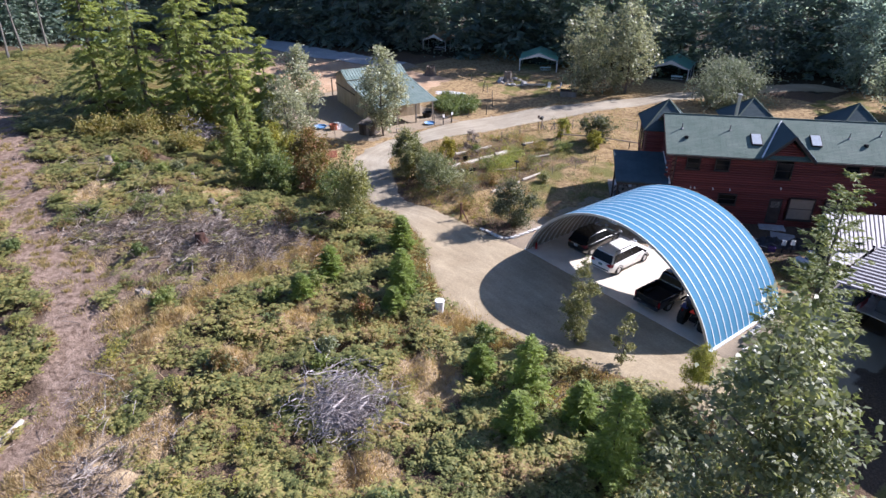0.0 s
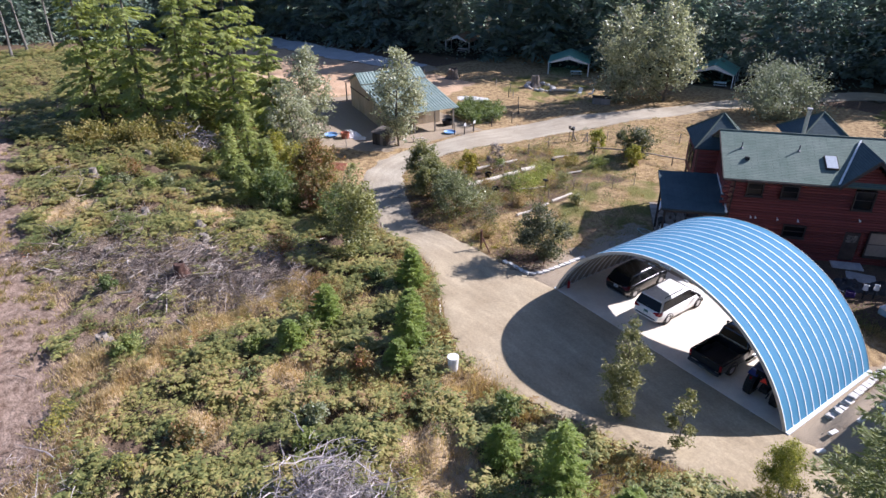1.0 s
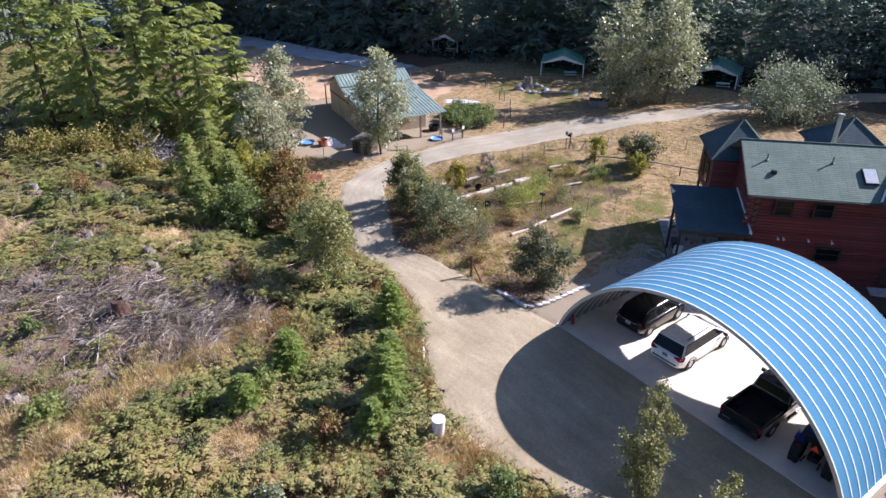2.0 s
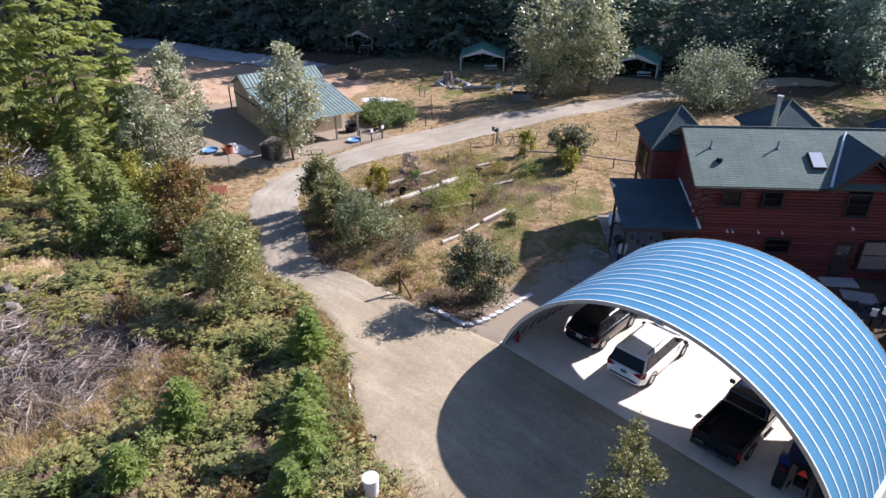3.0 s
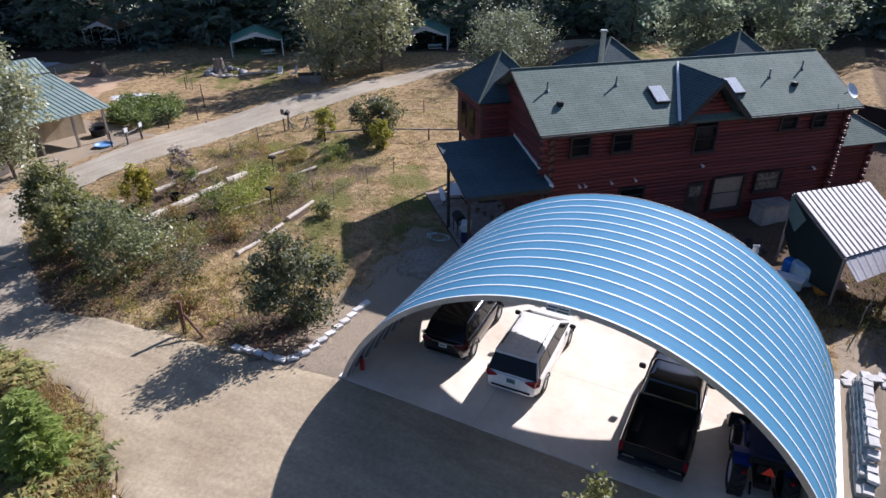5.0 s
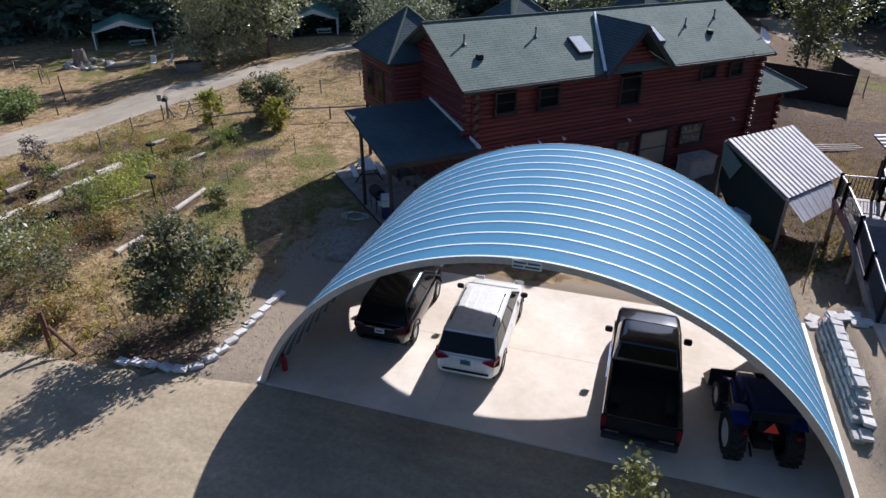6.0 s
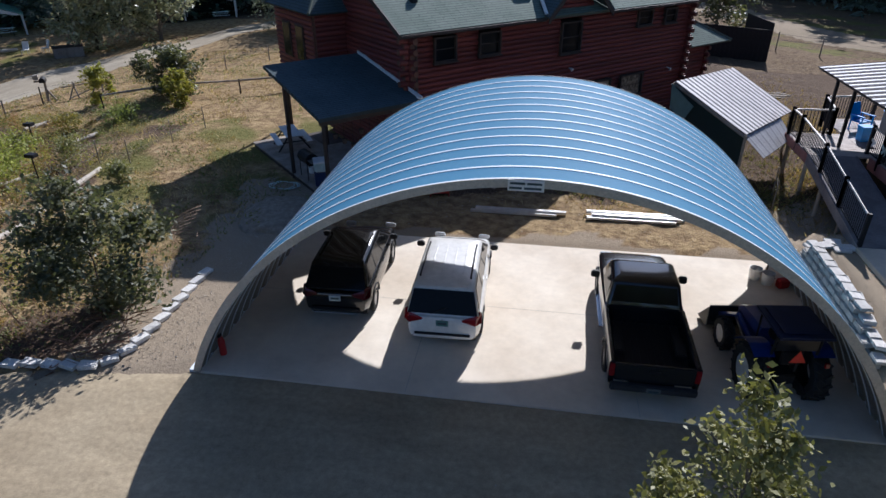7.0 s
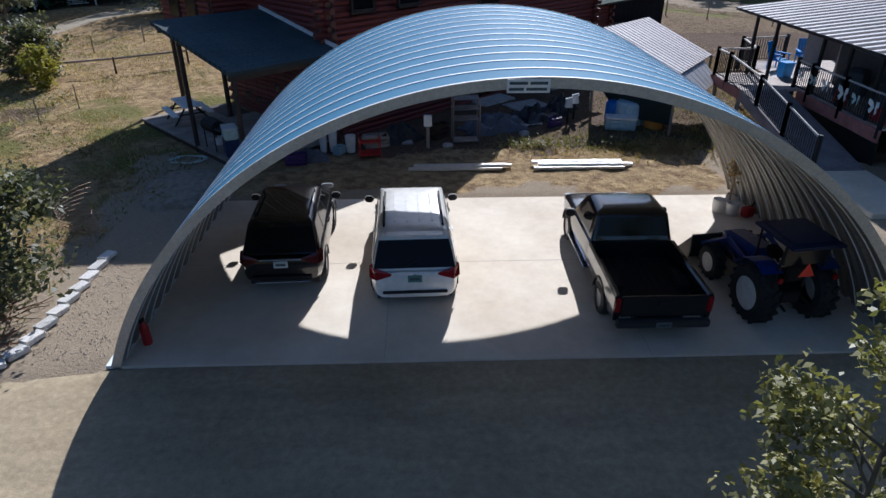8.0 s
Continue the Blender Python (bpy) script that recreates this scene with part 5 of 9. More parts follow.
M_CURTAIN = plain("pale_curtain_behind_glass", (0.3, 0.25, 0.2), 0.2)
M_STAINED = surface("leaded_glass", (0.03, 0.03, 0.03), (0.32, 0.28, 0.22), 9, 14, 0.2)
M_FLASH = plain("pale_flashing", (0.78, 0.78, 0.75), 0.5)
M_SKYPANE = plain("skylight_glass", (0.55, 0.58, 0.6), 0.12)
M_FLUE = plain("pale_flue_metal", (0.45, 0.42, 0.38), 0.45, 0.6)
build_house()


def build_porch():
    """The lean-to porch at the house's end, with its deck."""
    pr = thing("porch", HOUSE, "shingled lean-to porch on dark posts with a wooden deck", "porch")
    pts = [(-4.1, -0.55, 3.55), (0.2, -0.55, 3.55), (0.2, 4.6, 4.5), (-4.1, 4.6, 4.5)]
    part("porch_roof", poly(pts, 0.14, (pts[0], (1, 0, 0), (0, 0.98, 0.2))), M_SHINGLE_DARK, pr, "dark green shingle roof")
    part("flashing", box(0.14, -0.5, 3.6, 0.24, -0.3, 3.7), M_FLASH, pr)
    part("flashing", loft([[(0.2, y, z), (0.27, y, z), (0.27, y, z + 0.13), (0.2, y, z + 0.13)] for y, z in ((-0.55, 3.57), (4.6, 4.5))]), M_FLASH, pr, "pale roof flashing")
    for a, b, z in ((-3.85, -0.3, 3.45), (-3.85, 3.2, 4.12), (-0.2, -0.3, 3.45)):
        part("post", rod((a, b, 0), (a, b, z), 0.085, n=10), M_DARKWOOD, pr, "dark round post")
    for b, z in ((-0.3, 3.38), (4.3, 4.28)):
        part("beam", box(-4.0, b - 0.08, z - 0.16, 0.2, b + 0.08, z), M_DARKWOOD, pr)
    for i in range(29):
        b = 0.2 + i * 0.27
        part("deck_board", box(-3.9, b, 0.2, -0.05 if b < 5.4 else -1.3, b + 0.255, 0.26), M_GREYWOOD, pr)
    part("skirt", box(-3.88, 0.22, -0.2, -0.1, 7.9, 0.19), M_DARKWOOD, pr)


build_porch()

# ---- plants ----


def trunk_mesh(rng, h, r, limbs=6, spread=1.2, base=0.35, lean=0.05, bark=None):
    """A tapered, slightly bent trunk with limbs; returns the mesh and the limbs' ends."""
    bm = None
    pts, p = [], Vector((0, 0, -0.15))
    seg = 6
    for i in range(seg + 1):
        pts.append(p.copy())
        p = p + Vector((rng.normal(0, lean) * h / seg, rng.normal(0, lean) * h / seg, h * 0.92 / seg))
    for i in range(seg):
        bm = rod(pts[i], pts[i + 1], r * (1 - i / seg * 0.85), r * (1 - (i + 1) / seg * 0.85), 7, bm)
    ends = [pts[-1]]
    for k in range(limbs):
        f = base + (0.92 - base) * (k + rng.uniform(0, 0.7)) / limbs
        i = min(int(f * seg), seg - 1)
        a = rng.uniform(0, 6.283)
        s = pts[i].lerp(pts[i + 1], f * seg - i)
        out = spread * rng.uniform(0.65, 1.0) * (1.15 - f * 0.7)
        mid = s + Vector((math.cos(a) * out * 0.5, math.sin(a) * out * 0.5, out * 0.35))
        e = s + Vector((math.cos(a) * out, math.sin(a) * out, out * 0.85))
        bm = rod(s, mid, r * 0.38, r * 0.22, 5, bm)
        bm = rod(mid, e, r * 0.22, r * 0.08, 5, bm)
        ends += [e, mid.lerp(e, 0.5)]
    return bm_mesh("trunk", bm, bark or M_BARK), ends


def broadleaf(name, x, y, h, w, mat, label, seed, n=2600, leaf=0.16, limbs=9, base=0.25, trunk=0.09, clump=0.34, category="tree", airy=1.0, dz=0.0):
    """A tree or bush: trunk with limbs, crown of leaves in clumps round a few uneven lobes."""
    rng = np.random.default_rng(seed)
    n, leaf = int(n * 1.75), leaf * 1.3
    t = thing(name, pose(x, y, gz(x, y) + dz, 0, 0, rng.uniform(0, 360)), label, category)
    me, ends = trunk_mesh(rng, h * 0.97, trunk * h / 5, limbs, w * 0.5, base)
    part("trunk", me, None, t)
    lobes = int(7 + h * 0.9)
    u = (np.arange(lobes) + rng.uniform(0, 1, lobes)) / lobes
    prof = np.sin(np.clip(u * 0.8 + 0.16, 0, 1) * math.pi) ** 0.8
    lr = w * 0.5 * rng.uniform(0.26, 0.52, lobes) * (0.45 + 0.55 * prof)
    a = rng.uniform(0, 6.283) + np.arange(lobes) * 2.4 + rng.normal(0, 0.5, lobes)
    off = np.maximum(w * 0.5 * prof * rng.uniform(0.75, 1.12, lobes) - lr, 0)
    zc = h * base * 0.8 + (h - h * base * 0.8) * u - lr * 0.35 * (u > 0.6)
    c = np.stack([off * np.cos(a), off * np.sin(a), zc], 1)
    k = max(30, int(n / 22))
    which = rng.choice(lobes, k, p=lr ** 2 / np.sum(lr ** 2))
    d = unit(rng.normal(size=(k, 3)) + np.array([0, 0, 0.25]))
    cc = c[which] + d * (lr[which] * rng.uniform(0.35, 1.12, k))[:, None] * np.array([1, 1, 0.9])
    cc = np.vstack([cc, np.array([tuple(e) for e in ends])])
    pick = rng.integers(0, len(cc), n)
    size = clump * w * 0.17 * rng.uniform(0.4, 1.3, len(cc)) * airy + leaf * 0.35
    p = cc[pick] + rng.normal(0, 1, (n, 3)) * size[pick][:, None] * np.array([0.7, 0.7, 0.55])
    p[:, 2] = np.maximum(p[:, 2], 0.12)
    part("crown", soup("crown", leaves(rng, p, leaf, 0.55, 0.16), 4, mat), None, t)
    return t


def fir_quads(rng, h, w, n_whorl, per, sprays, size, base=0.08, droop=0.3):
    """Needle sprays set like feathers along the boughs, in open layers."""
    out = []
    for k in range(n_whorl):
        f = base + (1 - base) * (k + rng.uniform(0, 0.6)) / n_whorl
        a0 = rng.uniform(0, 6.283)
        for j in range(per):
            reach = w * 0.5 * ((1 - f) ** 0.7) * rng.uniform(0.6, 1.2) + 0.04 * w
            a = a0 + 6.283 * j / per + rng.normal(0, 0.3)
            m = max(5, int(sprays * (0.3 + 1.1 * (1 - f))))
            s = rng.uniform(0.08, 1.0, m) ** 0.75
            d = np.array([math.cos(a), math.sin(a), 0])
            sidew = np.array([-d[1], d[0], 0])
            lat = rng.uniform(-1, 1, m) * reach * 0.34 * np.minimum(s * 2.2, 1.12 - s)
            rise = rng.normal(0.1, 0.06) + 0.35 * f
            p = np.array([0, 0, f * h + rng.normal(0, 0.01) * h]) + d * (reach * s)[:, None] + sidew * lat[:, None]
            p[:, 2] += reach * (rise * s - droop * s ** 2) + rng.normal(0, 0.02, m) * reach - np.abs(lat) * 0.3
            t = d * rng.uniform(0.5, 1.0, m)[:, None] + sidew * (np.sign(lat) * rng.uniform(0.3, 1.0, m))[:, None]
            t[:, 2] += rng.uniform(-0.55, 0.1, m) + (0.3 - droop)
            t = unit(t)
            b = unit(np.cross(t, np.array([0, 0, 1.0]) + rng.normal(0, 0.45, (m, 3))))
            sz = (size * rng.uniform(0.5, 1.35, m))[:, None]
            out.append(np.stack([p - t * sz * 0.4, p - b * sz * 0.17, p + t * sz * 0.8, p + b * sz * 0.17], 1))
    return np.concatenate(out)


def fir(name, x, y, h, w, mat, label, seed, whorls=22, per=5, sprays=14, size=0.3, base=0.06, category="tree", droop=0.3):
    rng = np.random.default_rng(seed)
    t = thing(name, pose(x, y, gz(x, y), 0, 0, rng.uniform(0, 360)), label, category)
    me, _ = trunk_mesh(rng, h, 0.014 * h + 0.02, 0, 0, lean=0.008)
    part("trunk", me, None, t)
    part("crown", soup("crown", fir_quads(rng, h, w, whorls, per, sprays, size, base, droop), 4, mat), None, t)
    return t


def fern_tris(rng, xy, size):
    """Ferns: arching fronds with paired leaflets."""
    n = len(xy)
    fr, pin = 6, 5
    a = rng.uniform(0, 6.283, (n, 1)) + np.arange(fr) * 6.283 / fr + rng.normal(0, 0.25, (n, fr))
    L = size[:, None] * rng.uniform(0.65, 1.15, (n, fr))
    rise = rng.uniform(0.7, 1.5, (n, fr)) * L
    d = np.stack([np.cos(a), np.sin(a)], -1)
    s = (np.arange(pin) + 0.8) / pin
    px = d[:, :, None, :] * (L[:, :, None] * (s * 0.95))[..., None]
    pz = rise[:, :, None] * (s * 1.5 - s ** 2 * 1.05)
    base = np.concatenate([xy, ground_z(xy[:, 0], xy[:, 1])[:, None]], 1)
    P = np.concatenate([px, pz[..., None]], -1) + base[:, None, None, :]
    side = np.stack([-d[..., 1], d[..., 0]], -1)[:, :, None, :]
    w = (L[:, :, None] * 0.3 * np.sin(np.clip(1.12 - s, 0, 1) * 2.6))[..., None]
    hw = (L / pin * 0.5)[:, :, None, None]
    fwd = d[:, :, None, :] * hw
    tris = []
    for sg in (-1, 1):
        tip = P.copy()
        tip[..., :2] += sg * side * w + fwd * 0.9
        tip[..., 2] -= w[..., 0] * 0.25
        a1, a2 = P.copy(), P.copy()
        a1[..., :2] -= fwd
        a2[..., :2] += fwd
        tris.append(np.stack([a1, a2, tip], -2))
    return np.concatenate(tris, 2).reshape(-1, 3, 3)


def in_brush(x, y):
    """Where the rough brush grows on the cleared slope."""
    edge = np.interp(x, [p[0] for p in ROAD_L[13::-1]][::1], [p[1] for p in ROAD_L[13::-1]])
    edge = np.where(x < -33, -1.5 - 0.02 * (x + 33) * 0, edge)
    ok = (y < edge - 0.35) & (y > -48) & (x > -115) & (x < 26)
    ok &= track_distance(x, y, DIRT_TRACK) > 1.95 + 0.55 * np.sin(1.3 * x + 0.8 * y)
    ok &= (x + 0.4) ** 2 + (y + 20.2) ** 2 > 2.0
    for ox, oy, orad in OPENINGS:
        ok &= np.hypot(x - ox, (y - oy) * 1.3) > orad * (1 + 0.25 * np.sin(3 * x + 2 * y))
    return ok


def build_brush():
    rng = np.random.default_rng(11)
    wob = lambda x, y: np.sin(x * 0.8 + 1.3 * np.sin(y * 0.5)) * np.sin(y * 0.9 + 0.7) + 0.5 * np.sin(2.1 * x - 1.6 * y)
    n = 33000
    xy = np.stack([-64 + 86 * rng.uniform(0, 1, n) ** 0.75, rng.uniform(-38, -1.5, n)], 1)
    x, y = xy[:, 0], xy[:, 1]
    litter = slash_at(x, y) + 0.3 * wob(x, y)
    thin = inside(x, y, THIN)
    rust = track_distance(x, y, RUST_BAND)
    far = np.clip((-x - 20) / 30, 0, 1)
    keep = in_brush(x, y) & (rng.uniform(0, 1, n) < np.where(litter < 1, 0.07, np.where(thin, 0.3, 0.85))) & ((rust > 0.95 + 0.3 * wob(x, y)) | (rng.uniform(0, 1, n) < 0.1)) & (wob(x, y) + rng.normal(0, 0.25, n) > -0.52)
    xy = xy[keep]
    clump = 0.72 + 0.3 * np.clip(wob(0.9 * xy[:, 0] + 3, 0.9 * xy[:, 1] - 1), -0.6, 1.2)
    size = rng.uniform(0.4, 1.0, len(xy)) * clump * np.where(thin[keep], 0.7, 1.0) * (1 + 0.25 * np.clip((-xy[:, 0] - 20) / 30, 0, 1))
    far = np.stack([rng.uniform(-112, -60, 3600), rng.uniform(-46, -3, 3600)], 1)
    far = far[in_brush(far[:, 0], far[:, 1]) & ((far[:, 0] < -70) | (far[:, 1] < -20))]
    xy, size = np.vstack([xy, far]), np.concatenate([size, rng.uniform(0.8, 1.4, len(far))])
    tagged(new("fern_brush", soup("fern_brush", fern_tris(rng, xy, size), 3, M_FERN)), "green and yellowing bracken over the cleared slope", "ferns", kind="stuff")
    # brambles and salal in mounds
    def mounds(m, r0, r1, per, leaf, mat, name, label, cat, seed, tall=0.9):
        rng = np.random.default_rng(seed)
        c = np.stack([-60 + 82 * rng.uniform(0, 1, m) ** 0.8, rng.uniform(-38, -2, m)], 1)
        litter = slash_at(c[:, 0], c[:, 1]) + inside(c[:, 0], c[:, 1], THIN) * -2.0
        c = c[in_brush(c[:, 0], c[:, 1]) & (litter > 1) & (track_distance(c[:, 0], c[:, 1], RUST_BAND) > 1.3)]
        rad = rng.uniform(r0, r1, len(c))
        d = unit(rng.normal(size=(len(c), per, 3)))
        d[..., 2] = np.abs(d[..., 2])
        lump = 1 + 0.25 * np.sin(d[..., 0] * 7 + c[:, :1]) * np.sin(d[..., 1] * 6 + c[:, 1:])
        P = d * (rad[:, None] * rng.uniform(0.5, 1.05, (len(c), per)) * lump)[..., None]
        P[..., 2] *= tall * rng.uniform(0.7, 1.3, (len(c), 1))
        P[..., 0] += c[:, :1]
        P[..., 1] += c[:, 1:]
        P = P.reshape(-1, 3)
        P[:, 2] += ground_z(P[:, 0], P[:, 1])
        tagged(new(name, soup(name, leaves(rng, P, leaf, 0.6, 0.5), 4, mat)), label, cat, kind="stuff")

    mounds(420, 0.3, 0.8, 120, 0.12, M_BRAMBLE, "bramble_brush", "dark green bramble mounds among the ferns", "brambles", 14)
    mounds(80, 0.5, 1.1, 330, 0.12, M_GREEN, "salal_brush", "rounded green shrubs in the cleared brush", "shrubs", 15, 1.1)
    mounds(120, 0.4, 0.9, 200, 0.12, M_YELLOW, "yellow_brush", "yellowing shrubs in the cleared brush", "shrubs", 16)
    mounds(120, 0.4, 0.9, 200, 0.12, M_RED, "reddish_brush", "reddish-brown shrubs in the cleared brush", "shrubs", 17)
    rw = np.random.default_rng(20)
    c = np.vstack([along(rw, DIRT_TRACK[1:], 170, 1.3), np.stack([rw.uniform(-31, -14, 260), rw.uniform(-29, -12, 260)], 1)])
    c = c[(track_distance(c[:, 0], c[:, 1], DIRT_TRACK) < 2.2) | (slash_at(c[:, 0], c[:, 1]) < 1.3) | inside(c[:, 0], c[:, 1], THIN)]
    c = c[rw.uniform(0, 1, len(c)) < 0.7]
    P = (c[:, None, :] + rw.normal(0, 1, (len(c), 70, 2)) * rw.uniform(0.1, 0.35, (len(c), 1, 1))).reshape(-1, 2)
    tagged(new("track_weeds", soup("track_weeds", blades(rw, P, 0.28, 0.14, 0.02), 3, M_GOLD_GRASS)), "tufts of yellowing grass on the dirt track", "dry grass", kind="stuff")
    # the scrub goes on, thinner and coarser, away from the clearing's middle
    r2 = np.random.default_rng(18)
    for nm, mat, m, lab in (("outer_scrub", M_BRAMBLE, 560, "green scrub round the clearing"), ("outer_bracken", M_FERN, 620, "yellowing bracken round the clearing")):
        c = np.stack([r2.uniform(-60, 85, m * 3), r2.uniform(-95, 2, m * 3)], 1)
        c = c[((c[:, 0] > 21 + 2 * np.sin(c[:, 1] * 0.5)) | (c[:, 1] < -36)) & ~((c[:, 0] < 27) & (c[:, 1] > -8))][:m]
        rad = r2.uniform(0.7, 2.0, len(c))
        d = unit(r2.normal(size=(len(c), 55, 3)))
        P = d * (rad[:, None] * r2.uniform(0.4, 1.1, (len(c), 55)))[..., None]
        P[..., 2] = np.abs(P[..., 2]) * 0.7
        P[..., 0] += c[:, :1]
        P[..., 1] += c[:, 1:]
        P = P.reshape(-1, 3)
        P[:, 2] += ground_z(P[:, 0], P[:, 1])
        tagged(new(nm, soup(nm, leaves(r2, P, 0.42, 0.6, 0.4), 4, mat)), lab, "scrub", kind="stuff")
    xy = np.stack([-60 + 82 * rng.uniform(0, 1, 60000) ** 0.8, rng.uniform(-38, -2, 60000)], 1)
    pick = in_brush(xy[:, 0], xy[:, 1]) & (np.sin(xy[:, 0] * 0.7 + 2 * np.sin(xy[:, 1] * 0.4)) * np.sin(xy[:, 1] * 0.8 + 2) > 0.35)
    xy = xy[pick]
    tagged(new("brush_straw", soup("brush_straw", blades(rng, xy, 0.55, 0.2, 0.02), 3, M_RUST)), "brown dead grass between the ferns", "dry grass", kind="stuff")


def blades(rng, xy, h, spread, width, z=None):
    n = len(xy)
    g = ground_z(xy[:, 0], xy[:, 1]) if z is None else z
    a = rng.uniform(0, 6.283, n)
    s = np.stack([np.cos(a), np.sin(a), np.zeros(n)], 1) * width
    base = np.concatenate([xy, g[:, None]], 1)
    tip = base + np.stack([rng.normal(0, spread, n), rng.normal(0, spread, n), h * rng.uniform(0.5, 1.2, n)], 1)
    return np.stack([base - s, base + s, tip], 1)


def along(rng, line, n, width):
    p = np.array(line, float)
    seg = np.hypot(*np.diff(p, axis=0).T)
    s = rng.uniform(0, seg.sum(), n)
    cum = np.concatenate([[0], np.cumsum(seg)])
    xy = np.stack([np.interp(s, cum, p[:, i]) for i in (0, 1)], 1)
    return xy + rng.normal(0, width, (n, 2))


def build_grass():
    rng = np.random.default_rng(12)
    xy = np.vstack([along(rng, RUST_BAND, 13000, 0.5)] + [rng.normal((ox, oy), orad * 0.55, (1300, 2)) for ox, oy, orad in OPENINGS[:3] + OPENINGS[4:]])
    tagged(new("orange_grass", soup("orange_grass", blades(rng, xy, 0.4, 0.14, 0.02), 3, M_RUST)), "orange-brown dead grass along the dirt track", "dry grass", kind="stuff")
    def field(n, h, spread, width, mat, name, label, seed, thr, freq):
        r = np.random.default_rng(seed)
        xy = np.stack([r.uniform(-40, -8.5, n), r.uniform(-2.5, 40, n)], 1)
        x, y = xy[:, 0], xy[:, 1]
        dens = np.sin(x * freq + 2 * np.sin(y * 0.6 + seed)) * np.sin(y * freq * 1.1 + 1 + seed) + 0.5 * np.sin(2.3 * freq * x + 1.9 * freq * y)
        ha, hb = (x + 5.14) * 0.725 + (y - 12.95) * 0.688, -(x + 5.14) * 0.688 + (y - 12.95) * 0.725
        keep = ~inside(x, y, road_ring()) & (dens + r.normal(0, 0.3, n) > thr) & ((ha < -4.2) | (hb > 12)) & ~((x > -10.6) & (y < 8))
        tagged(new(name, soup(name, blades(r, xy[keep], h, spread, width), 3, mat)), label, "grass", kind="stuff")

    field(70000, 0.09, 0.09, 0.024, M_STRAW, "straw_grass", "straw-coloured dry grass round the garden beds", 12, -0.1, 0.7)
    field(42000, 0.12, 0.1, 0.024, M_GREEN, "green_grass", "green weeds in the dry lawn", 13, 0.35, 0.55)
    field(16000, 0.26, 0.14, 0.022, M_RUST, "brown_weeds", "tall brown weeds round the garden", 15, 0.55, 0.9)
    r = np.random.default_rng(19)
    m = 220
    c = np.stack([r.uniform(-34, -9, m), r.uniform(-1.5, 30, m)], 1)
    ha = (c[:, 0] + 5.14) * 0.725 + (c[:, 1] - 12.95) * 0.688
    c = c[~inside(c[:, 0], c[:, 1], road_ring()) & (ha < -4.5) & ~((c[:, 0] > -10.8) & (c[:, 1] < 8))]
    P = c[:, None, :] + r.normal(0, 0.22, (len(c), 60, 2))
    P = P.reshape(-1, 2)
    P = np.concatenate([P, (ground_z(P[:, 0], P[:, 1]) + np.abs(r.normal(0.15, 0.14, len(P))))[:, None]], 1)
    tagged(new("low_weeds", soup("low_weeds", leaves(r, P, 0.1), 4, M_BRAMBLE)), "low leafy weeds in the dry grass", "weeds", kind="stuff")
    for nm, mat, m, seed, lab in (("garden_weeds", M_WILLOW, 120, 31, "grey-green weeds between the garden beds"), ("yellow_weeds", M_YELLOW, 120, 32, "yellowing weeds between the garden beds"), ("dead_weeds", M_RED, 170, 33, "reddish dead weeds between the garden beds"), ("bare_stalks", M_STRAW, 120, 34, "straw-coloured stalks between the garden beds")):
        r = np.random.default_rng(seed)
        c = np.stack([r.uniform(-33, -13, m), r.uniform(-1.5, 21, m)], 1)
        ha = (c[:, 0] + 5.14) * 0.725 + (c[:, 1] - 12.95) * 0.688
        c = c[~inside(c[:, 0], c[:, 1], road_ring()) & (ha < -6.0 - 3.5 * (c[:, 1] > 8)) & ((c[:, 0] < -19.5) | (c[:, 1] < 4) | (r.uniform(0, 1, len(c)) < 0.2))]
        big = r.uniform(0.12, 0.42, len(c))
        P = c[:, None, :] + r.normal(0, 0.8, (len(c), 90, 2)) * big[:, None, None]
        Zc = np.abs(r.normal(0, 1, (len(c), 90))) * big[:, None] * r.uniform(0.7, 1.6, (len(c), 1)) + 0.03
        P = np.concatenate([P, Zc[..., None]], 2).reshape(-1, 3)
        P[:, 2] += ground_z(P[:, 0], P[:, 1])
        tagged(new(nm, soup(nm, leaves(r, P, 0.1, 0.4, 0.0), 4, mat)), lab, "weeds", kind="stuff")
    xy = np.vstack([along(rng, [(-7, -9.6), (-9.5, -9.0), (-12.5, -7.6), (-15.5, -6.2), (-19, -5.6), (-24, -6)], 7000, 0.45), along(rng, [(-3.3, -10.2), (0, -9.5), (4, -8.3), (7.5, -6.9)], 4000, 0.5), rng.normal((-6.5, -15.0), (1.8, 0.9), (3000, 2)), rng.normal((-16, -13), (1.5, 1.5), (2500, 2))])
    xy = xy[~inside(xy[:, 0], xy[:, 1], road_ring())]
    tagged(new("verge_grass", soup("verge_grass", blades(rng, xy, 0.5, 0.18, 0.022), 3, M_STRAW)), "tall brown dead weeds on the drive's verge", "dry grass", kind="stuff")
    # yard and right-hand weeds
    xy = np.vstack([rng.normal((6.3, 13.2), (1.7, 0.9), (900, 2)), rng.normal((10, 17.5), (2.5, 3.0), (1500, 2)), rng.normal((3.0, 13.2), (1.5, 0.6), (420, 2))])
    tagged(new("yard_weeds", soup("yard_weeds", blades(rng, xy, 0.16, 0.12, 0.026), 3, M_YARDGREEN)), "low yellow-green weeds in the yard behind the carport", "weeds", kind="stuff")
    xy = np.vstack([rng.normal((7.4, 12.4), (0.7, 0.4), (900, 2)), rng.normal((5.0, 11.6), (2.6, 0.5), (500, 2)), rng.normal((10.5, 11.5), (1.2, 1.5), (600, 2)), rng.normal((12.5, 23), (1.8, 3.5), (3500, 2)), rng.normal((10.6, 14.0), (0.9, 1.2), (900, 2))])
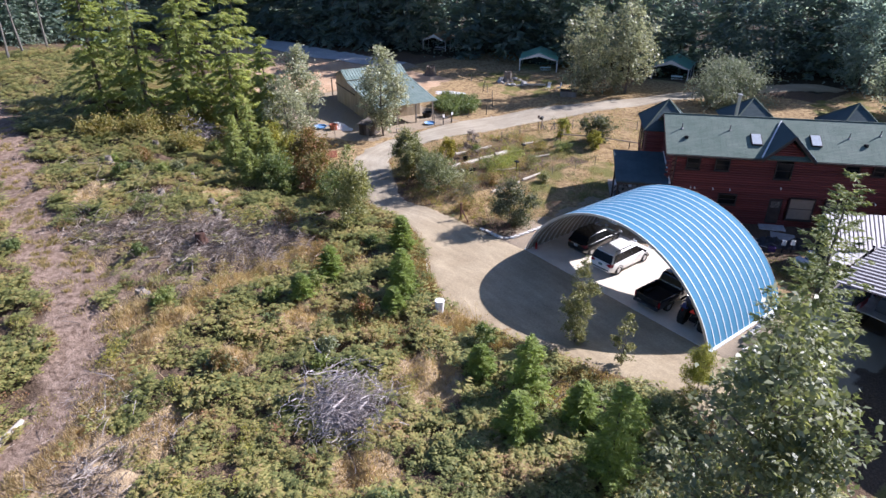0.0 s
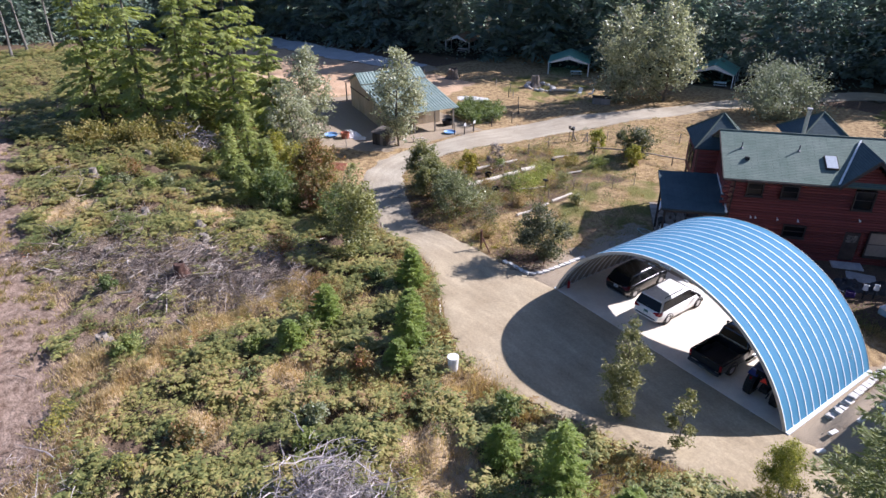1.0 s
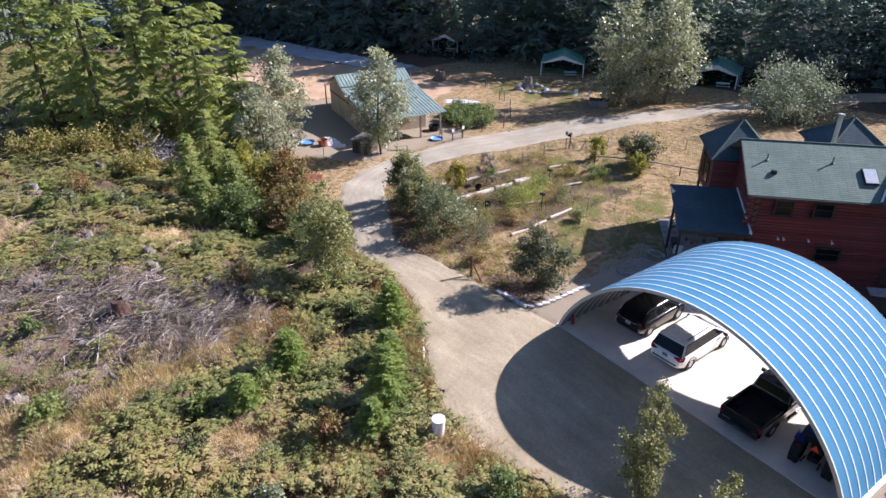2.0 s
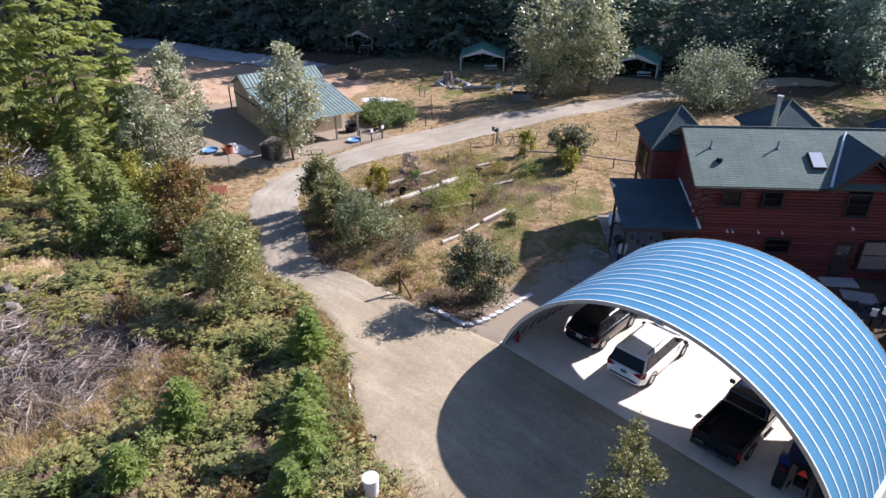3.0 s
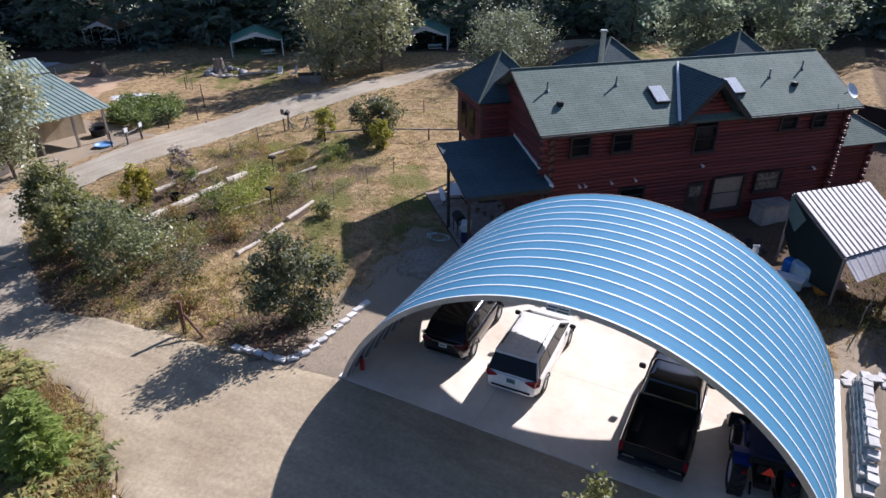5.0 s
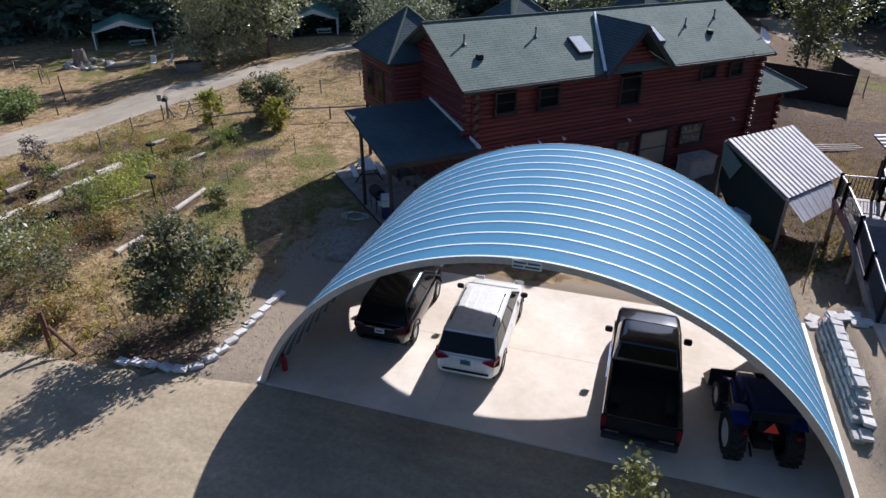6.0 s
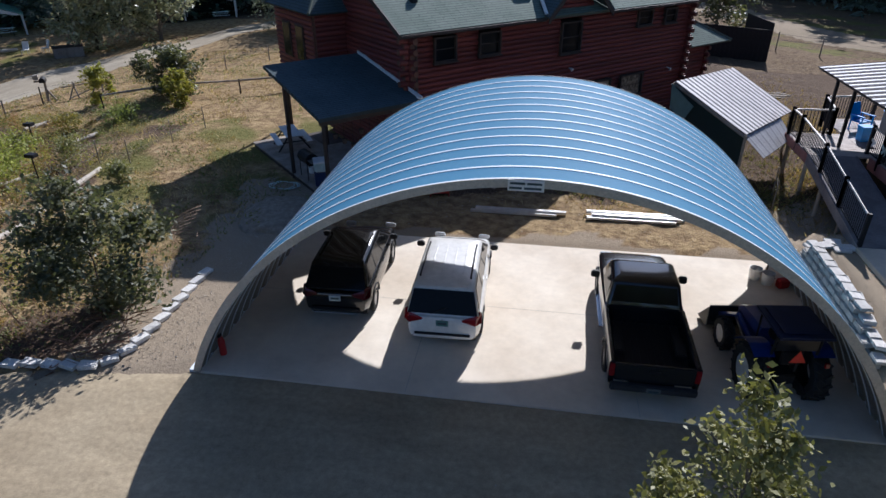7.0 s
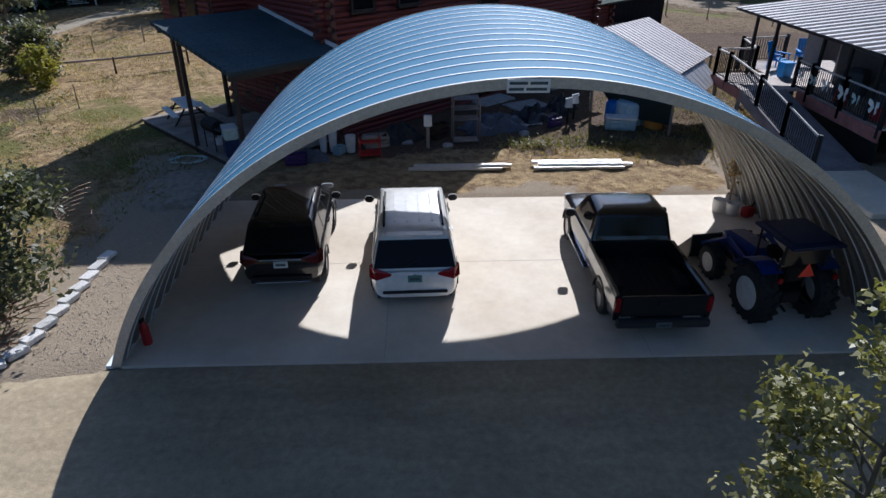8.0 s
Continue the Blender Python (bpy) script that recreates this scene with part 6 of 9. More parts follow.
    tagged(new("yard_straw", soup("yard_straw", blades(rng, xy, 0.2, 0.14, 0.02), 3, M_STRAW)), "tawny dead grass behind the carport", "dry grass", kind="stuff")
    P = np.vstack([rng.normal((2.2, 12.7), (0.6, 0.2), (360, 2)), rng.normal((5.9, 12.4), (0.5, 0.2), (420, 2)), rng.normal((9.4, 13.2), (0.6, 0.8), (700, 2))])
    P = np.concatenate([P, (ground_z(P[:, 0], P[:, 1]) + np.abs(rng.normal(0.1, 0.12, len(P))))[:, None]], 1)
    tagged(new("yard_greenery", soup("yard_greenery", leaves(rng, P, 0.11), 4, M_YARDGREEN)), "leafy green weeds behind the carport", "weeds", kind="stuff")


def sticks(rng, centre, spread, n, length, lift, r=0.014):
    """Bent, forked dead sticks of very uneven length, thrown in a heap."""
    c = rng.normal(0, 1, (n, 3)) * np.array([spread[0], spread[1], 0])
    c[:, 0] += centre[0]
    c[:, 1] += centre[1]
    a = rng.uniform(0, 6.283, n)
    c[:, 2] = ground_z(c[:, 0], c[:, 1]) + np.abs(rng.normal(0, lift, n)) + 0.04
    d = unit(np.stack([np.cos(a), np.sin(a), rng.normal(0, 0.4, n)], 1))
    L = length * np.minimum(rng.lognormal(-0.85, 0.75, n), 2.2)
    rr = r * (0.4 + 0.9 * L / length) * rng.uniform(0.5, 1.5, n)
    quads, p, w = [], c, rr
    for k in range(3):
        e = p + d * (L / 3)[:, None]
        s = unit(np.cross(d, rng.normal(size=(n, 3))))
        t = np.cross(d, s)
        w2 = w * 0.72
        for v in (s, t):
            quads.append(np.stack([p - v * w[:, None], p + v * w[:, None], e + v * w2[:, None], e - v * w2[:, None]], 1))
        p, w = e, w2
        d = unit(d + rng.normal(0, 0.3, (n, 3)) - np.array([0, 0, 0.12]))
    return np.concatenate(quads)


M_REDTWIG = foliage("brown_prunings", ((0.0, (0.1, 0.05, 0.03)), (0.5, (0.24, 0.13, 0.08)), (1.0, (0.42, 0.27, 0.18))), 0.8, 0.0, 0.85)
M_PALETWIG = foliage("pale_dead_twigs", ((0.0, (0.2, 0.17, 0.16)), (0.5, (0.42, 0.37, 0.35)), (1.0, (0.62, 0.56, 0.53))), 0.8, 0.0, 0.85)


def build_slash():
    rng = np.random.default_rng(13)
    piles = ((-27.6, -24.0, 1.5, 1.0, 560), (-24.5, -21.5, 1.6, 1.0, 560), (-21.0, -18.6, 1.6, 1.0, 620), (-19.4, -15.6, 1.3, 0.9, 560), (-24.0, -18.6, 1.4, 0.9, 260), (-20.6, -20.6, 1.6, 0.8, 260), (-21.6, -13.6, 1.0, 0.8, 420), (-29.5, -26.6, 1.4, 1.0, 300), (-17.4, -17.4, 0.9, 0.7, 200), (-70.5, -24.5, 2.6, 1.2, 160), (-36.0, -21.0, 2.2, 0.8, 200), (-44.0, -24.0, 2.5, 0.8, 260))
    q = np.concatenate([sticks(rng, (x, y), (a * 1.2, b * 1.25), int(k * 2.4), 1.2, 0.22, 0.015) for x, y, a, b, k in piles])
    loose = along(rng, DIRT_TRACK[1:], 60, 1.8)
    q = np.concatenate([q, sticks(rng, OPENINGS[3][:2], (1.3, 0.9), 500, 1.0, 0.2, 0.02), sticks(rng, OPENINGS[2][:2], (0.8, 0.6), 160, 0.9, 0.15, 0.018), sticks(rng, OPENINGS[6][:2], (0.7, 0.6), 140, 0.9, 0.15, 0.018)])
    q = np.concatenate([q] + [sticks(rng, c, (0.9, 0.7), 22, 0.7, 0.03, 0.01) for c in loose])
    m = np.concatenate([sticks(rng, (-11.2, 0.9), (0.5, 0.7), 170, 0.9, 0.1, 0.012), sticks(rng, (-13.0, 0.4), (0.7, 0.3), 90, 0.8, 0.08, 0.01), sticks(rng, (-15.6, 0.5), (1.0, 0.6), 120, 0.8, 0.1, 0.01), sticks(rng, (-24.5, 0.6), (2.4, 0.9), 260, 0.7, 0.1, 0.01)])
    tagged(new("prunings", soup("prunings", m, 4, M_REDTWIG)), "brown cut twigs and prunings under the fruit trees", "twigs", kind="stuff")
    tagged(new("logging_slash", soup("logging_slash", q, 4, M_TWIG)), "grey heap of dead logging branches", "branches", kind="stuff")
    q = np.concatenate([sticks(rng, (-0.4, -20.2), (1.05, 1.05), 3000, 0.9, 0.8, 0.016), sticks(rng, (-8.5, -30.0), (1.2, 1.0), 300, 0.9, 0.2, 0.012), sticks(rng, (-49.2, -11.0), (0.9, 0.9), 500, 1.6, 1.2, 0.025)])
    tagged(new("dead_bush", soup("dead_bush", q, 4, M_PALETWIG)), "grey dead bush among green ferns", "dead bush", kind="stuff")


def build_woods():
    """The far woods: one mass of leafy crowns and firs with their stems."""
    rng = np.random.default_rng(21)
    spots = []

    def belt(line, rows, gap, depth):
        p = np.array(line, float)
        seg = np.hypot(*np.diff(p, axis=0).T)
        cum = np.concatenate([[0], np.cumsum(seg)])
        for r in range(rows):
            for s in np.arange(0, cum[-1], gap):
                ss = s + rng.uniform(0, gap)
                xy = np.array([np.interp(ss, cum, p[:, i]) for i in (0, 1)])
                out = unit(xy - np.array([0, 0]))
                spots.append((*(xy + out * (r * depth + rng.uniform(0, depth))), r))

    belt([(-150, -30), (-128, 10), (-116, 27), (-92, 36), (-80, 45), (-66, 55), (-52, 60), (-33, 66), (-21, 75), (-8, 84), (8, 88), (22, 83), (29, 73), (33, 63), (38, 55), (47, 49), (95, 38)], 4, 4.6, 6.0)
    belt([(-118, -60), (-116, -40), (-120, -20), (-124, 5)], 2, 4.5, 6)
    belt([(95, 40), (100, 0), (90, -50), (40, -95), (-40, -100), (-120, -80), (-150, -30)], 1, 11.0, 6)
    leafq, paleq, firq = [], [], []
    bm = bmesh.new()
    for x, y, r in spots:
        h = rng.uniform(12, 19) + 2.0 * r + (6.0 if x < -62 and y > 10 else 0.0)
        base = np.array([x, y, gz(x, y)])
        near = r == 0 and y > 0
        if rng.uniform() < 0.45:
            q = fir_quads(rng, h * 1.15, h * 0.5, 15, 7, 11, h * 0.085, 0.03)
            firq.append(q + base)
        else:
            w = h * rng.uniform(0.5, 0.75)
            n = 1100 if near else 480
            k = 26
            u = rng.uniform(0.04, 1, k)
            rad = w * 0.5 * np.sin(np.clip(u * 0.86 + 0.12, 0, 1) * math.pi) ** 0.7 * np.sqrt(rng.uniform(0.1, 1, k))
            a = rng.uniform(0, 6.283, k)
            c = np.stack([rad * np.cos(a), rad * np.sin(a), u * h], 1)
            p = c[rng.integers(0, k, n)] + rng.normal(0, 1, (n, 3)) * w * 0.11
            p[:, 2] = np.maximum(p[:, 2], 0.3)
            (paleq if near and rng.uniform() < (0.65 if x > -45 else 0.4) else leafq).append(leaves(rng, p, 0.6 if near else 0.9, 0.6, 0.5) + base)
            if near:
                continue
            p = c[rng.integers(0, k, 60)] * np.array([0.6, 0.6, 0.92]) + rng.normal(0, 0.4, (60, 3))
            leafq.append(leaves(rng, p, 2.2, 0.8, 0.0) + base)
        if r < 2:
            p = rng.normal(0, 1, (260, 3)) * np.array([2.6, 2.6, 1.3]) + np.array([0, 0, 1.2])
            p[:, 2] = np.abs(p[:, 2])
            leafq.append(leaves(rng, p, 0.55) + base)
        if rng.uniform() < 0.3:
            rod(base, base + np.array([0, 0, h * 0.8]), 0.14, 0.05, 5, bm)
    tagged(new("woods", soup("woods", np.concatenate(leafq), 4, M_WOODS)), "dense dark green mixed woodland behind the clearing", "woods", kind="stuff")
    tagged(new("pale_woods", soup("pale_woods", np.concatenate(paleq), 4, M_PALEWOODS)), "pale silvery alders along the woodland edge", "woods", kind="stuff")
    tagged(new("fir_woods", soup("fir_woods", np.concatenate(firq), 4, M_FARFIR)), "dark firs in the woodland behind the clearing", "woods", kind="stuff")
    tagged(new("woodland_stems", bm_mesh("woodland_stems", bm, M_BARK)), "grey stems of the far woodland", "tree trunks", kind="stuff")


build_brush()
build_grass()
build_slash()
build_woods()

M_FRUIT = foliage("dull_fruit_leaves", ((0.0, (0.05, 0.058, 0.035)), (0.4, (0.115, 0.125, 0.075)), (0.75, (0.21, 0.205, 0.125)), (1.0, (0.36, 0.32, 0.22))), 0.6, 0.35, 0.5)
M_GOLD = foliage("golden_brush_leaves", ((0.0, (0.12, 0.12, 0.04)), (0.4, (0.27, 0.24, 0.08)), (0.75, (0.4, 0.31, 0.11)), (1.0, (0.42, 0.26, 0.12))), 0.7, 0.4, 0.6)
M_APRON = foliage("dull_alder_leaves", ((0.0, (0.09, 0.095, 0.035)), (0.45, (0.21, 0.205, 0.075)), (0.8, (0.36, 0.33, 0.13)), (1.0, (0.5, 0.43, 0.22))), 0.9, 0.26, 0.5)
M_DRIVEALDER = foliage("olive_alder_leaves", ((0.0, (0.11, 0.12, 0.045)), (0.45, (0.26, 0.26, 0.11)), (0.8, (0.4, 0.38, 0.19)), (1.0, (0.56, 0.5, 0.3))), 0.7, 0.4, 0.5)
M_RUSTPOST = surface("weathered_red_brown_post", (0.11, 0.055, 0.035), (0.2, 0.1, 0.06), 3, 25, 0.85, stretch=(1, 1, 0.3))
M_STUMPWOOD = surface("pale_snag_wood", (0.13, 0.115, 0.1), (0.26, 0.235, 0.2), 2, 20, 0.9, stretch=(1, 1, 0.3))
M_FARWILLOW = foliage("grey_willow_leaves", ((0.0, (0.1, 0.12, 0.075)), (0.5, (0.25, 0.275, 0.18)), (1.0, (0.44, 0.45, 0.32))), 0.5, 0.34, 0.5, 0.42, (1.05, 1.1, 0.85))
M_GOLDEN = foliage("golden_yellow_leaves", ((0.0, (0.2, 0.18, 0.04)), (0.5, (0.42, 0.36, 0.06)), (1.0, (0.6, 0.5, 0.1))), 0.7, 0.4, 0.6)
M_SLIMFIR = foliage("dull_fir_needles", ((0.0, (0.12, 0.14, 0.06)), (0.5, (0.25, 0.28, 0.11)), (1.0, (0.42, 0.41, 0.19))), 0.8, 0.45, 0.55, 0.3, (1.2, 1.22, 0.7))
M_LIME = foliage("lime_shrub_leaves", ((0.0, (0.14, 0.17, 0.04)), (0.5, (0.32, 0.35, 0.08)), (1.0, (0.5, 0.48, 0.13))), 0.9, 0.4, 0.6)
# standing firs on the left
for i, (x, y, h, w) in enumerate(((-63.5, -18.5, 19, 7.5), (-59, -14.5, 20, 8), (-56, -10.5, 15, 7), (-62, -8, 22, 8), (-54.5, -5.5, 17, 7), (-60, -2, 19, 8), (-69, -15, 22, 9), (-67, -5, 21, 8), (-50.5, -2.8, 13, 6))):
    fir("fir_tree", x, y, h, w, M_FIR, "tall dark green fir at the clearing's edge", 100 + i, 17, 6, 66, 0.62, droop=0.42)
for i, (x, y, h, w) in enumerate(((-55.0, -9.4, 2.4, 5.0), (-52.4, -13.2, 2.6, 5.6), (-52.6, -17.5, 2.0, 5.0), (-54.5, -21.0, 1.8, 4.6), (-47.6, -9.0, 2.8, 4.6), (-46.0, -14.0, 1.8, 4.4))):
    broadleaf("golden_brush", x, y, h, w, M_GOLD, "golden-brown brush at the foot of the firs", 180 + i, 1500, 0.2, 10, 0.04, 0.05, 0.4, "brush", 1.3)
for i, (x, y, h) in enumerate(((-108, -27, 17), (-110, -22, 15), (-106, -31, 16), (-112, -18, 17), (-107, -24.5, 13), (-104, -35, 15))):
    rng = np.random.default_rng(190 + i)
    t = thing("tree_snag", pose(x, y, gz(x, y), rng.normal(0, 2), rng.normal(0, 2), 0), "bare pale grey trunk at the woodland edge", "snag", "pale snags")
    part("trunk", trunk_mesh(rng, h, 0.24, 7, 1.6, 0.45, 0.02, M_STUMPWOOD)[0], None, t)
for i, (x, y, h, w) in enumerate(((-38.5, -11.5, 6.0, 3.0), (-41, -9, 7.5, 3.4), (-36, -9, 5.0, 3.0), (-33.5, -12, 3.6, 2.6))):
    fir("fir_tree", x, y, h, w, M_FIR, "young fir standing in the brush", 130 + i, 18, 8, 26, 0.36)
for i, (x, y, h, w) in enumerate(((-13.8, -7.7, 2.9, 2.4), (-8.3, -11.3, 3.3, 2.6), (-13.2, -14.2, 2.7, 2.4), (-11.6, -17.2, 1.7, 1.7), (-10.8, -9.7, 2.0, 1.9), (-6.9, -12.9, 1.8, 1.7), (4.2, -11.4, 4.0, 3.0), (7.6, -11.0, 2.8, 2.4), (10.8, -12.4, 5.6, 3.0), (9.2, -9.2, 2.4, 2.2), (6.2, -14.0, 3.0, 2.6), (1.5, -12.5, 2.0, 2.0))):
    fir("fir_sapling", x, y, h, w, M_SAPLING, "bright green fir sapling by the gravel drive", 150 + i, 16, 9, 60, 0.21, droop=0.06)
fir("fir_tree", 13.4, -2.4, 13.8, 6.2, M_SLIMFIR, "slender young fir with dull green boughs", 170, 24, 7, 110, 0.24, droop=0.12)

broadleaf("alder_tree", 2.5, -5.8, 5.9, 2.5, M_APRON, "slim young alder beside the gravel apron", 200, 5600, 0.082, 28, 0.05, 0.045, 0.3)
broadleaf("alder_tree", 5.7, -5.2, 3.6, 1.5, M_APRON, "thin alder sapling beside the gravel apron", 201, 900, 0.1, 12, 0.1, 0.05, 0.34)
broadleaf("alder_tree", 10.0, -4.5, 3.6, 2.4, M_SUNTINT_YOUNG, "bushy sapling at the gravel's edge", 202, 8000, 0.058, 18, 0.1, 0.05)
broadleaf("alder_tree", 17.0, -13.7, 13.7, 7.2, M_SILVER, "tall alder with glossy grey-green leaves", 203, 6200, 0.2, 30, 0.12, 0.05, 0.26)
broadleaf("alder_tree", -43.0, 8.8, 11.0, 6.5, M_ALDER, "grey-green alder beside the barn", 204, 4200, 0.24, 14, 0.14, 0.06)
broadleaf("alder_tree", -41.8, 44.6, 13.0, 10.5, M_ALDER, "tall grey-green alder by the road", 205, 4200, 0.3, 14, 0.03, 0.07, 0.28)
broadleaf("alder_tree", -37.4, 48.4, 14.0, 10.5, M_ALDER, "tall grey-green alder by the road", 206, 4200, 0.3, 14, 0.03, 0.07, 0.28)
broadleaf("willow_bush", -21.6, 50.6, 5.4, 13.0, M_FARWILLOW, "broad rounded willow bush", 207, 11000, 0.19, 18, 0.0, 0.05, 0.3, "bush")
broadleaf("alder_tree", -20.3, -8.4, 6.8, 4.4, M_DRIVEALDER, "leafy alder on the drive's edge", 208, 4200, 0.15, 14, 0.08, 0.05)
broadleaf("alder_tree", -47.8, 0.3, 11.5, 6.5, M_ALDER, "silvery alder beside the firs", 209, 4000, 0.22, 12, 0.08, 0.05)
broadleaf("alder_tree", -44.0, -3.2, 9.0, 6.0, M_ALDER, "silvery alder beside the firs", 210, 3200, 0.2, 12, 0.08, 0.05)
broadleaf("maple_bush", -35.5, -4.8, 4.6, 5.0, M_RED, "maple bush with reddening autumn leaves", 211, 3600, 0.17, 12, 0.06, 0.05, 0.34, "bush")
broadleaf("maple_bush", -29.8, -6.9, 3.6, 4.6, M_RED, "reddening brush beside the drive", 212, 3000, 0.16, 12, 0.05, 0.05, 0.34, "bush")
broadleaf("leafy_bush", -25.4, -7.4, 3.4, 4.4, M_GREEN, "green bush beside the drive", 213, 3000, 0.15, 12, 0.05, 0.05, 0.34, "bush")
broadleaf("leafy_bush", -32.0, -10.0, 3.6, 5.0, M_GREEN, "green bush in the brush", 214, 2800, 0.17, 12, 0.05, 0.05, 0.34, "bush")
broadleaf("leafy_bush", -39.5, -6.5, 4.4, 5.0, M_YELLOW, "yellowing bush in the brush", 215, 2800, 0.18, 12, 0.05, 0.05, 0.34, "bush")
broadleaf("willow_bush", -29.4, 3.4, 4.2, 4.0, M_WILLOW, "grey-green willow bush by the drive", 216, 3400, 0.17, 12, 0.05, 0.05, 0.32, "bush")
broadleaf("willow_bush", -26.7, 2.4, 3.6, 3.8, M_WILLOW, "grey-green willow bush by the drive", 217, 3000, 0.16, 12, 0.05, 0.05, 0.32, "bush")
broadleaf("fruit_tree", -21.2, 1.3, 3.8, 4.4, M_SILVER, "small grey-leaved fruit tree", 218, 2600, 0.14, 12, 0.12, 0.05, 0.34)
broadleaf("fruit_tree", -24.2, 2.2, 3.2, 3.6, M_SILVER, "small grey-leaved fruit tree", 219, 2200, 0.14, 12, 0.12, 0.05, 0.34)
broadleaf("fruit_tree", -11.7, 1.9, 4.2, 4.2, M_FRUIT, "dense grey-green fruit tree behind the kerb", 220, 5200, 0.12, 14, 0.1, 0.05, 0.3)
broadleaf("leafy_bush", -22.4, 24.6, 3.2, 4.0, M_FRUIT, "dark round bush in the grass", 221, 3000, 0.17, 12, 0.04, 0.05, 0.32, "bush")
broadleaf("yellow_bush", -26.5, 23.4, 2.6, 1.8, M_YELLOW, "small yellow-green shrub in the grass", 222, 1000, 0.15, 8, 0.06, 0.05, 0.36, "bush")
broadleaf("yellow_bush", -20.8, 22.2, 2.2, 2.0, M_YELLOW, "small yellow-green shrub in the grass", 223, 1000, 0.15, 8, 0.06, 0.05, 0.36, "bush")
broadleaf("yellow_bush", -29.2, 8.4, 2.6, 2.2, M_GOLDEN, "golden yellow shrub by the beds", 224, 1500, 0.14, 9, 0.06, 0.05, 0.36, "bush")
broadleaf("fruit_tree", -28.3, 11.1, 3.0, 2.2, M_TWIG, "nearly bare grey sapling", 225, 700, 0.12, 12, 0.1, 0.05)
for i, (x, y, h, w, mat, lab) in enumerate(((-21.6, 9.0, 1.7, 3.2, M_LIME, "loose yellow-green"), (-23.2, 12.4, 1.7, 3.0, M_LIME, "loose lime-green"), (-22.3, 10.8, 1.5, 2.8, M_LIME, "loose yellow-green"), (-23.6, 9.4, 1.1, 2.4, M_GREEN, "fresh green"), (-20.9, 13.3, 1.6, 1.9, M_WILLOW, "grey-green"), (-24.6, 7.0, 0.9, 1.8, M_RED, "reddish"), (-23.6, 4.6, 1.4, 2.6, M_FRUIT, "dull green"), (-21.0, 4.4, 1.6, 2.4, M_WILLOW, "grey-green"), (-18.6, 2.6, 1.5, 2.2, M_FRUIT, "dull green"), (-24.8, 14.6, 0.9, 1.8, M_WILLOW, "grey-green"), (-26.0, 5.2, 1.0, 1.6, M_FRUIT, "dull green"), (-29.6, 12.6, 0.8, 1.5, M_GREEN, "dark green"), (-25.2, 18.6, 0.9, 2.2, M_GOLD, "golden brown"), (-22.8, 19.6, 0.8, 2.4, M_YOUNG, "loose yellow-green"), (-16.6, 0.6, 0.9, 1.7, M_RED, "reddish"), (-14.4, 3.8, 0.8, 1.6, M_GOLD, "golden brown"), (-19.8, 7.0, 1.0, 1.6, M_STRAW, "straw-coloured"), (-27.8, 5.6, 0.8, 1.2, M_GREEN, "dark green"), (-17.2, 11.2, 0.9, 1.3, M_WILLOW, "grey-green"))):
    broadleaf("garden_shrub", x, y, h, w, mat, lab + " shrub among the garden beds", 226 + i, 560, 0.1, 9, 0.03, 0.05, 0.42, "shrub", 1.7)

# single shrubs scattered over the cleared slope
rng = np.random.default_rng(300)
KINDS = ((M_GREEN, "rounded green shrub in the cleared brush"), (M_SILVER, "grey-leaved shrub in the cleared brush"), (M_YOUNG, "yellow-green alder seedling in the cleared brush"), (M_RED, "reddish-brown shrub in the cleared brush"), (M_SAPLING, "bright green seedling in the cleared brush"))
placed = 0
while placed < 34:
    x, y = rng.uniform(-46, 14), rng.uniform(-33, -7)
    if not bool(in_brush(np.array(x), np.array(y))) or float(slash_at(x, y)) < 1.1 or float(track_distance(np.array(x), np.array(y), RUST_BAND)) < 1.8:
        continue
    mat, lab = KINDS[int(rng.choice(5, p=(0.3, 0.2, 0.25, 0.1, 0.15)))]
    hh = rng.uniform(0.9, 2.1)
    broadleaf("shrub", x, y, hh, hh * rng.uniform(0.9, 1.5), mat, lab, 301 + placed, 520, 0.14, 7, 0.05, 0.06, 0.4, "shrub")
    placed += 1
broadleaf("alder_tree", -5.3, 63.5, 9.0, 10.5, M_PALEWOODS, "broad silvery alder at the woodland edge", 240, 4200, 0.34, 16, 0.06, 0.05, 0.26)
broadleaf("alder_tree", 4.5, 63.5, 14.5, 12.5, M_PALEWOODS, "broad silvery alder at the woodland edge", 241, 5200, 0.36, 18, 0.06, 0.05, 0.24)
broadleaf("alder_tree", 14.8, 50.2, 11.0, 8.0, M_FRUIT, "grey-green alder behind the board screen", 242, 3600, 0.26, 14, 0.06, 0.05, 0.3)
broadleaf("alder_tree", -14.0, 70.5, 15.0, 11.0, M_WOODS, "tall green alder at the woodland edge", 243, 3600, 0.4, 16, 0.06, 0.05, 0.26)

# ---- kerb stones, retaining wall ----


def stone_mesh(name, sx, sy, sz, seed, mat):
    rng = np.random.default_rng(seed)
    bm = box(-sx / 2, -sy / 2, 0, sx / 2, sy / 2, sz, min(sx, sy, sz) * 0.14)
    for v in bm.verts:
        v.co += Vector(rng.normal(0, 0.012, 3))
    return bm_mesh(name, bm, mat)


KERB = [(-12.9, -0.5), (-12.0, -0.32), (-11.3, -0.28), (-10.85, -0.27), (-10.45, -0.1), (-10.2, 0.3), (-10.08, 0.8), (-10.03, 2.2), (-10.03, 3.5), (-10.03, 4.7)]


